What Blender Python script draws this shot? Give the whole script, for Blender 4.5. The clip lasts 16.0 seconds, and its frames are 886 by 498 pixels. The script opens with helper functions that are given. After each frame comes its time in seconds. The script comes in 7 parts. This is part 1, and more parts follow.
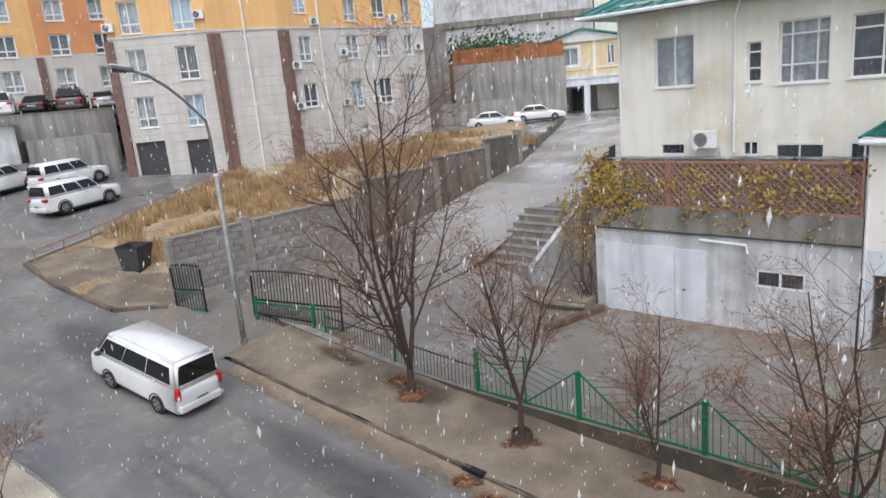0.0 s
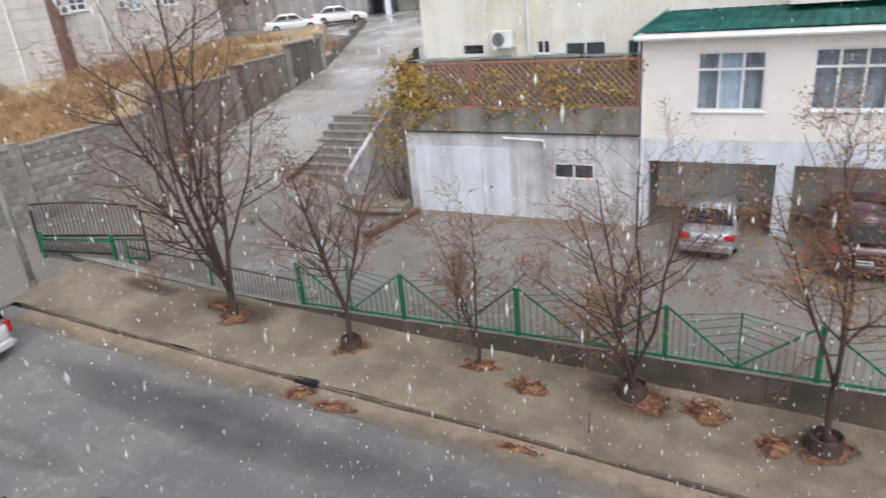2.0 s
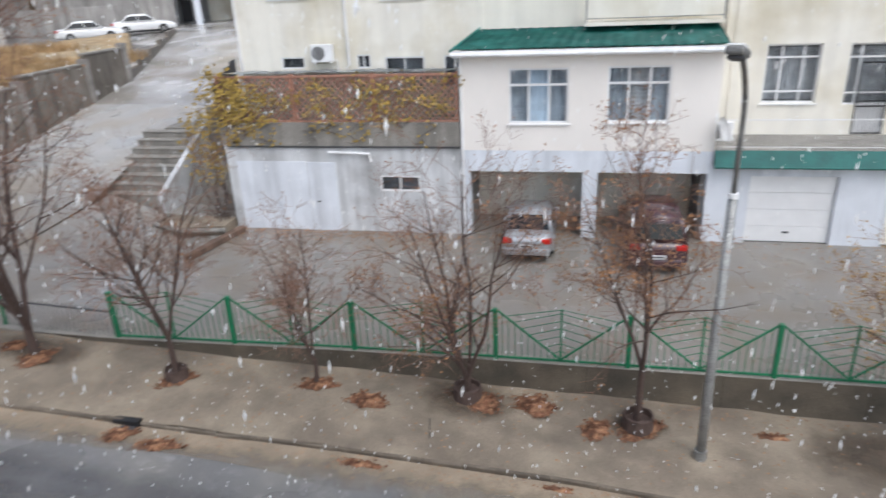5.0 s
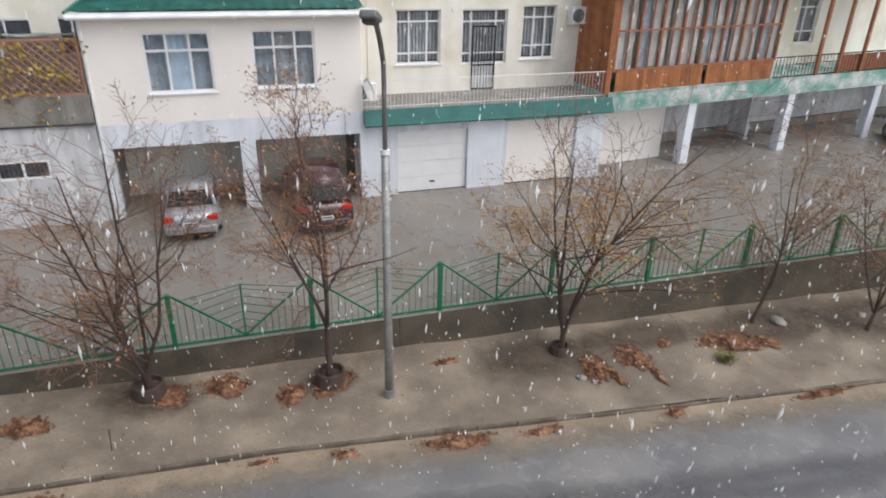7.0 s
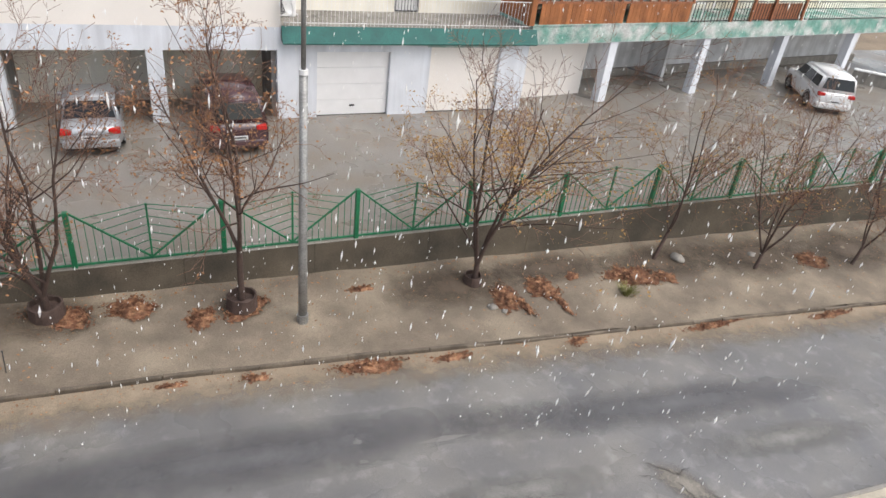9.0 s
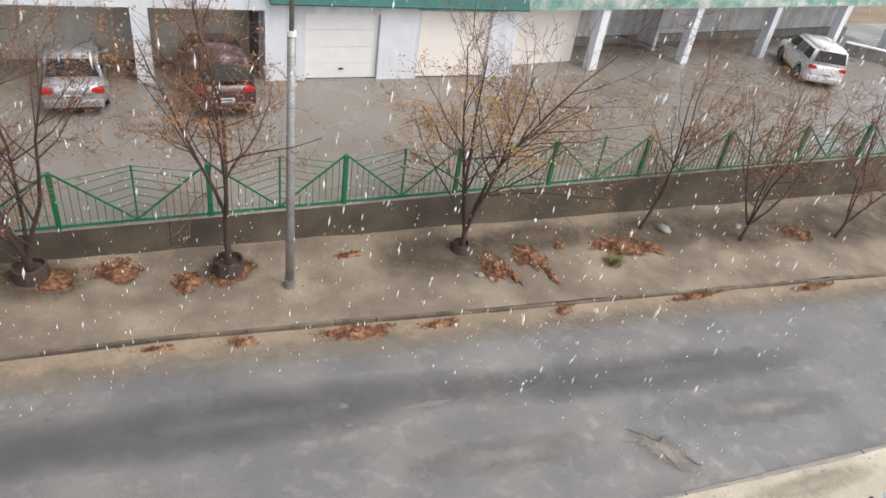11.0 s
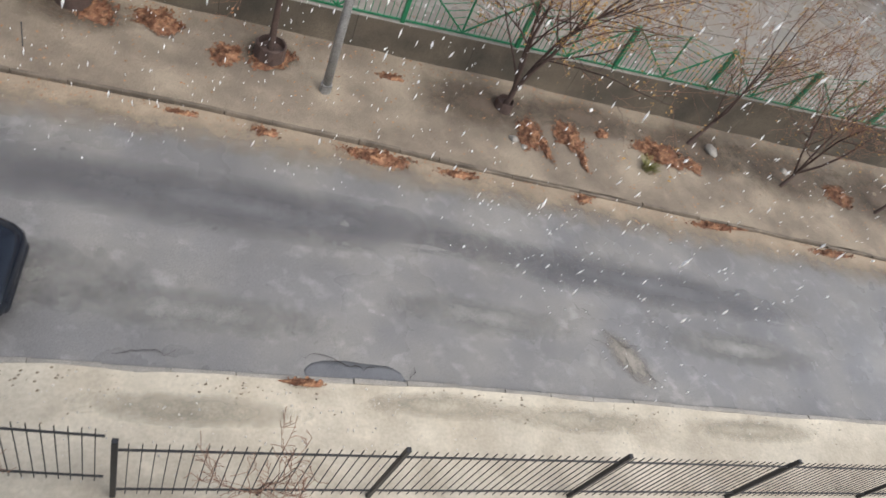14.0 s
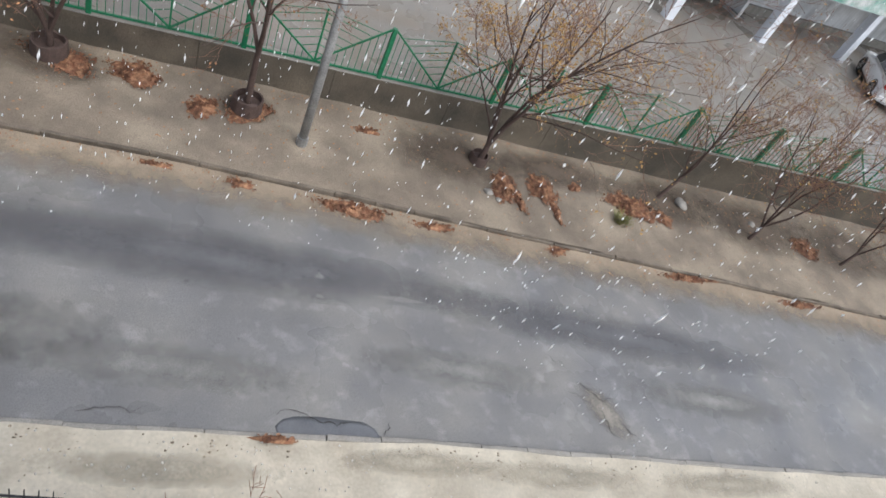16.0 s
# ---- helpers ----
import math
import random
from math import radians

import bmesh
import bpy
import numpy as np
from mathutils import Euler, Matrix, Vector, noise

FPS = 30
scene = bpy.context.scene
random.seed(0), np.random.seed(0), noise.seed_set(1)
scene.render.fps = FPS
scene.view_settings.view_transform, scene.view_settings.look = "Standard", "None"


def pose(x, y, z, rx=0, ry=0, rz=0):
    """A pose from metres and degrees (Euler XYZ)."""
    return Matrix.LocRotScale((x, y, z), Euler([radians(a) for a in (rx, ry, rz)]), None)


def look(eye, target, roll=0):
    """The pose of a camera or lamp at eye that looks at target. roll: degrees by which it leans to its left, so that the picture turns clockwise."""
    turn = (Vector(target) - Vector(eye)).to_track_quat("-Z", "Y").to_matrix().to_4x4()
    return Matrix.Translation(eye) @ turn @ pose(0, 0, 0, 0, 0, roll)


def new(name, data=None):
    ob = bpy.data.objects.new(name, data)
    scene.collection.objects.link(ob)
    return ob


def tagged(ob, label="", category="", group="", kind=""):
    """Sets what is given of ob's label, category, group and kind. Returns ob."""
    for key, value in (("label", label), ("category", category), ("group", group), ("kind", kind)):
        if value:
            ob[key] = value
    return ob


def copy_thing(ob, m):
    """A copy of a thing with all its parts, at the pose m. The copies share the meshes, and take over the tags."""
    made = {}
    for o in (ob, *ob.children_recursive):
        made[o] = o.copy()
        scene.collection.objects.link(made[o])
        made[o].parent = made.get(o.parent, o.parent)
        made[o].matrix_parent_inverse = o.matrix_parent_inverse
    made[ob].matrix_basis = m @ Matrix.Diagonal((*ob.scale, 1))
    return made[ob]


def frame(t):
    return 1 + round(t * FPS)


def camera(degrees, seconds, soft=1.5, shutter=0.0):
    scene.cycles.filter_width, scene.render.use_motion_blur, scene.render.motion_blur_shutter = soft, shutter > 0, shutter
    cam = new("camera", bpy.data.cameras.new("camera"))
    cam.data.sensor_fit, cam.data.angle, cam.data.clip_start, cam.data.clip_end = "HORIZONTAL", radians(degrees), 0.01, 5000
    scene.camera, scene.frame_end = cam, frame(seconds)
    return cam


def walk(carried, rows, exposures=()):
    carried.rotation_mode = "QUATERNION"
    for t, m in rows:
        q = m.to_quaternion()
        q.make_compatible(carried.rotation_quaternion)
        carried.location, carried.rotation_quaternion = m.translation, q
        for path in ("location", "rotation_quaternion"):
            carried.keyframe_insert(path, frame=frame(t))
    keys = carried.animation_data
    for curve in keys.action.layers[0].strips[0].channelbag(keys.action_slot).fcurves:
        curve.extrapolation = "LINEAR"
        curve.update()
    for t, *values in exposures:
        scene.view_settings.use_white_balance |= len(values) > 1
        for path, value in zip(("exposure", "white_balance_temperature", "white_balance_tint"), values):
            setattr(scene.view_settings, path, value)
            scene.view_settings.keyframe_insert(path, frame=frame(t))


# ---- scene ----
cam = camera(67.11, 16.0, soft=1.5, shutter=0.5)
PATH = [
    (0.0, pose(0, 0, 9.5, 76.59, 5.12, 42.30)),
    (0.5, pose(0, 0, 9.5, 74.92, 5.60, 41.45)),
    (1.0, pose(0, 0, 9.5, 72.77, 5.81, 39.15)),
    (1.5, pose(0, 0, 9.5, 70.13, 5.58, 32.59)),
    (2.0, pose(0, 0, 9.5, 67.31, 5.06, 25.87)),
    (2.5, pose(0, 0, 9.5, 66.99, 4.73, 22.80)),
    (3.0, pose(0, 0, 9.5, 66.90, 5.02, 23.39)),
    (5.3, pose(0, 0, 9.5, 68.21, 2.13, 5.66)),
    (5.5, pose(0, 0, 9.5, 69.10, 2.21, 0.77)),
    (6.0, pose(0, 0, 9.5, 69.71, 0.85, -9.10)),
    (6.5, pose(0, 0, 9.5, 67.39, -0.22, -14.67)),
    (7.0, pose(0, 0, 9.5, 64.30, -1.18, -17.22)),
    (7.5, pose(0, 0, 9.5, 62.54, -4.40, -19.83)),
    (8.0, pose(0, 0, 9.5, 59.84, -5.71, -21.06)),
    (8.5, pose(0, 0, 9.5, 58.87, -6.04, -22.16)),
    (11.0, pose(0, 0, 9.5, 55.80, -7.69, -22.85)),
    (11.5, pose(0, 0, 9.5, 53.05, -11.97, -22.90)),
    (12.0, pose(0, 0, 9.5, 46.70, -16.87, -21.28)),
    (12.5, pose(0, 0, 9.5, 47.00, -21.28, -19.50)),
    (13.0, pose(0, 0.06, 9.5, 45.91, -22.74, -17.48)),
    (13.5, pose(0, 0.12, 9.5, 43.21, -22.53, -14.05)),
    (14.0, pose(0, 0.24, 9.5, 39.06, -19.85, -9.39)),
    (14.5, pose(0, 0.27, 9.5, 37.45, -19.91, -7.95)),
    (15.0, pose(0, 0.27, 9.5, 39.76, -20.77, -9.32)),
    (15.5, pose(0, 0.27, 9.5, 41.87, -21.35, -10.18)),
    (16.0, pose(0, 0.27, 9.5, 43.97, -21.46, -10.89)),
]
walk(cam, PATH, [(0, 0.3, 6280, 10), (3, 0.5, 6400, 10), (5.4, 0.46, 6150, 9), (6.4, 0.22, 6250, 9), (7.0, 0.35, 6450, 10), (8.0, 0.55, 6650, 10), (11, 0.68, 6800, 10), (13.5, 0.68, 6700, 10), (16, 0.6, 6300, 9)])

# ---- world and light: an overcast, snowy day ----
world = bpy.data.worlds.new("overcast_sky")
scene.world = world
world.use_nodes = True
wn = world.node_tree.nodes
sky = wn.new("ShaderNodeTexSky")
sky.sky_type, sky.sun_disc = "NISHITA", False
sky.sun_elevation, sky.sun_rotation = radians(50), radians(145)
sky.air_density, sky.dust_density, sky.ozone_density = 1.0, 2.5, 1.0
pale = wn.new("ShaderNodeHueSaturation")
pale.inputs["Saturation"].default_value = 0.55
world.node_tree.links.new(sky.outputs[0], pale.inputs["Color"])
world.node_tree.links.new(pale.outputs[0], wn["Background"].inputs["Color"])
wn["Background"].inputs["Strength"].default_value = 0.15
sun = new("sun", bpy.data.lights.new("sun", "SUN"))
sun.data.energy, sun.data.angle, sun.data.color = 1.0, radians(40), (1.0, 0.995, 0.99)
sun.matrix_world = look((12, -9, 36), (0, 0, 0))


# ---- materials ----
def material(name, base, rough=0.8, metal=0.0, dark=0.75, light=1.12, scale=3.0, fine=40.0, bump=0.15, grain=0.25,
             stain=None, stain_scale=0.6, stain_amount=0.0, wet=0.0, per_piece=0.0, transmission=0.0, coat=0.0, streak=0.0, lanes=0.0, scuffs=0.0):
    m = bpy.data.materials.new(name)
    m.use_nodes = True
    nt = m.node_tree
    b = nt.nodes["Principled BSDF"]
    link = nt.links.new
    b.inputs["Roughness"].default_value, b.inputs["Metallic"].default_value = rough, metal
    b.inputs["Transmission Weight"].default_value, b.inputs["Coat Weight"].default_value = transmission, coat
    coord = nt.nodes.new("ShaderNodeTexCoord").outputs["Object"]

    def noise_at(s, detail=4.0, stretch=None):
        n = nt.nodes.new("ShaderNodeTexNoise")
        n.inputs["Scale"].default_value, n.inputs["Detail"].default_value = s, detail
        src = coord
        if stretch:
            mp = nt.nodes.new("ShaderNodeMapping")
            mp.inputs["Scale"].default_value = stretch
            link(coord, mp.inputs[0])
            src = mp.outputs[0]
        link(src, n.inputs["Vector"])
        return n.outputs["Fac"]

    def ramp(fac, lo, hi, a, c):
        r = nt.nodes.new("ShaderNodeMapRange")
        r.inputs[1].default_value, r.inputs[2].default_value, r.inputs[3].default_value, r.inputs[4].default_value = lo, hi, a, c
        link(fac, r.inputs[0])
        return r.outputs[0]

    def math2(op, a, c):
        n = nt.nodes.new("ShaderNodeMath")
        n.operation = op
        for i, v in enumerate((a, c)):
            if isinstance(v, (int, float)):
                n.inputs[i].default_value = v
            else:
                link(v, n.inputs[i])
        return n.outputs[0]

    big = ramp(noise_at(scale), 0.3, 0.7, dark, light)
    small = ramp(noise_at(fine, 3.0), 0.3, 0.7, 1 - grain, 1 + grain)
    value = math2("MULTIPLY", big, small)
    if streak:
        value = math2("MULTIPLY", value, ramp(noise_at(1.0, 5.0, (2.2, 2.2, 0.18)), 0.42, 0.68, 1.0, 1 - streak))
    if lanes:
        value = math2("MULTIPLY", value, ramp(noise_at(1.0, 5.0, (0.09, 0.75, 1.0)), 0.36, 0.64, 1 - lanes, 1 + lanes))
    if scuffs:
        value = math2("MULTIPLY", value, ramp(noise_at(2.6, 8.0), 0.55, 0.72, 1.0, 1 + scuffs))
    if per_piece:
        info = nt.nodes.new("ShaderNodeObjectInfo")
        value = math2("MULTIPLY", value, ramp(info.outputs["Random"], 0, 1, 1 - per_piece, 1 + per_piece))
    colour = nt.nodes.new("ShaderNodeMix")
    colour.data_type = "RGBA"
    colour.inputs[6].default_value = (*base, 1)
    colour.inputs[7].default_value = (*(stain or base), 1)
    if stain:
        link(ramp(noise_at(stain_scale, 6.0), 0.5 - 0.25 * stain_amount, 0.72 - 0.25 * stain_amount, 0, 1), colour.inputs[0])
    else:
        colour.inputs[0].default_value = 0
    scaled = nt.nodes.new("ShaderNodeVectorMath")
    scaled.operation = "SCALE"
    link(colour.outputs[2], scaled.inputs[0])
    link(value, scaled.inputs["Scale"])
    link(scaled.outputs[0], b.inputs["Base Color"])
    if wet:
        link(ramp(noise_at(0.35, 5.0), 0.42, 0.62, rough, max(0.08, rough - wet)), b.inputs["Roughness"])
    if bump:
        bp = nt.nodes.new("ShaderNodeBump")
        bp.inputs["Strength"].default_value, bp.inputs["Distance"].default_value = bump, 0.02
        link(math2("ADD", noise_at(fine, 4.0), noise_at(scale * 3)), bp.inputs["Height"])
        link(bp.outputs[0], b.inputs["Normal"])
    return m


ASPHALT = material("wet_asphalt", (0.175, 0.17, 0.167), 0.55, dark=0.85, light=1.15, scale=0.45, fine=60, stain=(0.225, 0.214, 0.198),
                   stain_scale=0.5, stain_amount=0.25, wet=0.42, bump=0.12, grain=0.2, lanes=0.08, scuffs=0.4)
TAR = material("fresh_asphalt_patch", (0.135, 0.138, 0.146), 0.5, scale=2, fine=70, wet=0.2)
WORN = material("broken_asphalt", (0.27, 0.245, 0.21), 0.85, scale=2, fine=30, bump=0.5)
SAND = material("sandy_pavement", (0.285, 0.234, 0.174), 0.9, scale=0.9, fine=45, bump=0.45, dark=0.82, stain=(0.18, 0.145, 0.11),
                stain_scale=0.7, stain_amount=0.45, scuffs=0.15)
VERGE = material("pale_sandy_verge", (0.52, 0.468, 0.375), 0.92, scale=1.1, fine=16, bump=0.3, grain=0.1, dark=0.88, light=1.06, stain=(0.42, 0.37, 0.29), stain_scale=1.0, stain_amount=0.4, scuffs=0.12)
SILT = material("silt_along_kerb", (0.31, 0.245, 0.175), 0.85, scale=1.2, fine=50, bump=0.2)
DRIVE = material("wet_concrete_drive", (0.52, 0.51, 0.5), 0.28, scale=0.4, fine=40, wet=0.2, stain=(0.34, 0.31, 0.275), stain_scale=0.35, stain_amount=0.35)


def muddied(mat, tint):
    """Browns a pale wet concrete with mud where the corner attribute "rim" is high, along a ragged edge."""
    nt = mat.node_tree
    bsdf = nt.nodes["Principled BSDF"]
    source = bsdf.inputs["Base Color"].links[0].from_socket
    rim = nt.nodes.new("ShaderNodeAttribute")
    rim.attribute_name = "rim"
    n = nt.nodes.new("ShaderNodeTexNoise")
    n.inputs["Scale"].default_value, n.inputs["Detail"].default_value, n.inputs["Roughness"].default_value = 0.45, 8.0, 0.65
    nt.links.new(nt.nodes.new("ShaderNodeTexCoord").outputs["Object"], n.inputs["Vector"])
    add = nt.nodes.new("ShaderNodeMath")
    nt.links.new(n.outputs["Fac"], add.inputs[0])
    nt.links.new(rim.outputs["Fac"], add.inputs[1])
    fade = nt.nodes.new("ShaderNodeMapRange")
    fade.inputs[1].default_value, fade.inputs[2].default_value = 0.55, 1.2
    nt.links.new(add.outputs[0], fade.inputs[0])
    mix = nt.nodes.new("ShaderNodeMix")
    mix.data_type, mix.blend_type = "RGBA", "MULTIPLY"
    mix.inputs[7].default_value = (*tint, 1)
    nt.links.new(fade.outputs[0], mix.inputs[0])
    nt.links.new(source, mix.inputs[6])
    nt.links.new(mix.outputs[2], bsdf.inputs["Base Color"])
    return mat


YARD_WASH = muddied(material("muddy_wet_concrete", (0.5, 0.49, 0.475), 0.45, scale=0.5, fine=45, wet=0.32, stain=(0.37, 0.335, 0.295), stain_scale=0.5, stain_amount=0.35, bump=0.12), (0.545, 0.512, 0.475))
DIRT = material("bare_hillside_earth", (0.26, 0.2, 0.14), 0.95, scale=0.3, fine=20, bump=0.5)
KERB = material("kerb_concrete", (0.115, 0.093, 0.07), 0.85, scale=2.5, fine=50, bump=0.3, stain=(0.19, 0.155, 0.118), stain_scale=1.5, stain_amount=0.4)
PLINTH = material("damp_concrete_wall", (0.125, 0.102, 0.074), 0.85, scale=1.2, fine=40, bump=0.35, stain=(0.075, 0.064, 0.048), stain_scale=0.8, stain_amount=0.4)
COPING = material("grey_coping", (0.29, 0.27, 0.24), 0.8, scale=2, fine=50)
WALL_STAIN = material("dark_weathered_wall_concrete", (0.26, 0.232, 0.2), 0.9, scale=0.6, fine=30, streak=0.4, bump=0.35, stain=(0.17, 0.145, 0.12), stain_scale=0.5, stain_amount=0.4)
CONCRETE = material("grey_concrete", (0.3, 0.28, 0.25), 0.85, scale=1.0, fine=35, streak=0.35, bump=0.25)
DARK_CONCRETE = material("stained_retaining_concrete", (0.39, 0.37, 0.35), 0.9, scale=0.5, fine=30, streak=0.45, bump=0.3)
BLOCK = material("grey_split_block", (0.31, 0.285, 0.26), 0.9, scale=2.0, fine=30, bump=0.6, per_piece=0.18)
CREAM = material("cream_render", (0.87, 0.835, 0.745), 0.88, scale=0.5, fine=60, dark=0.92, light=1.05, grain=0.06, streak=0.08, bump=0.12,
                 stain=(0.66, 0.6, 0.46), stain_scale=0.35, stain_amount=0.05)
PINK = material("pale_beige_render", (0.86, 0.815, 0.765), 0.88, scale=0.5, fine=60, dark=0.95, light=1.04, grain=0.05, bump=0.1)
WHITE_WALL = material("whitewashed_wall", (0.76, 0.79, 0.84), 0.85, scale=0.8, fine=40, dark=0.9, light=1.05, grain=0.07, streak=0.2, bump=0.15)
OLD_WHITE = material("flaking_whitewash", (0.68, 0.69, 0.7), 0.85, scale=1.0, fine=35, dark=0.85, light=1.08, grain=0.1, streak=0.28, bump=0.25,
                     stain=(0.5, 0.5, 0.5), stain_scale=0.7, stain_amount=0.15)
# grey with indoor shade mixed into the base colour
ROOM = material("shade_toned_interior", (0.3, 0.285, 0.27), 0.9, scale=1, fine=20, streak=0.3)
WHITE_PVC = material("white_pvc", (0.82, 0.82, 0.82), 0.4, scale=2, fine=80, dark=0.95, light=1.02, grain=0.03, bump=0.0)
GUTTER = material("white_gutter", (0.8, 0.8, 0.8), 0.5, scale=2, fine=40, dark=0.9, grain=0.04, bump=0.0)
GLASS = material("window_glass", (0.9, 0.94, 0.97), 0.03, scale=1, fine=10, dark=0.97, light=1.0, grain=0.0, bump=0.0, transmission=1.0)
CURTAIN = material("pale_curtain", (0.6, 0.62, 0.64), 0.9, scale=3, fine=25, dark=0.7, streak=0.3)
BLUE_BLIND = material("pale_blue_blind", (0.55, 0.66, 0.76), 0.8, scale=2, fine=30, dark=0.9, grain=0.05, bump=0.0)
DARK_CURTAIN = material("dark_grey_curtain", (0.16, 0.18, 0.21), 0.9, scale=3, fine=25, dark=0.6)
GREY_CURTAIN = material("grey_blue_curtain", (0.4, 0.45, 0.5), 0.9, scale=3, fine=25, dark=0.75, streak=0.25)
BEAM = material("weathered_dark_beam", (0.17, 0.11, 0.08), 0.8, scale=3, fine=30, streak=0.3)
TEAL = material("teal_metal_tile", (0.02, 0.17, 0.14), 0.35, scale=1.5, fine=30, dark=0.7, light=1.2, grain=0.1, bump=0.05, stain=(0.05, 0.26, 0.22), stain_scale=1.0, stain_amount=0.2)
TEAL_EDGE = material("dark_teal_sheet_edge", (0.012, 0.12, 0.105), 0.6, scale=2, fine=30, dark=0.75, bump=0.05)
TEAL_WORN = material("worn_teal_paint", (0.16, 0.36, 0.3), 0.7, scale=1.5, fine=20, stain=(0.6, 0.62, 0.6), stain_scale=1.1, stain_amount=0.35)
BLUE_ROOF = material("blue_sheet_roof", (0.02, 0.16, 0.55), 0.45, scale=1.5, fine=20, grain=0.08)
RUSTWOOD = material("orange_stained_boards", (0.4, 0.15, 0.055), 0.7, scale=2, fine=30, streak=0.3, per_piece=0.2)
BALCONY_CLOTH = material("cream_balcony_drapes", (0.62, 0.575, 0.53), 0.9, scale=2, fine=25, dark=0.75, streak=0.25)
REDWOOD = material("red_brown_timber", (0.33, 0.13, 0.065), 0.7, scale=3, fine=30)
LATTICE = material("brown_lattice_timber", (0.4, 0.2, 0.14), 0.75, scale=3, fine=30)
SHEET = material("grey_plastic_sheet", (0.52, 0.54, 0.55), 0.35, scale=1.2, fine=12, dark=0.6, light=1.3, bump=0.4)
GREEN_PAINT = material("green_gloss_paint", (0.012, 0.17, 0.075), 0.42, scale=4, fine=40, dark=0.75)
BLACK_PAINT = material("black_iron_paint", (0.018, 0.018, 0.02), 0.5, scale=4, fine=40)
LAMP_STEEL = material("dark_lamp_steel", (0.2, 0.198, 0.19), 0.55, 0.3, scale=4, fine=30)
GALV = material("galvanised_pole", (0.36, 0.36, 0.35), 0.55, 0.5, scale=3, fine=30, streak=0.2)
BARK = material("dark_wet_bark", (0.085, 0.055, 0.045), 0.8, scale=6, fine=60, bump=0.5)
TWIG = material("reddish_twigs", (0.25, 0.135, 0.09), 0.8, scale=4, fine=30, bump=0.0)
LEAF_R = material("rust_leaves", (0.33, 0.165, 0.075), 0.8, scale=5, fine=30, bump=0.0, dark=0.5, light=1.4)
LEAF_T = material("yellow_brown_leaves", (0.4, 0.24, 0.085), 0.8, scale=5, fine=30, bump=0.0, dark=0.5, light=1.4)
TUFT = material("yellow_green_grass", (0.2, 0.2, 0.06), 0.8, scale=6, fine=30, bump=0.0, dark=0.6)
LEAF_Y = material("yellow_vine_leaves", (0.4, 0.27, 0.06), 0.7, scale=4, fine=20, bump=0.0, dark=0.5, light=1.3)
LITTER = material("fallen_leaves", (0.17, 0.075, 0.04), 0.85, scale=6, fine=40, bump=0.3, dark=0.45, light=1.5, stain=(0.36, 0.2, 0.11), stain_scale=9, stain_amount=0.1)
GRASS_DRY = material("dry_orange_grass", (0.46, 0.31, 0.16), 0.9, scale=1.0, fine=20, bump=0.0, dark=0.5, light=1.3)
GRASS_BED = material("dry_grass_ground", (0.42, 0.3, 0.17), 0.95, scale=0.8, fine=16, bump=0.6, dark=0.6, stain=(0.42, 0.35, 0.24), stain_scale=0.3, stain_amount=0.3)
SHRUB = material("green_shrub_leaves", (0.06, 0.12, 0.04), 0.7, scale=4, fine=20, bump=0.0)
OCHRE = material("ochre_render", (0.76, 0.63, 0.4), 0.88, scale=0.6, fine=50, dark=0.9, light=1.05, grain=0.06, streak=0.12, bump=0.1)
STONE = material("grey_stone_cladding", (0.64, 0.61, 0.57), 0.8, scale=0.6, fine=40, dark=0.88, light=1.06, grain=0.06, bump=0.1, streak=0.12)
JOINT = material("stone_joint", (0.5, 0.47, 0.43), 0.9, scale=1, fine=30)
ORANGE = material("orange_render", (0.85, 0.52, 0.23), 0.85, scale=0.4, fine=40, dark=0.9, light=1.05, grain=0.05, streak=0.1)
DEEP_ORANGE = material("deep_orange_render", (0.68, 0.31, 0.14), 0.85, scale=0.4, fine=40, dark=0.9, grain=0.05)
BROWN_STONE = material("red_brown_granite", (0.2, 0.12, 0.1), 0.6, scale=3, fine=30)
PEBBLE = material("grey_tan_pebbles", (0.55, 0.52, 0.47), 0.9, scale=8, fine=40, dark=0.6, light=1.3)
SNOW = material("fresh_snow", (0.93, 0.93, 0.92), 0.7, scale=6, fine=60, dark=0.96, light=1.02, grain=0.04, bump=0.5)
RUBBER = material("black_rubber", (0.02, 0.02, 0.02), 0.85, scale=5, fine=40)
ALLOY = material("wheel_alloy", (0.45, 0.45, 0.46), 0.35, 0.8, scale=5, fine=40)
CAR_WHITE = material("white_car_paint", (0.8, 0.8, 0.8), 0.25, scale=1, fine=20, dark=0.95, light=1.02, grain=0.02, bump=0, coat=0.6)
CAR_SILVER = material("silver_car_paint", (0.42, 0.43, 0.45), 0.3, 0.6, scale=1, fine=20, dark=0.95, grain=0.03, bump=0, coat=0.6)
CAR_BLACK = material("dark_blue_black_car_paint", (0.006, 0.0095, 0.017), 0.12, scale=1, fine=20, dark=0.9, grain=0.02, bump=0)
CAR_PLUM = material("dark_maroon_car_paint", (0.07, 0.03, 0.034), 0.25, scale=1, fine=20, bump=0, coat=0.8)
CAR_GLASS = material("tinted_car_glass", (0.012, 0.014, 0.016), 0.05, scale=1, fine=10, grain=0.0, bump=0)
RED_LENS = material("red_lamp_lens", (0.55, 0.02, 0.015), 0.2, scale=3, fine=30, bump=0)
CLEAR_LENS = material("clear_lamp_lens", (0.4, 0.42, 0.44), 0.15, scale=3, fine=30, bump=0)
PLATE = material("white_number_plate", (0.7, 0.7, 0.7), 0.4, scale=3, fine=30, bump=0)
GREY_TRIM = material("grey_trim_plastic", (0.06, 0.06, 0.065), 0.6, scale=4, fine=40)


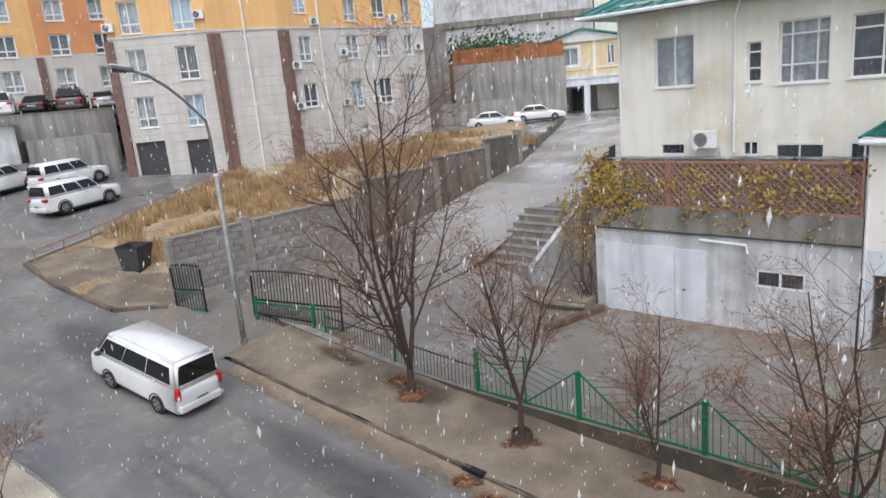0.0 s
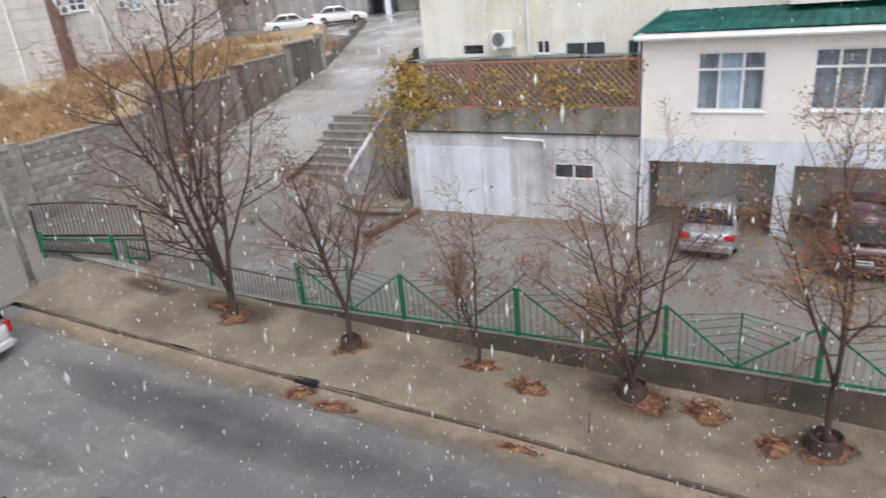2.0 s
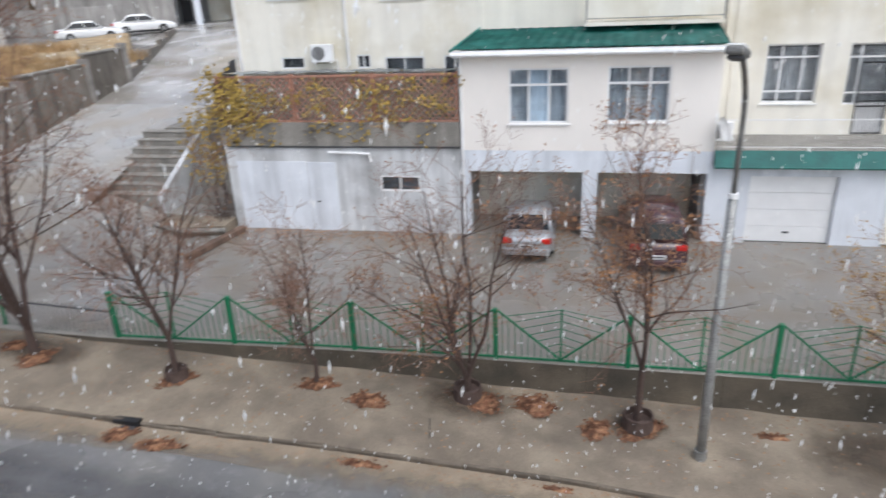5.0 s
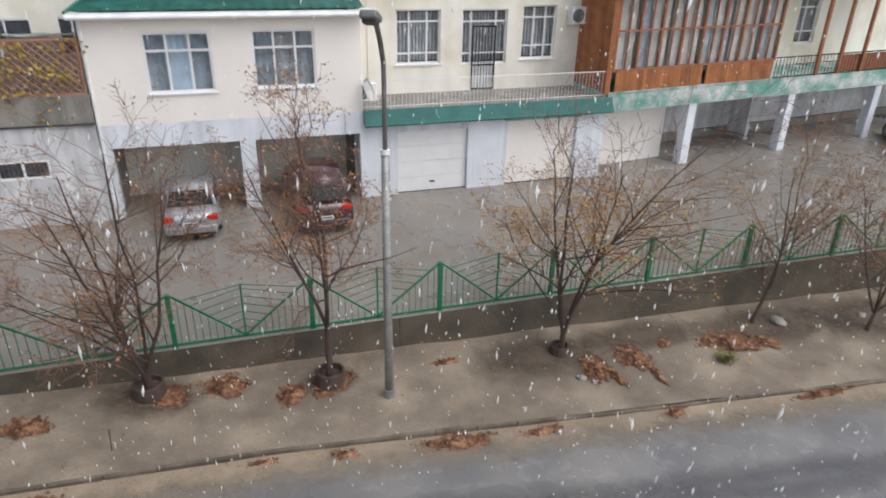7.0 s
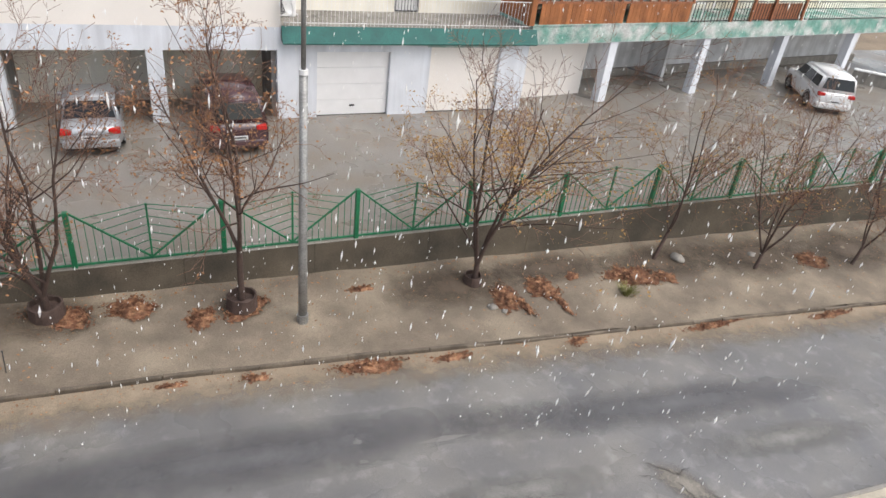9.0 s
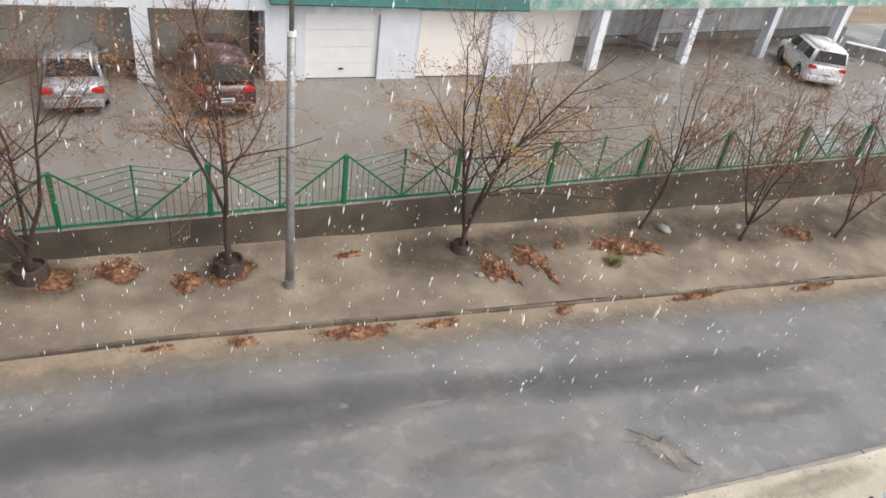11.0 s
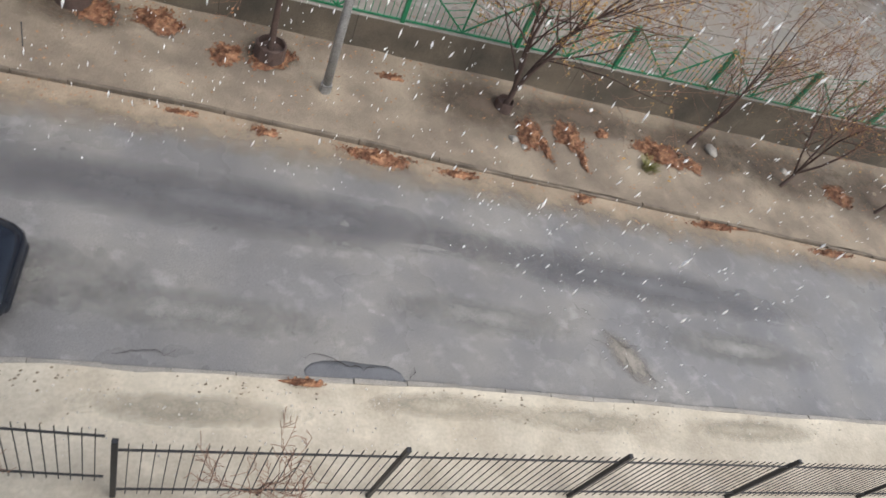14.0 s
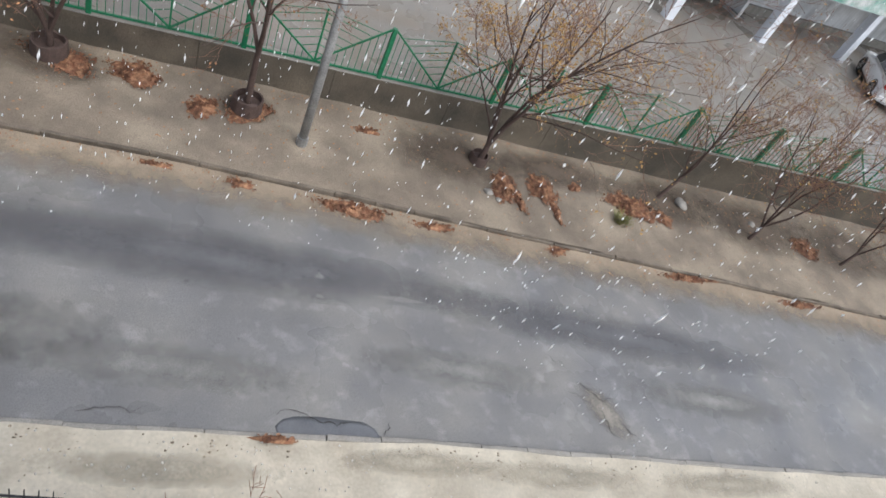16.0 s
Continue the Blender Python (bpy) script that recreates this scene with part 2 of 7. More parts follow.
def masked(mat, ragged=3.0, soft=0.21):
    """Lets a thin layer of dirt fray out: its corner attribute "rim" runs from 0 inside to 1 at the rim."""
    nt = mat.node_tree
    rim = nt.nodes.new("ShaderNodeAttribute")
    rim.attribute_name = "rim"
    n = nt.nodes.new("ShaderNodeTexNoise")
    n.inputs["Scale"].default_value, n.inputs["Detail"].default_value, n.inputs["Roughness"].default_value = ragged, 9.0, 0.72
    nt.links.new(nt.nodes.new("ShaderNodeTexCoord").outputs["Object"], n.inputs["Vector"])
    add = nt.nodes.new("ShaderNodeMath")
    add.operation = "SUBTRACT"
    nt.links.new(n.outputs["Fac"], add.inputs[0])
    nt.links.new(rim.outputs["Fac"], add.inputs[1])
    r = nt.nodes.new("ShaderNodeMapRange")
    r.inputs[1].default_value, r.inputs[2].default_value = -soft, soft
    nt.links.new(add.outputs[0], r.inputs[0])
    nt.links.new(r.outputs[0], nt.nodes["Principled BSDF"].inputs["Alpha"])
    return mat


def set_rim(me, value):
    attr = me.attributes.new("rim", "FLOAT", "POINT")
    attr.data.foreach_set("value", [value(v.co) for v in me.vertices])


# ---- building helpers ----
def box(bm, x0, x1, y0, y1, z0, z1):
    v = [bm.verts.new(p) for p in ((x0, y0, z0), (x1, y0, z0), (x1, y1, z0), (x0, y1, z0), (x0, y0, z1), (x1, y0, z1), (x1, y1, z1), (x0, y1, z1))]
    for f in ((0, 3, 2, 1), (4, 5, 6, 7), (0, 1, 5, 4), (1, 2, 6, 5), (2, 3, 7, 6), (3, 0, 4, 7)):
        bm.faces.new([v[i] for i in f])
    return v


def boxes(*rows):
    bm = bmesh.new()
    for r in rows:
        box(bm, *r)
    return bm


def soft_box(x0, x1, y0, y1, z0, z1, r=0.02, seg=2):
    bm = boxes((x0, x1, y0, y1, z0, z1))
    bmesh.ops.bevel(bm, geom=bm.edges[:], offset=r, segments=seg, affect="EDGES", profile=0.5)
    return bm


def tube(bm, pts, radii, n=6, cap=True):
    rings = []
    pts = [Vector(p) for p in pts]
    for i, p in enumerate(pts):
        d = (pts[min(i + 1, len(pts) - 1)] - pts[max(i - 1, 0)]).normalized()
        a = d.orthogonal().normalized() if i == 0 else (a - d * a.dot(d)).normalized()
        c = d.cross(a)
        r = radii[i] if isinstance(radii, (list, tuple)) else radii
        rings.append([bm.verts.new(p + r * (math.cos(2 * math.pi * k / n) * a + math.sin(2 * math.pi * k / n) * c)) for k in range(n)])
    for r0, r1 in zip(rings, rings[1:]):
        for k in range(n):
            bm.faces.new((r0[k], r0[(k + 1) % n], r1[(k + 1) % n], r1[k]))
    if cap:
        bm.faces.new(rings[0][::-1])
        bm.faces.new(rings[-1])


def tubes(*rows):
    bm = bmesh.new()
    for pts, r, n in rows:
        tube(bm, pts, r, n)
    return bm


def bar(p, q, w, d=None):
    """A square bar from p to q."""
    bm = bmesh.new()
    tube(bm, [p, q], w * 0.707, 4)
    return bm


def prism(poly, y0, y1):
    """An (x, z) outline pushed from y0 to y1."""
    bm = bmesh.new()
    a = [bm.verts.new((x, y0, z)) for x, z in poly]
    c = [bm.verts.new((x, y1, z)) for x, z in poly]
    bm.faces.new(a)
    bm.faces.new(c[::-1])
    for i in range(len(poly)):
        j = (i + 1) % len(poly)
        bm.faces.new((a[j], a[i], c[i], c[j]))
    bmesh.ops.recalc_face_normals(bm, faces=bm.faces[:])
    return bm


def slab(poly, z0, z1):
    """An (x, y) outline pushed from z0 to z1."""
    bm = bmesh.new()
    a = [bm.verts.new((x, y, z0)) for x, y in poly]
    c = [bm.verts.new((x, y, z1)) for x, y in poly]
    bm.faces.new(a[::-1])
    bm.faces.new(c)
    for i in range(len(poly)):
        j = (i + 1) % len(poly)
        bm.faces.new((a[i], a[j], c[j], c[i]))
    bmesh.ops.recalc_face_normals(bm, faces=bm.faces[:])
    return bm


def mesh_of(bm, name, mat, smooth=False):
    me = bpy.data.meshes.new(name)
    bm.to_mesh(me)
    bm.free()
    me.materials.append(mat)
    if smooth:
        me.polygons.foreach_set("use_smooth", [True] * len(me.polygons))
    return me


def part(name, bm, mat, parent, label="", smooth=False, at=None):
    me = bm if isinstance(bm, bpy.types.Mesh) else mesh_of(bm, name, mat, smooth)
    ob = new(name, me)
    ob.parent = parent
    if at is not None:
        ob.matrix_basis = at if isinstance(at, Matrix) else Matrix.Translation(at)
    return tagged(ob, label)


def thing(name, label, category, m=None, group="", kind=""):
    ob = new(name)
    ob.empty_display_size = 0.2
    ob.matrix_world = m or Matrix()
    return tagged(ob, label, category, group, kind)


def solid(name, bm, mat, label="", category="", group="", kind="", smooth=False, m=None):
    ob = new(name, mesh_of(bm, name, mat, smooth))
    if m:
        ob.matrix_world = m
    return tagged(ob, label, category, group, kind)


def smooth_step(t):
    t = min(1.0, max(0.0, t))
    return t * t * (3 - 2 * t)


def lerp_table(x, xs, ys):
    return float(np.interp(x, xs, ys))


def wall_with_holes(u0, u1, z0, z1, holes, y0=0.0, y1=0.3):
    """A wall in the xz plane from y0 (outside) to y1, with holes (u0, u1, z0, z1) right through it, as one closed mesh."""
    us = sorted({u0, u1, *[min(u1, max(u0, h[i])) for h in holes for i in (0, 1)]})
    zs = sorted({z0, z1, *[min(z1, max(z0, h[i])) for h in holes for i in (2, 3)]})
    bm = bmesh.new()
    vert = {}

    def at(i, j, k):
        if (i, j, k) not in vert:
            vert[i, j, k] = bm.verts.new((us[i], (y0, y1)[k], zs[j]))
        return vert[i, j, k]

    def full(i, j):
        if not (0 <= i < len(us) - 1 and 0 <= j < len(zs) - 1):
            return False
        mu, mz = (us[i] + us[i + 1]) / 2, (zs[j] + zs[j + 1]) / 2
        return not any(h[0] < mu < h[1] and h[2] < mz < h[3] for h in holes)

    for i in range(len(us) - 1):
        for j in range(len(zs) - 1):
            if not full(i, j):
                continue
            bm.faces.new((at(i, j, 0), at(i + 1, j, 0), at(i + 1, j + 1, 0), at(i, j + 1, 0)))
            bm.faces.new((at(i, j, 1), at(i, j + 1, 1), at(i + 1, j + 1, 1), at(i + 1, j, 1)))
            if not full(i - 1, j):
                bm.faces.new((at(i, j, 0), at(i, j + 1, 0), at(i, j + 1, 1), at(i, j, 1)))
            if not full(i + 1, j):
                bm.faces.new((at(i + 1, j, 0), at(i + 1, j, 1), at(i + 1, j + 1, 1), at(i + 1, j + 1, 0)))
            if not full(i, j - 1):
                bm.faces.new((at(i, j, 0), at(i, j, 1), at(i + 1, j, 1), at(i + 1, j, 0)))
            if not full(i, j + 1):
                bm.faces.new((at(i, j + 1, 0), at(i + 1, j + 1, 0), at(i + 1, j + 1, 1), at(i, j + 1, 1)))
    return bm


def window(parent, u0, u1, z0, z1, uprights=(0.33, 0.67), bars=(0.72,), deep=0.12, frame_mat=None, back=None, back_deep=0.32, sill=True, rail=0.06, grille=False, name="window", panes=True):
    """A window in a hole of the parent's wall: frame, panes, sill, and a curtain behind it. uprights and bars in parts of the width and height."""
    w, h = u1 - u0, z1 - z0
    fm = frame_mat or WHITE_PVC
    win = new(name)
    win.parent = parent
    win.empty_display_size = 0.1
    us = [0.0, *uprights, 1.0]
    zs = [0.0, *bars, 1.0]
    bm = bmesh.new()
    r = rail
    box(bm, u0, u0 + r, deep, deep + 0.07, z0, z1)
    box(bm, u1 - r, u1, deep, deep + 0.07, z0, z1)
    box(bm, u0 + r, u1 - r, deep, deep + 0.07, z0, z0 + r)
    box(bm, u0 + r, u1 - r, deep, deep + 0.07, z1 - r, z1)
    for k in us[1:-1]:
        box(bm, u0 + k * w - r / 2, u0 + k * w + r / 2, deep + 0.002, deep + 0.068, z0 + r, z1 - r)
    for k in zs[1:-1]:
        box(bm, u0 + r, u1 - r, deep + 0.004, deep + 0.066, z0 + k * h - r / 2, z0 + k * h + r / 2)
    part("window_frame", bm, fm, win)
    if panes:
        for a, c in zip(us, us[1:]):
            for e, g in zip(zs, zs[1:]):
                p = part("pane", boxes((u0 + a * w + 0.01, u0 + c * w - 0.01, deep + 0.03, deep + 0.038, z0 + e * h + 0.01, z0 + g * h - 0.01)), GLASS, win)
                p.visible_shadow = False
    if sill:
        part("window_sill", boxes((u0 - 0.07, u1 + 0.07, -0.07, deep, z0 - 0.05, z0 - 0.004)), fm, win)
    if back:
        cols = list(zip(us, us[1:])) if isinstance(back, tuple) else [(0.0, 1.0)]
        for (ca, cc), cloth in zip(cols, back if isinstance(back, tuple) else (back,)):
            bm = bmesh.new()
            xa, xc = u0 + ca * w + 0.01, u0 + cc * w - 0.01
            n = max(4, int((xc - xa) / 0.09))
            vs = [[bm.verts.new((xa + (xc - xa) * i / n, back_deep + 0.025 * (i % 2), z)) for z in (z0 + 0.02, z1 - 0.02)] for i in range(n + 1)]
            for p, q in zip(vs, vs[1:]):
                bm.faces.new((p[0], q[0], q[1], p[1]))
            part("curtain", bm, cloth, win)
    if grille:
        bm = bmesh.new()
        n = max(4, int(w / 0.13))
        y = deep + 0.08
        for i in range(n + 1):
            x = u0 + 0.02 + (w - 0.04) * i / n
            box(bm, x - 0.009, x + 0.009, y, y + 0.016, z0 + 0.01, z1 - 0.01)
        box(bm, u0 + 0.01, u1 - 0.01, y - 0.002, y + 0.018, z0 + 0.1, z0 + 0.12)
        box(bm, u0 + 0.01, u1 - 0.01, y - 0.002, y + 0.018, z1 - 0.12, z1 - 0.1)
        part("grille", bm, BLACK_PAINT, win, "black iron window grille")
    return win


# ---- lie of the land ----
RX = (-80, -60, -45, -35, -28, -22, -17.6, -13, -9, 0, 5, 14, 20, 30, 60)
RZ = (9, 6.8, 4.7, 3.2, 1.9, 0.75, 0.2, -0.3, -0.6, -1.0, -1.15, -1.48, -1.7, -2.1, -3.2)


def road_z(x):
    return lerp_table(x, RX, RZ)


def far_kerb(x):
    return lerp_table(x, (-60, -26, -21.4, -13, -6, 0, 6, 13, 21, 60), (9.5, 10.2, 10.95, 11.6, 11.8, 11.75, 11.3, 10.84, 10.3, 7.8))


def near_kerb(x):
    return lerp_table(x, (-60, -21, -17.8, -8, -2, 5, 15, 60), (0.5, 3.7, 4.13, 5.35, 5.66, 5.41, 4.84, 2.5))


def fence_y(x):
    return lerp_table(x, (-24, -13, -5, 60), (13.7, 14.6, 14.85, 14.7))


def drive_z(y):
    return lerp_table(y, (11, 15, 20.6, 27.5, 36.7, 51, 75, 120), (1.3, 1.25, 1.75, 2.5, 4.2, 6.0, 6.6, 9))


def hill_z(x, y):
    """The open slope west of the drive."""
    return road_z(x) + max(0.0, y - 13) * lerp_table(x, (-60, -43, -27), (0.07, 0.06, 0.1))


def yard_z(x, y):
    t = smooth_step((x + 25) / 10.0)
    low = drive_z(y) * (1 - t)
    high = drive_z(y)
    k = smooth_step((y - 22) / 7) if x < -20.3 else smooth_step((y - 28.6) / 0.4) * (1 - smooth_step((x + 14.9) / 0.8))
    return low * (1 - k) + high * k


def sheet(name, xs, rows, height, mat, label, category="ground", rough=0.0, seed=0):
    """A ground sheet over the stations xs; rows(x) gives its y values there."""
    bm = bmesh.new()
    grid = []
    for x in xs:
        grid.append([bm.verts.new((x, y, height(x, y) + rough * noise.noise((x * 0.9, y * 0.9, seed)))) for y in rows(x)])
    for a, c in zip(grid, grid[1:]):
        for i in range(len(a) - 1):
            bm.faces.new((a[i], c[i], c[i + 1], a[i + 1]))
    return solid(name, bm, mat, label, category, kind="structure", smooth=True)


def span(a, c, step):
    n = max(1, int(math.ceil((c - a) / step)))
    return [a + (c - a) * i / n for i in range(n + 1)]


def between(lo, hi, n):
    return lambda x: [lo(x) + (hi(x) - lo(x)) * i / n for i in range(n + 1)]


bm = bmesh.new()
rings = []
for k, r in enumerate((0.01, 30, 70, 120, 200, 400, 900, 2500)):
    rings.append([bm.verts.new((r * math.cos(a), r * math.sin(a), -6.5 + (0.02 * r if r < 400 else 8))) for a in np.linspace(0, 2 * math.pi, 48, endpoint=False)])
for a, c in zip(rings, rings[1:]):
    for i in range(48):
        bm.faces.new((a[i], c[i], c[(i + 1) % 48], a[(i + 1) % 48]))
solid("ground", bm, DIRT, "bare brown earth reaching to the horizon", "ground", kind="structure", smooth=True)

sheet("road", span(-34, 60, 0.6), between(near_kerb, far_kerb, 14), lambda x, y: road_z(x), ASPHALT, "wet grey asphalt road with worn pale patches", "road", 0.015)
sheet("road_upper", span(-110, -27.0, 1.2), lambda x: span(-30, 46, 2), lambda x, y: hill_z(x, y) - 0.03 - (0.2 if y > 11 and x > -30 else 0), ASPHALT,
      "wet asphalt climbing past the apartment block", "road", 0.03)
sheet("pavement", span(-21.9, 60, 0.5), between(lambda x: far_kerb(x) + 0.075, lambda x: fence_y(x) + 0.1, 10), lambda x, y: road_z(x) + 0.11 + 0.06 * (y - far_kerb(x)),
      SAND, "sandy brown pavement strewn with leaves", "pavement", 0.06)
sheet("verge", span(-40, 60, 0.6), between(lambda x: -3.0, lambda x: near_kerb(x) - 0.1, 16), lambda x, y: road_z(x) + 0.1 + 0.12 * smooth_step((near_kerb(x) - 1.0 - y) / 1.5),
      VERGE, "pale sandy verge dusted with wet snow", "verge", 0.09)
yard = sheet("yard", span(-20.2, 64, 0.6), between(lambda x: fence_y(x) + 0.12, lambda x: 33.0, 46), yard_z, YARD_WASH, "wet grey concrete yard", "yard", 0.02)
drive_foot = sheet("drive_foot", span(-27, -20.2, 0.6), between(lambda x: fence_y(x) + 0.12, lambda x: 33.0, 27), lambda x, y: yard_z(x - 0.2, y) + 0.005, YARD_WASH, "wet concrete drive rising from the gate", "drive", 0.02)
apron = sheet("gate_apron", span(-29, -21.8, 0.6), between(lambda x: far_kerb(x) - 0.4, lambda x: fence_y(x) + 0.3, 8), lambda x, y: road_z(x) + 0.04 + 0.02 * (y - 11), YARD_WASH, "muddy wet concrete apron before the gate", "drive", 0.02)
sheet("drive", span(-40, -13.9, 0.8), lambda x: span(33.0, 80, 1.5), lambda x, y: drive_z(y), DRIVE, "wet concrete drive climbing the hill", "drive", 0.02)

for ob in (yard, drive_foot):
    set_rim(ob.data, lambda q: max(smooth_step((30.0 - q.y) / 13.0), smooth_step((q.x + 20.5) / 6.0)) * (1 - 0.55 * smooth_step((2.6 - abs(q.x + 16.0 - 0.35 * (q.y - 18))) / 2.6) * smooth_step((22.5 - q.y) / 4)))

set_rim(apron.data, lambda q: 0.85)


def kerb_line(name, edge, x0, x1, side, label, mat=None, wide=0.15, drop=0.0, wobble=1.0):
    root = thing(name, label, "kerb", kind="structure")
    x = x0
    rnd = random.Random(5)
    while x < x1:
        step = 1.0 if x0 > -90 else 2.0
        xa, xb = x + rnd.uniform(0.002, 0.02), min(x + step, x1) - 0.004
        bm = bmesh.new()
        lift, shift = rnd.uniform(-0.045, 0.02) * wobble - drop, rnd.uniform(-0.03, 0.03) * wobble
        ring = []
        for xx in (xa, xb):
            y, z = edge(xx) + shift + rnd.uniform(-0.012, 0.012), road_z(xx) + lift + rnd.uniform(-0.012, 0.012)
            a, c = sorted((y, y + side * wide))
            ring.append([bm.verts.new(p) for p in ((xx, a, z - 0.2), (xx, c, z - 0.2), (xx, c, z + 0.115), (xx, c - 0.02, z + 0.135), (xx, a + 0.02, z + 0.135), (xx, a, z + 0.115))])
        for i in range(6):
            bm.faces.new((ring[0][i], ring[1][i], ring[1][(i + 1) % 6], ring[0][(i + 1) % 6]))
        bm.faces.new(ring[0])
        bm.faces.new(ring[1][::-1])
        bmesh.ops.recalc_face_normals(bm, faces=bm.faces[:])
        part("kerb_stone", bm, mat or KERB, root)
        x += step
    return root


kerb_line("kerb_far", far_kerb, -21.4, 42, 1, "weathered low concrete kerb along the pavement", None, 0.09, 0.0, 0.8)
kerb_line("kerb_near", near_kerb, -30, 40, -1, "worn pale kerb almost flush with the verge", COPING, 0.11, 0.03, 0.45)


# ---- the cream terrace of houses with garages below ----
def house_block():
    F, B = 24.0, 26.4
    front = Matrix.Translation((0, F, 0))
    back = Matrix.Translation((0, B, 0))

    # main cream facade
    house = thing("cream_house", "cream rendered terraced house with white windows and teal roof", "house", back)
    glazed = dict(
        a=(-12.42, -10.83, 8.78, 10.74), b=(-8.86, -8.35, 8.75, 10.19), c=(-7.76, -6.14, 8.62, 10.78), d=(-5.51, -4.0, 8.66, 10.71),
        e=(-8.95, -8.39, 6.07, 6.6), f=(-7.79, -6.19, 5.8, 6.48), g=(-5.4, -4.5, 5.3, 6.5), p=(-12.2, -11.2, 6.1, 6.55),
        h=(-2.74, -1.29, 8.81, 10.8), i=(1.67, 3.09, 7.66, 10.3), j=(6.33, 8.07, 8.78, 10.8), k=(9.14, 10.87, 8.85, 10.85), l=(11.85, 12.75, 8.95, 10.85),
        m=(6.35, 8.16, 4.54, 6.62), n=(9.07, 11.01, 4.46, 6.6), n2=(9.48, 10.54, 3.42, 4.462), o=(11.69, 13.19, 4.6, 6.72))
    part("wall", wall_with_holes(-14.0, 14.6, 0.0, 12.2, list(glazed.values())), CREAM, house)
    part("wall", boxes((-14.0, -13.7, 0.3, 9.0, 0.0, 12.2)), CREAM, house)
    # rooms behind the panes: their colour carries the indoor darkness
    part("wall", boxes((-13.7, 14.6, 4.6, 4.8, 0, 12.2)), ROOM, house, "inner wall with room shade in its colour")
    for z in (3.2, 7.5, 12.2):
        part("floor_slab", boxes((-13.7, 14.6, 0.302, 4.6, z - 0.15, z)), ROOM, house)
    w = glazed
    window(house, *w["a"], (0.5,), (), back=CURTAIN)
    window(house, *w["b"], (), (0.35, 0.75), back=DARK_CURTAIN)
    window(house, *w["c"], (0.25, 0.75), (0.3, 0.78), back=CURTAIN)
    window(house, *w["d"], (0.6,), (0.3, 0.78), back=DARK_CURTAIN)
    window(house, *w["e"], (0.5,), (), back=DARK_CURTAIN, grille=True, sill=False, deep=0.02, rail=0.05)
    window(house, *w["f"], (0.5,), (), back=DARK_CURTAIN, grille=True, sill=False, deep=0.02, rail=0.05)
    window(house, *w["g"], (0.5,), (), back=DARK_CURTAIN, grille=True, sill=False, deep=0.02, rail=0.05)
    window(house, *w["p"], (), (), back=DARK_CURTAIN, grille=True, sill=False, deep=0.02, rail=0.05)
    window(house, *w["h"], (0.55,), (), back=CURTAIN)
    window(house, *w["i"], (0.3, 0.65), (0.35,), back=BLUE_BLIND, name="balcony_door", sill=False)
    window(house, *w["j"], (0.3, 0.7), (0.25,), back=CURTAIN)
    window(house, *w["k"], (0.3, 0.7), (0.25,), back=CURTAIN)
    window(house, *w["l"], (0.5,), (0.25,), back=CURTAIN)
    window(house, *w["m"], (0.3, 0.7), (0.2, 0.78), back=CURTAIN, frame_mat=WHITE_PVC, grille=True)
    window(house, *w["n"], (0.21, 0.76), (0.2, 0.78), back=CURTAIN, sill=False, grille=True)
    window(house, *w["o"], (0.35, 0.7), (0.25, 0.78), back=CURTAIN, grille=True)
    gate = new("grille_door")
    gate.parent = house
    bm = boxes((9.5, 9.55, -0.03, 0.02, 3.43, 5.97), (10.47, 10.52, -0.03, 0.02, 3.43, 5.97), (9.55, 10.47, -0.03, 0.02, 5.92, 5.97), (9.55, 10.47, -0.03, 0.02, 3.43, 3.48),
               (9.55, 10.47, -0.028, 0.018, 4.4, 4.45))
    part("gate_frame", bm, BLACK_PAINT, gate)
    for i in range(6):
        part("bar", boxes((9.66 + 0.13 * i, 9.68 + 0.13 * i, -0.015, 0.005, 3.48, 5.92)), BLACK_PAINT, gate)
    part("door_leaf", boxes((9.49, 10.53, 0.13, 0.17, 3.43, 4.45)), WHITE_PVC, house)
    # rows of string course and drain pipes
    part("drain_pipe", tubes(([(-9.26, -0.08, 6.2), (-9.26, -0.08, 11.2), (-9.0, -0.3, 11.75)], 0.055, 8)), GUTTER, house)
    part("drain_pipe", tubes(([(-13.93, -0.08, 4.5), (-13.93, -0.08, 11.9)], 0.05, 8)), GUTTER, house)
    part("drain_pipe", tubes(([(4.9, -0.08, 3.4), (4.9, -0.08, 12.0)], 0.05, 8)), CREAM, house)
    part("pilaster", boxes((5.2, 5.5, -0.06, 0.0, 3.4, 12.1)), CREAM, house)
    part("pilaster", boxes((-4.1, -3.8, -0.06, 0.0, 7.4, 12.1)), CREAM, house)
    # roof with eaves
    roof = part("roof", prism([(-15.4, 11.75), (15.0, 11.75), (15.0, 11.9), (-15.4, 11.9)], -0.9, 5.0), TEAL, house, "teal metal tile roof")
    for i in range(44):
        bm = bmesh.new()
        tube(bm, [(-15.3 + 0.7 * i, -0.92, 11.93), (-15.3 + 0.7 * i, 4.9, 13.4)], 0.03, 4)
        part("roof_rib", bm, TEAL, roof)
    part("roof_slope", prism_x(-15.4, 15.0, [(-0.95, 11.9), (5.0, 13.4), (5.0, 11.92), (-0.9, 11.88)]), TEAL, house)
    part("gutter", tubes(([(-15.4, -1.0, 11.8), (15.0, -1.0, 11.8)], 0.08, 8)), GUTTER, house)

    # balcony above the beige block
    balcony = thing("balcony", "small cream balcony with thin metal railing above teal roof", "balcony", back)
    part("slab", boxes((-0.05, 4.65, -1.1, -0.002, 7.5, 7.62)), CREAM, balcony)
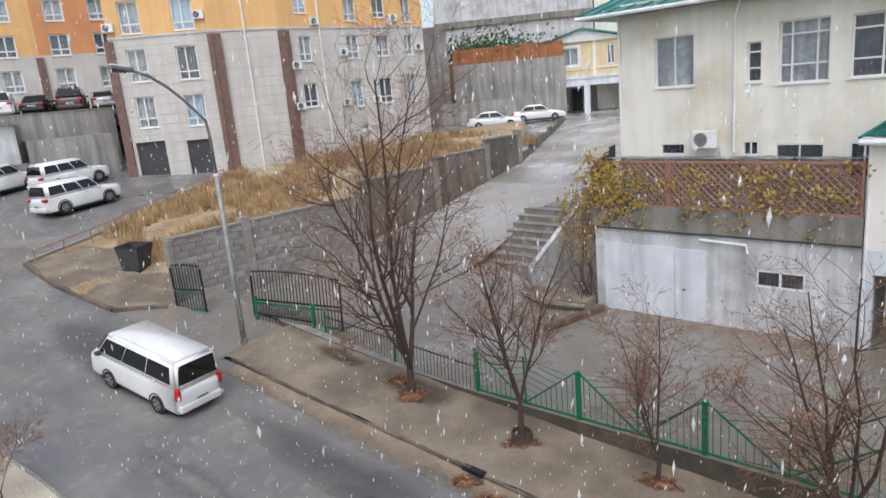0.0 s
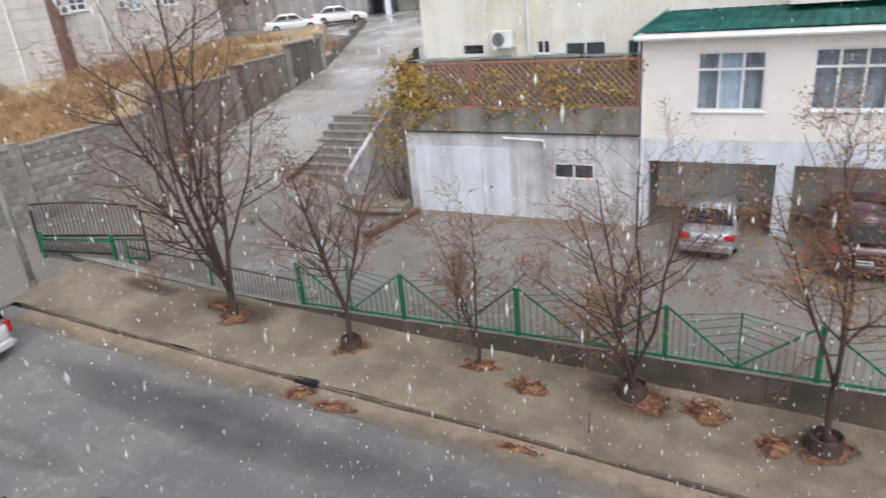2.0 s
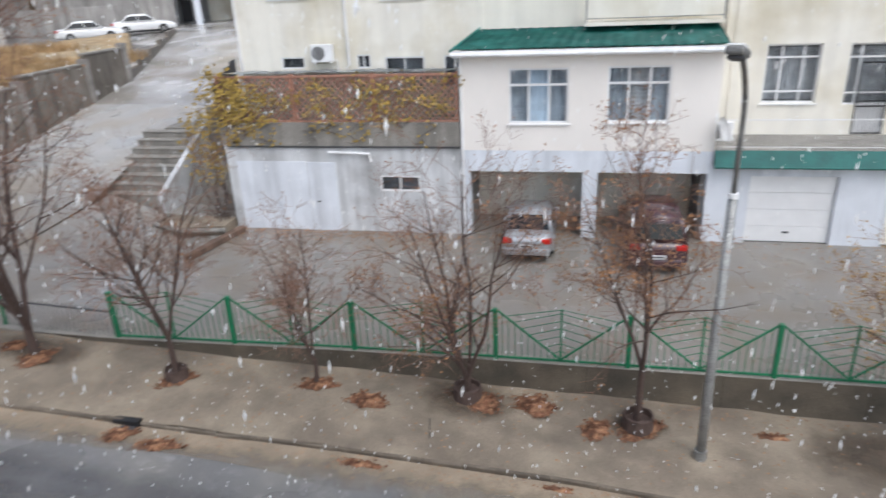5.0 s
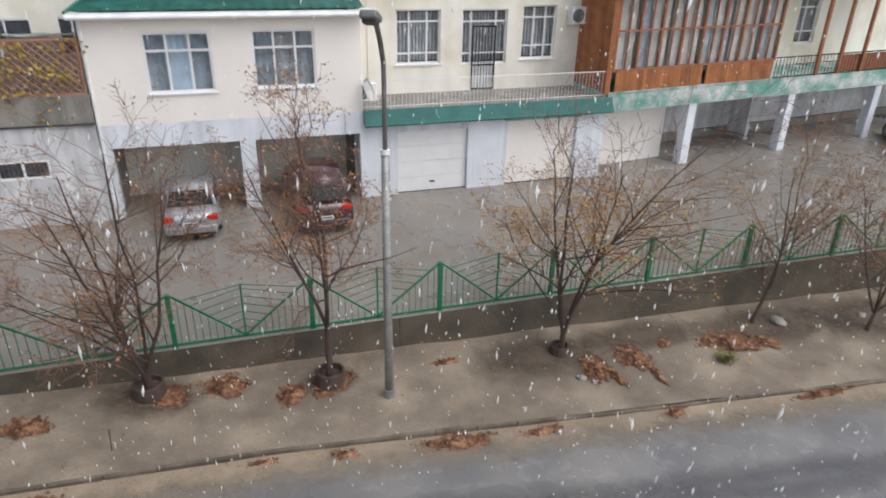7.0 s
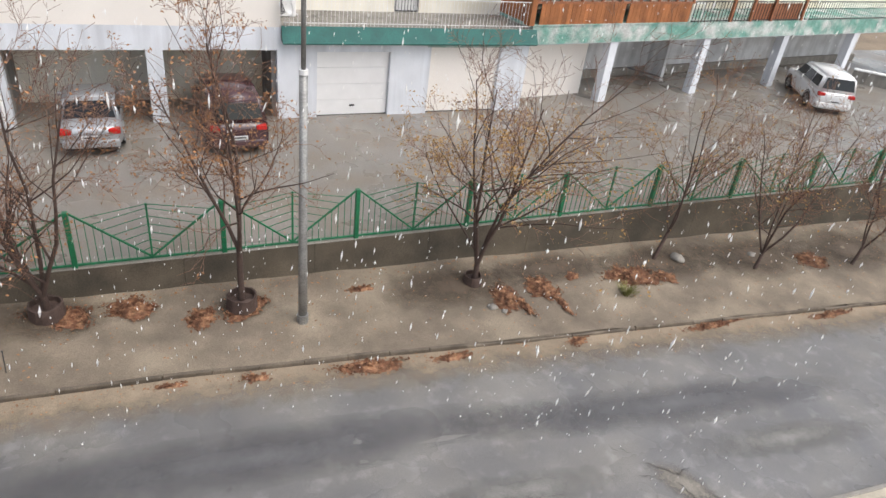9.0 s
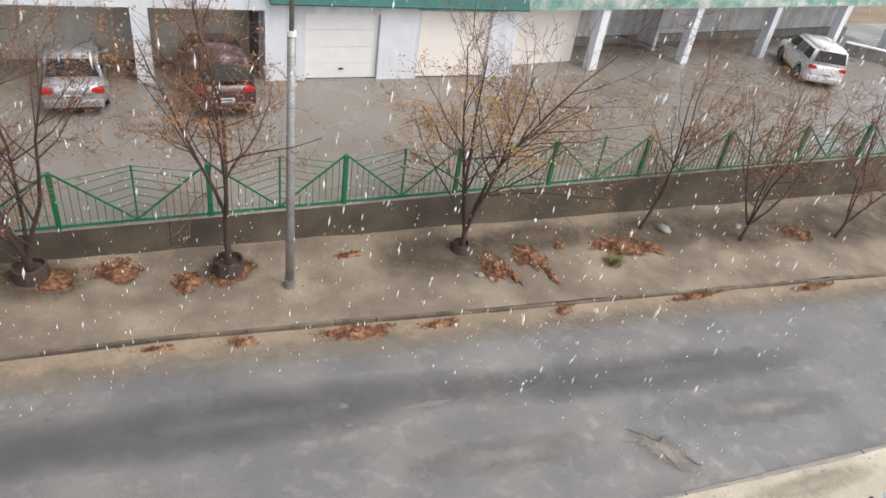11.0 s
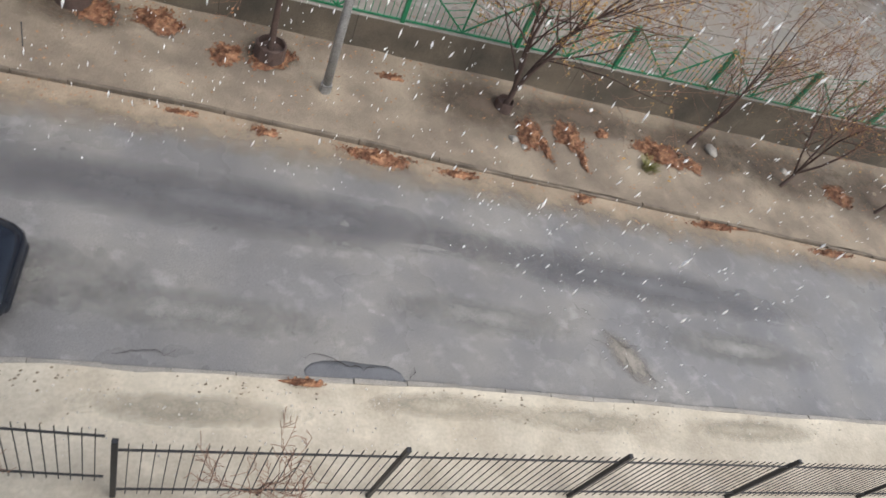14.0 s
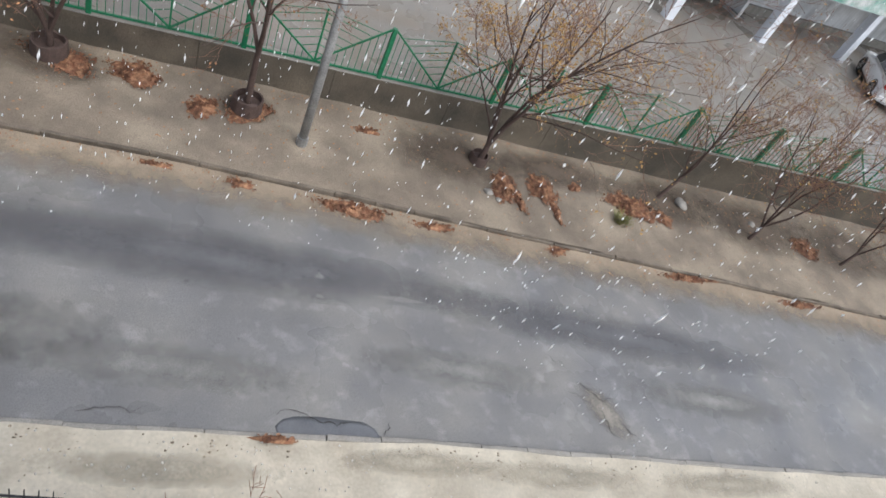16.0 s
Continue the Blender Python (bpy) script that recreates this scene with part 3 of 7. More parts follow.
    part("rail", bar((0, -1.05, 8.75), (4.6, -1.05, 8.75), 0.04), GALV, balcony)
    part("rail", bar((0, -1.05, 7.75), (4.6, -1.05, 7.75), 0.03), GALV, balcony)
    for x in (0, 4.6):
        part("rail", bar((x, -1.05, 8.75), (x, -0.02, 8.75), 0.04), GALV, balcony)
        part("rail_post", bar((x, -1.05, 7.62), (x, -1.05, 8.75), 0.05), GALV, balcony)
    part("screen", boxes((0.03, 4.57, -1.055, -1.045, 7.78, 8.72)), CREAM, balcony, "cream sheet balcony screen")

    # beige block that stands forward over two open bays
    block = thing("beige_extension", "beige rendered extension over two open garage bays", "extension", front)
    bays = [(-4.07, 0.06, -0.05, 2.55), (0.6, 4.36, -0.05, 2.55)]
    panes = [(-2.62, -0.52, 4.33, 6.28), (0.79, 2.89, 4.36, 6.3)]
    part("wall", wall_with_holes(-4.4, 4.5, 3.35, 6.85, panes), PINK, block)
    part("wall", wall_with_holes(-4.4, 4.5, -0.3, 3.35, bays), WHITE_WALL, block, "white band above the bays and white pillars")
    # bay insides in ROOM: the gloom of the recess is put into their colour
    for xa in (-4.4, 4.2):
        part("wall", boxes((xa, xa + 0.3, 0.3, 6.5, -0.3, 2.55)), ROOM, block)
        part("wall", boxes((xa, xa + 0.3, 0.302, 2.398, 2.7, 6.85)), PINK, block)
    part("wall", boxes((-4.1, 4.2, 6.2, 6.5, -0.3, 2.55)), ROOM, block, "concrete back wall toned down for indoor shade")
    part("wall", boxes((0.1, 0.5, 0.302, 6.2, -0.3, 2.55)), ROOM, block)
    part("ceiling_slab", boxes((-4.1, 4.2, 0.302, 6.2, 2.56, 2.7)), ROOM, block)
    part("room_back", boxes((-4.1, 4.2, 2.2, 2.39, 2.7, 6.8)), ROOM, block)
    window(block, *panes[0], (0.34, 0.68), (0.7,), back=(GREY_CURTAIN, BLUE_BLIND, GREY_CURTAIN), rail=0.075, deep=0.06)
    win = window(block, *panes[1], (0.34, 0.68), (0.7,), back=(GREY_CURTAIN, CURTAIN, GREY_CURTAIN), rail=0.075, deep=0.06)
    bm = bmesh.new()
    for i in range(13):
        z = 4.45 + 0.14 * i
        box(bm, 1.53, 2.2, 0.25, 0.262, z, z + 0.085)
    part("blind", bm, CURTAIN, win, "pale striped roller blind")
    part("corner_pipe", tubes(([(-4.32, -0.07, -0.1), (-4.32, -0.07, 6.7)], 0.05, 8)), GUTTER, block)
    part("gutter", tubes(([(-4.6, -0.38, 6.8), (4.62, -0.38, 6.8)], 0.08, 8)), GUTTER, block)
    part("fascia", boxes((-4.6, 4.62, -0.34, -0.3, 6.76, 6.94)), GUTTER, block)
    part("soffit", boxes((-4.6, 4.62, -0.3, -0.002, 6.8, 6.84)), GUTTER, block)
    hip = part("roof", roof_tiles(-4.6, 4.62, -0.36, 2.38, 6.93, 7.42), TEAL, block, "wet teal metal tile lean-to roof", smooth=True)
    part("roof_edge", tubes(([(-4.6, -0.36, 6.95), (-3.95, 2.3, 7.47)], 0.05, 6)), TEAL, block)
    part("flashing", boxes((1.2, 4.6, 1.9, 2.2, 7.46, 7.5)), GUTTER, block)
    dish = part("satellite_dish", dish_mesh(), GUTTER, block, "grey satellite dish", smooth=True, at=pose(4.62, -0.2, 4.15, 70, 0, 60))
    part("dish_arm", bar((0, 0, -0.05), (0.15, 0, 0.35), 0.02), GUTTER, dish)
    part("wall_vent", boxes((4.502, 4.53, 0.3, 0.7, 4.6, 5.3)), GREY_TRIM, block)

    # white garage with the terrace on top
    gar = thing("white_garage", "low whitewashed garage with stained flaking walls and steel doors", "garage", front)
    hole = (-7.63, -6.03, 1.69, 2.33)
    part("wall", wall_with_holes(-14.0, -4.42, -0.6, 3.45, [hole]), OLD_WHITE, gar)
    part("wall", boxes((-14.0, -13.7, 0.302, 2.398, -0.6, 3.45)), OLD_WHITE, gar)
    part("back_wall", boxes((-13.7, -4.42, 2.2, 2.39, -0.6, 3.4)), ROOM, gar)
    part("parapet", boxes((-14.06, -4.42, -0.05, 0.25, 3.452, 4.4)), CONCRETE, gar, "bare grey concrete parapet band")
    part("parapet", boxes((-14.06, -13.76, 0.252, 2.398, 3.452, 4.4)), CONCRETE, gar)
    part("drip_edge", boxes((-14.1, -4.42, -0.09, -0.05, 3.43, 3.49)), GREY_TRIM, gar)
    part("garage_door", boxes((-13.6, -10.62, -0.03, -0.002, -0.35, 2.85)), WHITE_WALL, gar, "pale grey steel garage door leaf")
    leaf = part("garage_door", boxes((-10.58, -9.4, -0.04, -0.002, -0.3, 2.83)), WHITE_WALL, gar, "pale grey steel wicket leaf")
    part("handle", soft_box(-10.3, -10.16, -0.09, -0.041, 1.2, 1.26), BLACK_PAINT, leaf)
    window(gar, *hole, (0.5,), (), back=DARK_CURTAIN, grille=True, sill=False, deep=0.01, rail=0.07)
    part("pipe", tubes(([(-9.6, -0.12, 3.27), (-7.95, -0.12, 3.2), (-7.9, -0.12, 2.9)], 0.05, 8)), GUTTER, gar)
    for x0, x1 in ((-13.95, -10.9), (-10.8, -7.7), (-7.6, -4.5)):
        pan = new("lattice_panel")
        pan.parent = gar
        bm = bmesh.new()
        h0, h1, s = 4.42, 6.1, 0.25
        for k in range(int((x1 - x0 + h1 - h0) / s) + 1):
            for side, yy in ((1, 0.06), (-1, 0.075)):
                c = k * s
                a0, a1 = max(0, c - (h1 - h0)), min(c, x1 - x0)
                if a1 - a0 < 0.05:
                    continue
                za, zb = h0 + (c - a0), h0 + (c - a1)
                xa, xb = (x0 + a0, x0 + a1) if side > 0 else (x1 - a0, x1 - a1)
                tube(bm, [(xa, yy, za), (xb, yy, zb)], 0.026, 4)
        part("slats", bm, LATTICE, pan)
        part("top_rail", boxes((x0, x1, 0.03, 0.1, 6.08, 6.16)), LATTICE, pan)
        part("bottom_rail", boxes((x0, x1, 0.03, 0.1, 4.402, 4.47)), LATTICE, pan)
        for x in (x0, x1):
            part("post", boxes((x - 0.04, x + 0.04, 0.02, 0.11, 4.402, 6.2)), LATTICE, pan)
    bm = bmesh.new()
    g = [[bm.verts.new((-13.9 + 9.3 * i / 30, 0.1 + 2.25 * j / 8, 6.24 + 0.1 * noise.noise((i * 0.45, j * 0.5, 3)) - 0.22 * j / 8)) for j in range(9)] for i in range(31)]
    for a, c in zip(g, g[1:]):
        for j in range(8):
            bm.faces.new((a[j], c[j], c[j + 1], a[j + 1]))
    bmesh.ops.solidify(bm, geom=bm.faces[:], thickness=0.02)
    part("terrace_cover", bm, SHEET, gar, "sagging grey plastic sheet roof over the terrace", smooth=True)

    # garages under the terrace
    row = thing("garage_row", "whitewashed garages with roller doors beneath a railed terrace", "garage", front)
    holes = [(5.8, 8.63, -0.02, 2.49), (10.27, 13.35, -0.02, 2.7)]
    part("wall", wall_with_holes(4.5, 14.6, -0.3, 2.9, holes), WHITE_WALL, row)
    part("wall", boxes((14.3, 14.6, 0.302, 6.0, -0.3, 2.9)), WHITE_WALL, row)
    for k, (a, c, e, g) in enumerate(holes):
        door = new("roller_door")
        door.parent = row
        n = 4 if k == 0 else 1
        for i in range(n):
            part("panel", soft_box(a + 0.01, c - 0.01, 0.16, 0.2, e + 0.008 + (g - e) * i / n, e + (g - e) * (i + 1) / n - 0.002, 0.004, 1), WHITE_PVC if k == 0 else PINK, door)
        part("handle", soft_box((a + c) / 2 - 0.1, (a + c) / 2 + 0.1, 0.12, 0.16, 0.35, 0.42), BLACK_PAINT, door)
        part("seal", boxes((a, c, 0.15, 0.21, -0.02, 0.03)), BLACK_PAINT, door)
    part("lintel", boxes((10.1, 13.5, -0.05, -0.002, 2.68, 2.85)), TEAL_WORN, row)
    part("terrace_slab", boxes((4.5, 14.6, -0.1, 2.398, 2.902, 3.4)), CONCRETE, row)
    part("fascia", prism_x(4.5, 14.75, [(-0.38, 2.93), (-0.1, 3.42), (-0.1, 2.92), (-0.36, 2.88)]), TEAL_EDGE, row, "teal sheet-metal terrace fascia")
    part("gutter", tubes(([(4.5, -0.4, 2.9), (14.7, -0.4, 2.9)], 0.05, 6)), TEAL_EDGE, row)
    rail = thing("terrace_railing", "thin pale metal railing along the terrace", "railing", front)
    part("top_rail", bar((4.6, -0.02, 4.45), (14.5, -0.02, 4.45), 0.03), GUTTER, rail)
    part("bottom_rail", bar((4.6, -0.02, 3.52), (14.5, -0.02, 3.52), 0.02), GUTTER, rail)
    baluster = mesh_of(bar((0, -0.02, 3.41), (0, -0.02, 4.44), 0.011), "baluster", GUTTER)
    for i in range(67):
        part("baluster", baluster, GUTTER, rail, at=(4.65 + 0.148 * i, 0, 0))


def prism_x(x0, x1, poly):
    """A (y, z) outline pushed from x0 to x1."""
    bm = bmesh.new()
    a = [bm.verts.new((x0, y, z)) for y, z in poly]
    c = [bm.verts.new((x1, y, z)) for y, z in poly]
    bm.faces.new(a)
    bm.faces.new(c[::-1])
    for i in range(len(poly)):
        j = (i + 1) % len(poly)
        bm.faces.new((a[j], a[i], c[i], c[j]))
    bmesh.ops.recalc_face_normals(bm, faces=bm.faces[:])
    return bm


def roof_tiles(x0, x1, y0, y1, z0, z1):
    """Pressed metal tiles: waves across, steps up the slope; the left end is hipped."""
    bm = bmesh.new()
    rows, per = 8, 48
    grid = []
    for j in range(rows):
        for e in (0.0, 0.985):
            t = (j + e) / rows
            y, z = y0 + (y1 - y0) * t, z0 + (z1 - z0) * t + (0.035 * (1 - e))
            xl = x0 + 0.65 * t
            grid.append([bm.verts.new((xl + (x1 - xl) * i / (per * 2), y, z + 0.022 * abs(math.sin(math.pi * i / 4)))) for i in range(per * 2 + 1)])
    for a, c in zip(grid, grid[1:]):
        for i in range(len(a) - 1):
            bm.faces.new((a[i], a[i + 1], c[i + 1], c[i]))
    bmesh.ops.solidify(bm, geom=bm.faces[:], thickness=-0.02)
    return bm


def dish_mesh():
    bm = bmesh.new()
    rings = [[bm.verts.new((r * math.cos(a), r * math.sin(a), 0.55 * r * r)) for a in np.linspace(0, 2 * math.pi, 20, endpoint=False)] for r in (0.02, 0.15, 0.3, 0.42)]
    for a, c in zip(rings, rings[1:]):
        for i in range(20):
            bm.faces.new((a[i], c[i], c[(i + 1) % 20], a[(i + 1) % 20]))
    bm.faces.new(rings[0])
    bmesh.ops.solidify(bm, geom=bm.faces[:], thickness=0.012)
    return bm


house_block()


def east_wing():
    """The part of the terrace that turns slightly away: open carports below, glazed timber balconies above."""
    m = Matrix.Translation((14.6, 24, 0)) @ pose(0, 0, 0, 0, 0, 6.8)
    wing = thing("balcony_wing", "pale house wing with open carports and timber balconies", "house", m)
    holes = [(9.75, 11.05, 4.7, 6.9), (12.9, 14.3, 4.6, 6.9), (3.0, 4.6, 8.9, 10.9), (9.0, 10.4, 8.9, 10.9)]
    part("wall", wall_with_holes(0, 30, 3.6, 12.2, holes, 2.4, 2.7), CREAM, wing)
    for k, h in enumerate(holes):
        w = window(wing, *h, (0.4,), (0.25, 0.75), back=CURTAIN, back_deep=0.3, grille=k < 2)
        w.matrix_basis = Matrix.Translation((0, 2.4, 0))
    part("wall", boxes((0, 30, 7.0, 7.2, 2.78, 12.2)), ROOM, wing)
    part("carport_wall", boxes((4.5, 30, 3.4, 3.6, -0.5, 2.74)), OLD_WHITE, wing, "pale stained carport back wall")
    part("carport_wall", boxes((0.25, 4.39, 1.3, 1.5, -0.5, 2.74)), PINK, wing, "beige rendered wall of the shallow bay")
    part("wall_foot", boxes((4.62, 30, 3.2, 3.398, -0.5, 0.4)), CONCRETE, wing)
    # added white reflector under the slab, brightens the carports
    part("soffit", boxes((0.25, 30, 0.02, 6.9, 2.745, 2.776)), WHITE_WALL, wing, "white sheet added under the slab to bounce light")
    part("wall", boxes((0.0, 0.25, 0.3, 7.0, -0.5, 2.78)), WHITE_WALL, wing)
    part("partition", boxes((4.4, 4.6, 1.5, 3.398, -0.5, 2.74)), OLD_WHITE, wing)
    part("partition", boxes((10.5, 10.7, 2.0, 3.198, -0.5, 2.74)), OLD_WHITE, wing)
    part("slab", boxes((0, 30, -0.02, 7.0, 2.78, 3.55)), TEAL_WORN, wing, "concrete slab edge with flaking teal paint")
    for u in (4.75, 10.85, 17.0, 23.4, 29.5):
        part("pillar", boxes((u - 0.22, u + 0.22, 0.05, 0.5, -0.5, 2.743)), WHITE_WALL, wing, "whitewashed concrete pillar")
    part("ramp", prism([(8.2, 0.75), (8.4, 0.75), (11.2, 0.1), (11.0, 0.1)], 2.0, 2.4), GREY_TRIM, wing)

    bal = thing("glazed_balcony", "glazed balcony of red-brown timber with orange boards and blue roof", "balcony", m)
    u0, u1 = 0.0, 9.05
    for i in range(38):
        if abs(i - 20) < 1:
            continue
        part("board", boxes((0.25 + 0.228 * i, 0.25 + 0.228 * i + 0.215, -0.06, -0.02, 3.6, 4.42)), RUSTWOOD, bal)
    part("board_rail", boxes((u0, u1, -0.08, 0.02, 4.42, 4.5)), REDWOOD, bal)
    part("foot_rail", boxes((u0, u1, -0.07, 0.02, 3.552, 3.6)), TEAL_WORN, bal)
    for i in range(17):
        u = u0 + 0.08 + (u1 - 0.16) * i / 16
        wide = 0.1 if i % 2 == 0 else 0.04
        part("mullion", boxes((u - wide / 2, u + wide / 2, -0.07, 0.02, 4.5, 7.6)), REDWOOD, bal)
    for z in (5.95, 7.55):
        part("transom", boxes((u0, u1, -0.065, 0.015, z, z + 0.07)), REDWOOD, bal)
    for i in range(16):
        ua, uc = u0 + 0.08 + (u1 - 0.16) * i / 16, u0 + 0.08 + (u1 - 0.16) * (i + 1) / 16
        for za, zc in ((4.5, 5.95), (6.02, 7.55)):
            p = part("pane", boxes((ua + 0.03, uc - 0.03, -0.03, -0.022, za, zc)), GLASS, bal)
            p.visible_shadow = False
        part("curtain", boxes((ua + 0.02, uc - (0.16 if i % 3 == 1 else 0.04), 0.1, 0.12, 4.5, 7.5)), GREY_CURTAIN if i in (2, 8, 10, 14) else BALCONY_CLOTH, bal)
    part("corner_board", boxes((-0.25, 0.0, -0.08, 0.3, 3.56, 7.6)), RUSTWOOD, bal)
    part("side_wall", boxes((-0.05, 0.0, 0.302, 2.398, 3.56, 7.6)), RUSTWOOD, bal)
    part("side_wall", boxes((9.05, 9.1, 0.0, 2.398, 3.56, 7.6)), CREAM, bal)
    part("roof", prism_x(-0.45, 9.35, [(-0.35, 7.62), (-0.35, 7.72), (2.38, 8.15), (2.38, 8.05)]), BLUE_ROOF, bal, "bright blue sheet metal roof")
    part("fascia", boxes((-0.45, 9.35, -0.4, -0.352, 7.5, 7.74)), BLUE_ROOF, bal)

    bal2 = thing("open_balcony", "dark timber-framed balcony with metal railing and stored clutter", "balcony", m)
    part("top_rail", bar((9.15, -0.02, 4.5), (29, -0.02, 4.5), 0.05), BLACK_PAINT, bal2)
    part("foot_rail", bar((9.15, -0.02, 3.62), (29, -0.02, 3.62), 0.04), BLACK_PAINT, bal2)
    rod = mesh_of(bar((0, -0.02, 3.56), (0, -0.02, 4.48), 0.022), "railing_bar", BLACK_PAINT)
    for i in range(90):
        part("railing_bar", rod, BLACK_PAINT, bal2, at=(9.2 + 0.22 * i, 0, 0))
    for u in (11.9, 13.4, 15.0, 17.5):
        part("post", boxes((u - 0.07, u + 0.07, -0.07, 0.07, 3.56, 7.8)), REDWOOD, bal2)
    part("beam", boxes((11.8, 17.6, -0.08, 0.06, 7.8, 8.0)), REDWOOD, bal2)
    part("board_front", boxes((13.5, 17.4, 0.08, 0.12, 3.6, 4.4)), REDWOOD, bal2)
    part("roof", prism_x(11.2, 18.0, [(-0.3, 8.0), (-0.3, 8.08), (2.38, 8.5), (2.38, 8.42)]), TEAL_WORN, bal2)
    table = thing("balcony_table", "small pale table standing on the balcony", "table", m @ Matrix.Translation((10.2, 0.9, 3.55)))
    part("tabletop", soft_box(-0.45, 0.45, -0.3, 0.3, 0.7, 0.74), WHITE_PVC, table)
    for x in (-0.4, 0.4):
        for y in (-0.25, 0.25):
            part("leg", bar((x, y, 0), (x, y, 0.7), 0.04), WHITE_PVC, table)


east_wing()


def air_conditioner(x, y, z, rz=0):
    ac = thing("air_conditioner", "white outdoor air conditioning unit on the cream wall", "air conditioner", pose(x, y, z, 0, 0, rz), "wall units")
    part("casing", soft_box(-0.45, 0.45, -0.38, -0.06, 0, 0.68, 0.03), GUTTER, ac)
    bm = bmesh.new()
    tube(bm, [(0.0, 0, 0), (0.0, -0.015, 0)], 0.27, 20)
    part("fan_grille", bm, GREY_TRIM, ac, at=(-0.12, -0.381, 0.34))
    for k in (0.08, 0.14, 0.2, 0.255):
        bm = bmesh.new()
        ring = [(k * math.cos(a), -0.4, k * math.sin(a)) for a in np.linspace(0, 2 * math.pi, 17)]
        tube(bm, ring, 0.006, 4, False)
        part("ring", bm, GUTTER, ac, at=(-0.12, 0, 0.34))
    for s in (-0.35, 0.35):
        part("bracket", boxes((s - 0.02, s + 0.02, -0.36, 0.0, -0.05, -0.002)), GUTTER, ac)
    part("pipe", tubes(([(0.45, -0.2, 0.1), (0.55, -0.1, 0.0), (0.55, -0.02, -0.4)], 0.025, 6)), GUTTER, ac)
    return ac


unit = air_conditioner(-10.3, 26.39, 6.38)
copy_thing(unit, pose(14.1, 26.39, 6.0))
copy_thing(unit, pose(12.6, 26.39, 8.16))
copy_thing(unit, pose(4.85, 25.6, 3.42, 0, 0, 0))


# ---- green fence on its concrete wall ----
def plinth_wall():
    root = thing("fence_wall", "damp brown concrete retaining wall under the green fence", "wall", kind="structure")
    for x0, x1 in zip(span(-22.5, 46, 3.4), span(-22.5, 46, 3.4)[1:]):
        y0, y1 = fence_y(x0), fence_y(x1)
        bm = bmesh.new()
        lo0, lo1 = road_z(x0) - 0.5, road_z(x1) - 0.5
        t0, t1 = max(0.12, road_z(x0) + 0.3), max(0.12, road_z(x1) + 0.3)
        v = [bm.verts.new(p) for p in ((x0, y0 - 0.04, lo0), (x1 - 0.01, y1 - 0.04, lo1), (x1 - 0.01, y1 + 0.3, lo1), (x0, y0 + 0.3, lo0),
                                       (x0, y0, t0), (x1 - 0.01, y1, t1), (x1 - 0.01, y1 + 0.3, t1), (x0, y0 + 0.3, t0))]
        for f in ((0, 3, 2, 1), (4, 5, 6, 7), (0, 1, 5, 4), (1, 2, 6, 5), (2, 3, 7, 6), (3, 0, 4, 7)):
            bm.faces.new([v[i] for i in f])
        part("wall_bay", bm, PLINTH, root)
        bm = bmesh.new()
        v = [bm.verts.new(p) for p in ((x0, y0 - 0.02, t0 + 0.002), (x1 - 0.01, y1 - 0.02, t1 + 0.002), (x1 - 0.01, y1 + 0.33, t1 + 0.002), (x0, y0 + 0.33, t0 + 0.002),
                                       (x0, y0 - 0.02, t0 + 0.02), (x1 - 0.01, y1 - 0.02, t1 + 0.02), (x1 - 0.01, y1 + 0.33, t1 + 0.02), (x0, y0 + 0.33, t0 + 0.02))]
        for f in ((0, 3, 2, 1), (4, 5, 6, 7), (0, 1, 5, 4), (1, 2, 6, 5), (2, 3, 7, 6), (3, 0, 4, 7)):
            bm.faces.new([v[i] for i in f])
        part("coping", bm, COPING, root)


plinth_wall()


def fence_panel(length=3.42, high=1.45):
    p = thing("fence_panel", "green painted steel fence panel with diagonal bars", "fence", group="green fence panels")
    part("post", soft_box(-0.06, 0.06, -0.06, 0.06, 0, high + 0.05, 0.01, 1), GREEN_PAINT, p)
    part("bottom_rail", bar((0.06, 0, 0.1), (length - 0.06, 0, 0.1), 0.045), GREEN_PAINT, p)
    half = length / 2
    part("diagonal", bar((0.06, 0, high), (half, 0, 0.12), 0.04), GREEN_PAINT, p)
    part("diagonal", bar((length - 0.06, 0, high), (half, 0, 0.12), 0.04), GREEN_PAINT, p)
    part("middle_post", bar((half, 0, 0.1), (half, 0, high + 0.12), 0.045), GREEN_PAINT, p)
    n = 10
    for i in range(1, n):
        z = high - (high - 0.12) * i / n
        for s in (0, 1):
            x = half * i / n
            x = x if s == 0 else length - x
            part("upright_bar", bar((x, 0, 0.1), (x, 0, z), 0.016), GREEN_PAINT, p)
    for i in range(1, 8):
        za = 0.12 + (high - 0.12) * i / 8
        run = half * (i / 8)
        zt = za - 0.0 + 0.14 * run
        for s in (-1, 1):
            part("slanted_bar", bar((half + s * run, 0, za), (half, 0, min(high + 0.1, za + 0.22 * run + 0.05)), 0.014), GREEN_PAINT, p)
    return p


panel = fence_panel()
posts = [-12.95, -9.35, -5.85, -2.0, 1.32, 4.72, 8.0, 11.15, 14.6, 18.05, 21.75, 25.2, 28.7, 32.2, 35.6]
for k, x in enumerate(posts):
    z = max(0.1, road_z(x) + 0.28)
    nx = posts[k + 1] if k + 1 < len(posts) else x + 3.4
    m = Matrix.Translation((x, fence_y(x) + 0.07, z)) @ pose(0, 0, 0, 0, 0, math.degrees(math.atan2(fence_y(nx) - fence_y(x), nx - x))) @ Matrix.Diagonal(((nx - x) / 3.42, 1, 1, 1))
    if k == 0:
        panel.matrix_basis = m
    else:
        c = copy_thing(panel, Matrix())
        c.matrix_basis = m


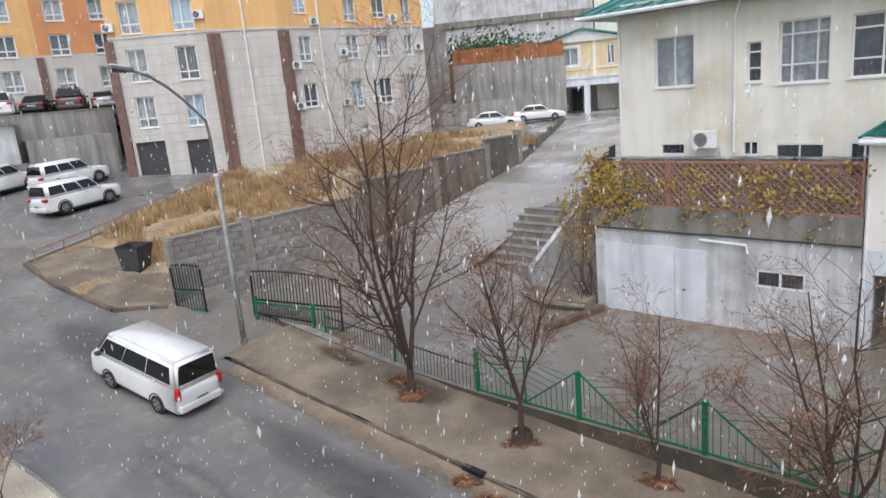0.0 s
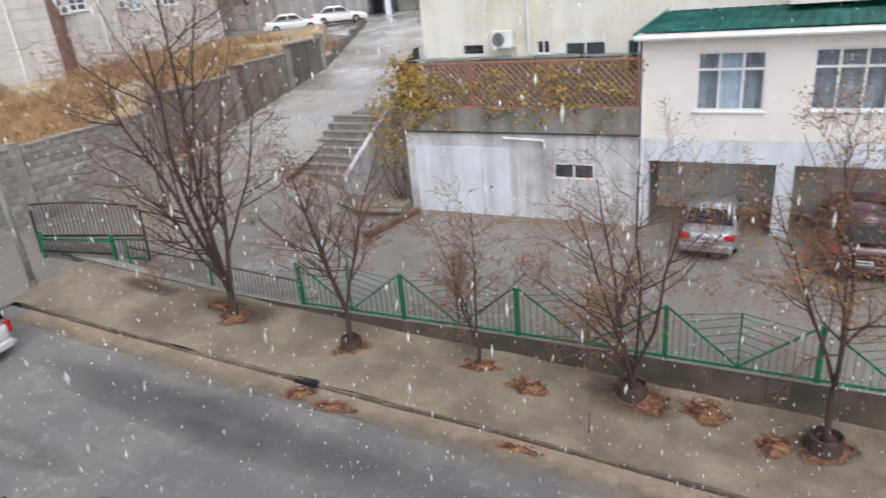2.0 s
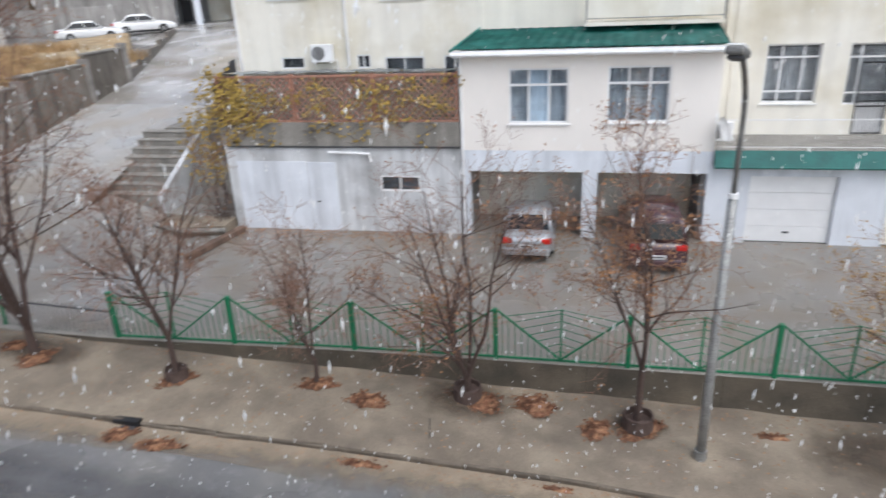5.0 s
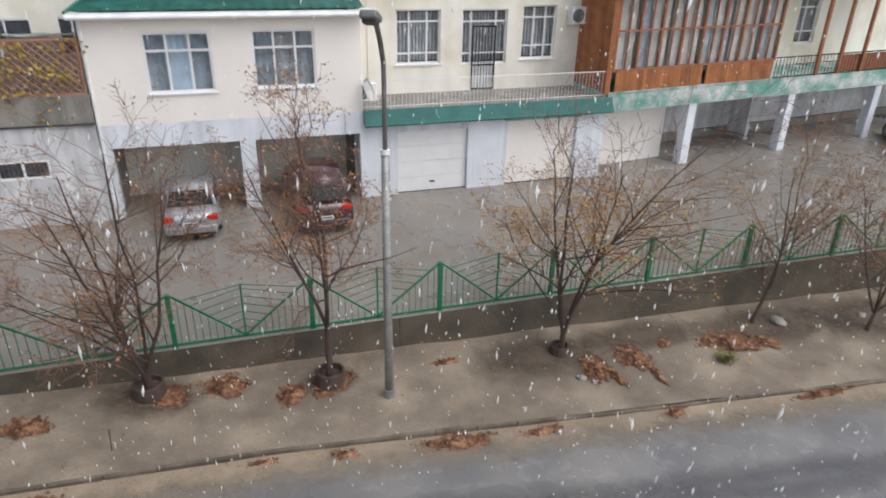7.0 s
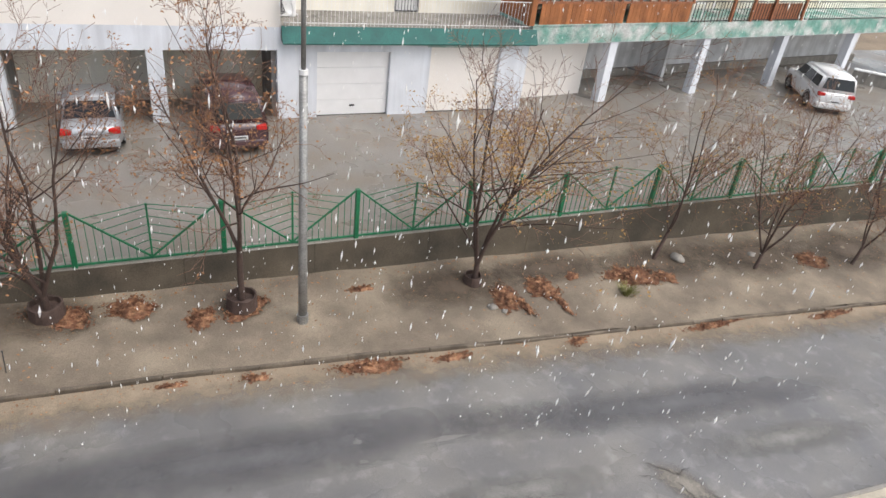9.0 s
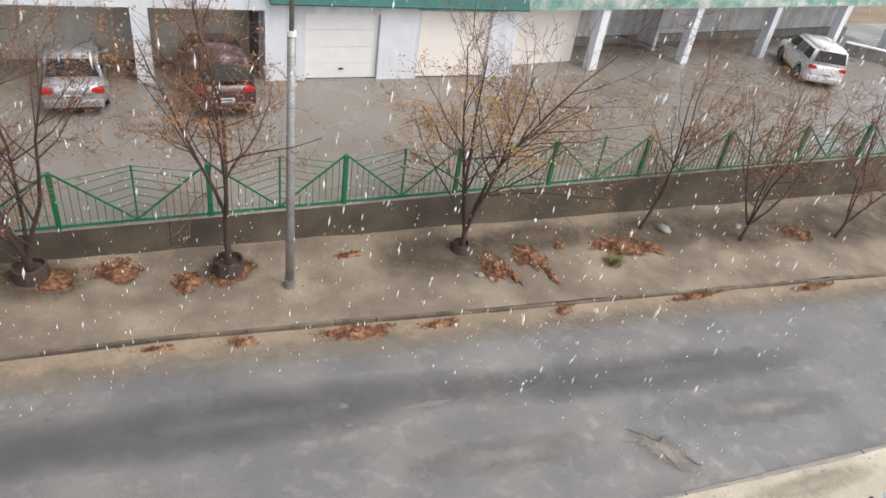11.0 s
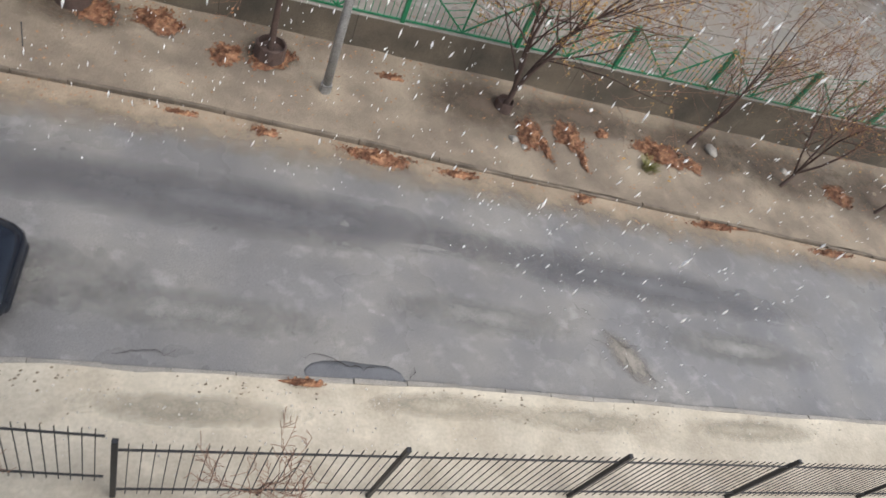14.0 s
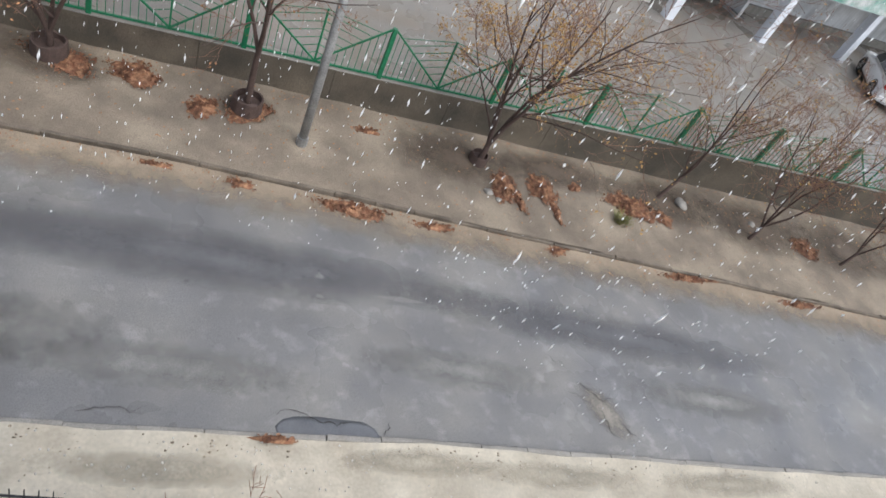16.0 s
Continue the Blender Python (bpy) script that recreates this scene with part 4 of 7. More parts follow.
# ---- block wall, gates, steps and the grass bank ----
def block_wall():
    root = thing("boundary_wall", "grey split-block boundary wall climbing beside the drive", "wall", kind="structure")
    xw = -27.0
    for y0, y1, top in ((22.6, 28.4, 5.2), (28.4, 33.3, 5.65), (33.3, 36.8, 6.15)):
        part("wall_bay", boxes((xw - 0.3, xw, y0 + 0.01, y1 - 0.01, drive_z(y0) - 0.6, top)), WALL_STAIN, root)
        part("cap", boxes((xw - 0.36, xw + 0.06, y0 + 0.01, y1 - 0.01, top + 0.002, top + 0.09)), COPING, root)
        part("pier", boxes((xw - 0.35, xw + 0.08, y1 - 0.22, y1 + 0.2, drive_z(y1) - 0.5, top + 0.3)), BLOCK, root)
    part("core", boxes((xw - 0.27, xw - 0.03, 12.07, 22.58, 0.6, 4.4)), CONCRETE, root)
    part("cap", boxes((xw - 0.36, xw + 0.06, 12.0, 22.6, 4.452, 4.54)), COPING, root)
    for y in (15.6, 22.5):
        part("pier", boxes((xw - 0.36, xw + 0.1, y - 0.2, y + 0.2, 1.0, 4.72)), BLOCK, root)
    part("pier", boxes((xw - 0.4, xw + 0.08, 11.9, 12.06, 0.9, 4.45)), BLOCK, root)
    block = mesh_of(soft_box(-0.03, 0.03, 0.008, 0.692, 0.008, 0.292, 0.012, 1), "block", BLOCK)
    half = mesh_of(soft_box(-0.03, 0.03, 0.008, 0.342, 0.008, 0.292, 0.012, 1), "block", BLOCK)
    rnd = random.Random(3)
    for r in range(11):
        z = 1.15 + 0.3 * r
        y = 12.08
        if r % 2:
            part("block", half, BLOCK, root, at=(xw - 0.02 + rnd.uniform(-0.01, 0.01), y, z))
            y += 0.35
        while y < 21.9:
            part("block", block, BLOCK, root, at=(xw - 0.02 + rnd.uniform(-0.01, 0.01), y, z))
            y += 0.7
    low = thing("low_wall", "low concrete wall beside the upper drive", "wall", kind="structure")
    for k in range(5):
        a, c = Vector((-27.1, 36.9)).lerp(Vector((-32.2, 50.6)), k / 5), Vector((-27.1, 36.9)).lerp(Vector((-32.2, 50.6)), (k + 1) / 5)
        ang = math.degrees(math.atan2(c.y - a.y, c.x - a.x))
        part("wall_bay", boxes((0.01, (c - a).length - 0.01, -0.15, 0.15, -0.6, 0.65)), WALL_STAIN, low, at=pose(a.x, a.y, drive_z(a.y), 0, 0, ang))


block_wall()


def gate_leaf(name, length, high, arch, mat, label, m, mesh_low=True):
    g = thing(name, label, "gate", m, "entrance gate leaves")
    part("post", soft_box(-0.04, 0.04, -0.04, 0.04, 0, high), mat, g)
    part("post", soft_box(length - 0.04, length + 0.04, -0.04, 0.04, 0, high * 0.97 + arch * 0), mat, g)
    n = 12
    top = [(length * i / n, 0, high + arch * math.sin(math.pi * (0.25 + 0.6 * i / n))) for i in range(n + 1)]
    part("arched_rail", tubes((top, 0.03, 6)), mat, g)
    for z in (0.08, high * 0.42, high * 0.5):
        part("rail", bar((0.04, 0, z), (length - 0.04, 0, z), 0.06), GREEN_PAINT if z < high * 0.45 and mesh_low else mat, g)
    k = int(length / 0.15)
    for i in range(1, k):
        x = length * i / k
        zt = high + arch * math.sin(math.pi * (0.25 + 0.6 * i / k)) + 0.08
        part("picket", bar((x, 0, 0.08), (x, 0, zt), 0.024), mat, g)
    return g


gate_leaf("gate_leaf", 4.1, 1.95, 0.28, BLACK_PAINT, "black iron gate leaf with arched top and green lower frame", pose(-23.9, 13.6, 0.92, 0, 3, 21))
gate_leaf("gate_leaf", 1.5, 1.9, 0.1, BLACK_PAINT, "narrow black iron gate leaf standing open", pose(-26.75, 11.75, 1.5, 0, 0, 21))
low_gate = thing("fence_panel", "low green steel frame with close bars before the gate", "fence", pose(-23.55, 13.45, 0.85, 0, 5, 19), "gate fence sections")
for x in (0.0, 2.75):
    part("post", soft_box(x - 0.05, x + 0.05, -0.05, 0.05, -0.5, 1.3, 0.01, 1), GREEN_PAINT, low_gate)
for z in (0.1, 0.55, 1.05):
    part("rail", bar((0.05, 0, z), (2.7, 0, z), 0.05), GREEN_PAINT if z != 0.55 else BLACK_PAINT, low_gate)
for i in range(1, 18):
    part("picket", bar((2.75 * i / 18, 0, 0.1), (2.75 * i / 18, 0, 1.05), 0.02), BLACK_PAINT, low_gate)
for k in range(2):
    p = thing("fence_panel", "dark thin-barred fence section beside the gate", "fence", pose(-20.3 + 3.7 * k, 14.4 + 0.12 * k, 0.5 - 0.28 * k, 0, 4, 2), "gate fence sections")
    part("post", soft_box(-0.04, 0.04, -0.04, 0.04, -0.4, 1.25), GREEN_PAINT, p)
    for z in (0.12, 1.0):
        part("rail", bar((0.04, 0, z), (3.65, 0, z), 0.035), GREY_TRIM, p)
    for i in range(1, 24):
        part("picket", bar((0.152 * i, 0, 0.05), (0.152 * i, 0, 1.1), 0.016), GREY_TRIM, p)


def steps():
    st = thing("steps", "wet concrete steps with pale treads beside the drive", "steps", Matrix.Translation((-20.1, 24.5, 0.85)))
    n = 8
    for i in range(n):
        part("step", soft_box(-0.5, 2.3, 0.52 * i, 0.52 * (i + 1.25), 0.275 * i - 0.3, 0.275 * (i + 1), 0.025, 1), CONCRETE, st)
        part("tread", soft_box(-0.53, 2.33, 0.52 * i - 0.04, 0.52 * (i + 1) - 0.05, 0.275 * (i + 1) + 0.003, 0.275 * (i + 1) + 0.05, 0.012, 1), COPING, st)
    part("side_wall", prism_x(2.36, 2.6, [(-0.2, -1.2), (-0.2, 0.35), (4.2, 2.55), (4.2, -1.2)]), OLD_WHITE, st, "whitewashed sloping side wall")
    part("landing", boxes((0.0, 5.9, 4.72, 9.5, -0.5, 2.2)), CONCRETE, st)
    part("side_wall", boxes((2.62, 5.98, 4.3, 4.7, -1.2, 3.3)), CONCRETE, st)
    hand = thing("handrail", "thin grey bent handrail beside the steps", "handrail", Matrix.Translation((-17.6, 27.6, 2.2)))
    part("rail", tubes(([(0, 0, 0), (0, 0, 1.3), (0.1, 0.15, 1.5), (0.4, 0.9, 1.55), (0.4, 0.9, 0.4)], 0.025, 6)), GALV, hand)
    bed = thing("planter", "mud planter with concrete edging by the garage", "planter", Matrix.Translation((-17.3, 22.6, 0.1)))
    part("earth", slab([(0.15, 0.5), (1.6, 0.1), (3.2, 0.5), (3.2, 1.6), (0.3, 1.6)], -0.3, 0.28), SAND, bed)
    part("edging", tubes(([(0.0, 1.7, 0.3), (0.0, 0.5, 0.25), (1.5, -0.05, 0.2), (3.3, 0.35, 0.15)], 0.1, 6)), CONCRETE, bed)


steps()

dark_fence = thing("sheet_fence", "dark grey sheet fence beside the house", "fence")
for k in range(4):
    part("sheet_panel", soft_box(0.02, 1.2, -0.03, 0.03, -2.2, 1.25, 0.01, 1), GREY_TRIM, dark_fence, at=pose(-15.6 - 0.35 * k, 26.6 + 1.2 * k, 4.3 + 0.15 * k, 0, 0, 106))

bm = slab([(-35.2, 8.8), (-32.0, 8.9), (-27.9, 9.7), (-26.9, 11.5), (-27.3, 12.1), (-27.3, 36.8), (-33, 46), (-40.4, 41.6), (-41.6, 29.3), (-43.2, 24.6), (-42.2, 22.9)], -0.8, 0.0)
bmesh.ops.triangulate(bm, faces=bm.faces[:])
bmesh.ops.subdivide_edges(bm, edges=bm.edges[:], cuts=5, use_grid_fill=True)
bmesh.ops.subdivide_edges(bm, edges=bm.edges[:], cuts=1, use_grid_fill=True)
for v in bm.verts:
    low = v.co.z < -0.1
    up = min(1.0, max(0.0, (v.co.y - 12.5) / 4.0))
    v.co.z = hill_z(v.co.x, v.co.y) + (-0.5 if low else 0.1 + 0.75 * up * smooth_step((v.co.x + 40) / 8) + 0.16 * noise.noise((v.co.x * 0.5, v.co.y * 0.5, 2)))
solid("grass_bank", bm, GRASS_BED, "bank of dry orange grass and bare sand behind the wall", "bank", kind="structure", smooth=True)


def grass_tufts():
    rnd = random.Random(11)
    verts, faces = [], []
    for _ in range(6500):
        y = rnd.uniform(13.0, 40)
        left = -35.2 - (y - 8.8) * 0.5 if y < 24 else -42.6 + (y - 24) * 0.13
        x = rnd.uniform(left + 0.2, -27.5)
        if noise.noise((x * 0.25, y * 0.25, 7)) < -0.12 or (y < 17 and x > -31 and rnd.random() < 0.6):
            continue
        z = hill_z(x, y) + 0.1 + 0.75 * min(1, max(0, (y - 12.5) / 4)) * smooth_step((x + 40) / 8) - 0.05
        for _ in range(4):
            a, h = rnd.uniform(0, 6.28), rnd.uniform(0.25, 0.75)
            dx, dy = math.cos(a) * 0.03, math.sin(a) * 0.03
            lx, ly = rnd.uniform(-0.25, 0.25), rnd.uniform(-0.25, 0.25)
            i = len(verts)
            ox, oy = x + rnd.uniform(-0.1, 0.1), y + rnd.uniform(-0.1, 0.1)
            verts += [(ox - dx, oy - dy, z), (ox + dx, oy + dy, z), (ox + lx * 0.5 + dx * 0.7, oy + ly * 0.5 + dy * 0.7, z + h * 0.6), (ox + lx, oy + ly, z + h)]
            faces += [(i, i + 1, i + 2), (i, i + 2, i + 3)]
    me = bpy.data.meshes.new("dry_grass")
    me.from_pydata(verts, [], faces)
    me.materials.append(GRASS_DRY)
    tagged(new("dry_grass", me), "tufts of dry orange-brown grass on the bank", "grass", kind="stuff")


grass_tufts()
kerb_w = thing("bank_edging", "pale concrete edging and low rail along the grass bank", "kerb", kind="structure")
for k in range(9):
    a, c = Vector((-35.3, 8.8)).lerp(Vector((-42.3, 22.9)), k / 9), Vector((-35.3, 8.8)).lerp(Vector((-42.3, 22.9)), (k + 1) / 9)
    za, zc = hill_z(a.x, a.y), hill_z(c.x, c.y)
    part("edging_stone", bar((a.x, a.y, za + 0.12), (c.x, c.y, zc + 0.12), 0.22), COPING, kerb_w)
    part("rail_post", bar((a.x + 0.5, a.y + 0.3, za), (a.x + 0.5, a.y + 0.3, za + 0.75), 0.05), LATTICE, kerb_w)
    part("rail", bar((a.x + 0.5, a.y + 0.3, za + 0.7), (c.x + 0.5, c.y + 0.3, zc + 0.7), 0.04), LATTICE, kerb_w)
for a, c in (((-35.3, 8.8), (-32, 8.9)), ((-32, 8.9), (-28, 9.65)), ((-28, 9.65), (-26.9, 11.4))):
    part("edging_stone", bar((*a, hill_z(*a) + 0.06), (*c, hill_z(*c) + 0.06), 0.2), KERB, kerb_w)
pad = slab([(-35.0, 8.95), (-32.0, 9.0), (-28.0, 9.8), (-27.0, 11.5), (-27.3, 13.5), (-33.5, 13.0), (-36, 11.6)], -0.4, 0.0)
bmesh.ops.triangulate(pad, faces=pad.faces[:])
bmesh.ops.subdivide_edges(pad, edges=pad.edges[:], cuts=4, use_grid_fill=True)
for v in pad.verts:
    v.co.z = hill_z(v.co.x, v.co.y) + (-0.4 if v.co.z < -0.1 else 0.16 + 0.05 * noise.noise((v.co.x, v.co.y, 5)))
solid("sand_apron", pad, SAND, "sandy apron in front of the block wall", "ground", kind="structure", smooth=True)

basket = thing("litter_bin", "square dark metal litter bin on the sandy apron", "bin", pose(-31.3, 12.2, hill_z(-31.3, 12.2) + 0.15, 0, 3, 30))
bm = bmesh.new()
r0 = [bm.verts.new((x * 0.42, y * 0.42, 0.05)) for x, y in ((-1, -1), (1, -1), (1, 1), (-1, 1))]
r1 = [bm.verts.new((x * 0.58, y * 0.58, 1.15)) for x, y in ((-1, -1), (1, -1), (1, 1), (-1, 1))]
r2 = [bm.verts.new((x * 0.5, y * 0.5, 1.15)) for x, y in ((-1, -1), (1, -1), (1, 1), (-1, 1))]
r3 = [bm.verts.new((x * 0.38, y * 0.38, 0.12)) for x, y in ((-1, -1), (1, -1), (1, 1), (-1, 1))]
for a, c in ((r0, r1), (r1, r2), (r2, r3)):
    for i in range(4):
        bm.faces.new((a[i], a[(i + 1) % 4], c[(i + 1) % 4], c[i]))
bm.faces.new(r3)
bm.faces.new(r0[::-1])
part("body", bm, GREY_TRIM, basket)
part("rim", tubes(([(-0.58, -0.58, 1.16), (0.58, -0.58, 1.16), (0.58, 0.58, 1.16), (-0.58, 0.58, 1.16), (-0.58, -0.58, 1.16)], 0.03, 5)), BLACK_PAINT, basket)
for s in (-0.38, 0.38):
    part("foot", boxes((s - 0.05, s + 0.05, -0.38, 0.38, -0.1, 0.05)), BLACK_PAINT, basket)


# ---- apartment block on the hill ----
def apartments():
    root = thing("apartment_block", "apartment block with grey stone base and orange upper floors", "building")
    faces = [((-48, 19.8), (-43.5, 24.7)), ((-43.5, 24.7), (-41.8, 29.2)), ((-41.8, 29.2), (-40.5, 42.6))]
    wins = [
        [(0.99, 2.31, 8.75, 10.87), (4.3, 5.68, 8.6, 10.76), (1.0, 2.3, 11.85, 14.0), (4.26, 5.66, 11.75, 14.0), (0.93, 2.3, 15.0, 17.1), (4.38, 5.85, 15.0, 17.1), (0.93, 2.3, 18.2, 20.3), (4.38, 5.85, 18.2, 20.3),
         (0.52, 2.51, 5.1, 7.8), (3.97, 5.72, 5.0, 7.65)],
        [],
        [(1.48, 2.54, 12.43, 14.2), (1.43, 2.62, 9.13, 10.86), (5.68, 6.8, 12.48, 14.2), (5.71, 6.77, 8.8, 10.86), (8.5, 9.8, 12.55, 14.2), (8.4, 9.7, 8.9, 10.93), (11.35, 12.3, 12.55, 14.15), (11.3, 12.25, 8.81, 11.0),
         (5.7, 6.85, 15.25, 17.0), (8.46, 9.68, 15.5, 17.1), (11.36, 12.3, 15.15, 17.0), (1.42, 2.5, 15.8, 17.4), (1.4, 2.5, 18.6, 20.3), (5.7, 6.85, 18.4, 20.2), (8.46, 9.7, 18.4, 20.2), (6.2, 7.0, 6.9, 7.4)]]
    for k, ((x0, y0), (x1, y1)) in enumerate(faces):
        ang = math.degrees(math.atan2(y1 - y0, x1 - x0))
        ln = math.hypot(x1 - x0, y1 - y0)
        m = pose(x0, y0, 0, 0, 0, ang)
        part("stone_wall", wall_with_holes(0, ln, 3.6, 14.8, wins[k]), STONE, root, at=m)
        part("orange_wall", wall_with_holes(0, ln, 14.8, 24, wins[k]), ORANGE if k != 1 else ORANGE, root, at=m)
        part("string_course", boxes((0, ln, -0.06, -0.002, 14.72, 14.88)), STONE, root, at=m)
        for i in range(14):
            z = 5.6 + 0.66 * i
            segs = [(0.0, ln)]
            for h in wins[k]:
                if h[2] - 0.06 < z < h[3] + 0.03:
                    segs = [s for a, c in segs for s in ((a, min(c, h[0] - 0.06)), (max(a, h[1] + 0.06), c)) if s[1] - s[0] > 0.05]
            bm = boxes(*[(a, c, -0.012, -0.002, z, z + 0.03) for a, c in segs])
            part("joint", bm, JOINT, root, at=m)
        for i, h in enumerate(wins[k]):
            if h[2] < 6 and k == 0:
                part("garage_door", boxes((h[0] + 0.01, h[1] - 0.01, 0.2, 0.26, h[2], h[3] - 0.01)), GREY_TRIM, root, "dark steel garage door", at=m)
                continue
            w = window(root, *h, (0.45,), (0.25,) if i % 2 else (0.3,), back=(CURTAIN, DARK_CURTAIN, CURTAIN, BLUE_BLIND)[(i * 7 + k) % 4], rail=0.09, back_deep=0.28)
            w.matrix_basis = m
    for k, a, c in ((0, -0.25, 0.3), (0, 6.55, 6.9), (1, 0.0, 0.75), (1, 4.7, 5.2), (2, 0.1, 0.75)):
        (x0, y0), (x1, y1) = faces[k]
        m = pose(x0, y0, 0, 0, 0, math.degrees(math.atan2(y1 - y0, x1 - x0)))
        part("pilaster", boxes((a, c, -0.17, -0.003, 3.8, 14.6)), BROWN_STONE, root, "red-brown granite pilaster", at=m)
    for k, u in ((1, 2.4), (2, 3.3)):
        (x0, y0), (x1, y1) = faces[k]
        m = pose(x0, y0, 0, 0, 0, math.degrees(math.atan2(y1 - y0, x1 - x0)))
        part("drain_pipe", tubes(([(u, -0.1, 4.6), (u, -0.1, 24)], 0.07, 6)), GUTTER, root, at=m)
    part("rear", slab([(-48.3, 20.3), (-44.1, 24.9), (-42.4, 29.3), (-41.0, 42.5), (-54, 44), (-58, 25)], 3.6, 24), ROOM, root)
    part("roof", slab([(-48.3, 19.5), (-43.2, 24.4), (-41.5, 29), (-40.2, 42.9), (-54, 44), (-58, 25)], 24.01, 24.4), CONCRETE, root)
    for k, u, z in ((2, 1.0, 11.9), (2, 5.2, 12.7), (2, 0.9, 9.0), (2, 5.0, 9.0), (2, 2.9, 14.95), (2, 10.3, 15.2), (2, 12.7, 12.9), (2, 7.9, 9.0), (0, 0.2, 15.2), (0, 6.2, 15.6)):
        (x0, y0), (x1, y1) = faces[k]
        m = pose(x0, y0, 0, 0, 0, math.degrees(math.atan2(y1 - y0, x1 - x0))) @ Matrix.Translation((u, 0, z))
        copy_thing(unit, Matrix()).matrix_basis = m @ Matrix.Diagonal((0.8, 0.8, 0.8, 1))
    for u, z in ((9.6, 15.2), (8.9, 8.3)):
        (x0, y0), (x1, y1) = faces[2]
        m = pose(x0, y0, 0, 0, 0, math.degrees(math.atan2(y1 - y0, x1 - x0))) @ pose(u, -0.35, z, 70, 0, 20)
        d = thing("satellite_dish", "white satellite dish on the apartment wall", "dish", m, "wall dishes")
        part("reflector", dish_mesh(), GUTTER, d, smooth=True)
        part("arm", bar((0, 0, -0.4), (0.1, 0, 0.3), 0.03), GUTTER, d)


apartments()


def tower():
    root = thing("orange_tower", "distant orange apartment tower with white windows", "building")
    for k, (o, ang, ln, cols) in enumerate((((-68.5, 22.0), 70, 9.0, (1.0, 4.6)), ((-71.5, 11.0), 75, 11.4, (1.2, 4.6, 8.2)))):
        m = pose(*o, 0, 0, 0, ang)
        holes = [(u, u + 1.6, 12.6 + 3.0 * f, 14.5 + 3.0 * f) for u in cols for f in range(4)]
        part("stone_wall", wall_with_holes(0, ln, 9, 15.7, holes), STONE, root, at=m)
        part("orange_wall", wall_with_holes(0, ln, 15.7, 27, holes), DEEP_ORANGE if k == 0 else ORANGE, root, at=m)
        for i, h in enumerate(holes):
            w = window(root, *h, (0.5,), (0.3,), back=(CURTAIN, DARK_CURTAIN)[i % 2], rail=0.13, back_deep=0.28)
            w.matrix_basis = m
        part("pilaster", boxes((-0.3, 0.3, -0.2, 0.31, 8, 15.5)), BROWN_STONE, root, at=m)
    part("rear", slab([(-69.0, 22.3), (-66.0, 30.5), (-80, 34), (-84, 14), (-72.0, 11.2)], 9, 27), ROOM, root)


tower()


def parking_terrace():
    root = thing("parking_terrace", "stained concrete retaining walls of the upper parking terrace", "wall", kind="structure")
    m = pose(-56.8, 6.0, 0, 0, 0, 78)
    part("wall", boxes((-20, 15.8, 0, 0.6, 3.5, 10.4)), DARK_CONCRETE, root, at=m)
    part("parapet", boxes((-20, 15.8, -0.05, 0.25, 10.402, 10.5)), CONCRETE, root, at=m)
    part("wall", boxes((9.5, 15.0, -3.5, -0.05, 3.5, 8.6)), DARK_CONCRETE, root, at=m)
    part("deck", boxes((-20, 19, 0.62, 26, 9.9, 10.38)), ASPHALT, root, at=m)
    part("low_wall", boxes((-12, 9.4, -3.9, -3.6, 3.5, 7.2)), CONCRETE, root, at=m)
    shed = thing("garage_shed", "pale flat-roofed garages below the parking terrace", "garage", m)
    holes = [(-8 + 2.2 * i, -6.6 + 2.2 * i, 8.6, 9.4) for i in range(7)]
    part("wall", wall_with_holes(-10, 9, 5.5, 9.8, holes, -3.0, -2.75), OLD_WHITE, shed)
    part("roof", boxes((-10.2, 9.2, -3.2, -0.06, 9.802, 10.0)), CONCRETE, shed)
    part("inner_wall", boxes((-9.8, 8.8, -2.0, -1.9, 5.5, 9.8)), ROOM, shed)
    part("side_wall", boxes((8.75, 9.0, -2.74, -0.06, 5.5, 9.8)), OLD_WHITE, shed)
    for x in (-4.5, 0.5, 5.5):
        part("strut", boxes((x - 0.1, x + 0.1, -3.2, -3.01, 5.5, 9.8)), GREY_TRIM, shed)


parking_terrace()


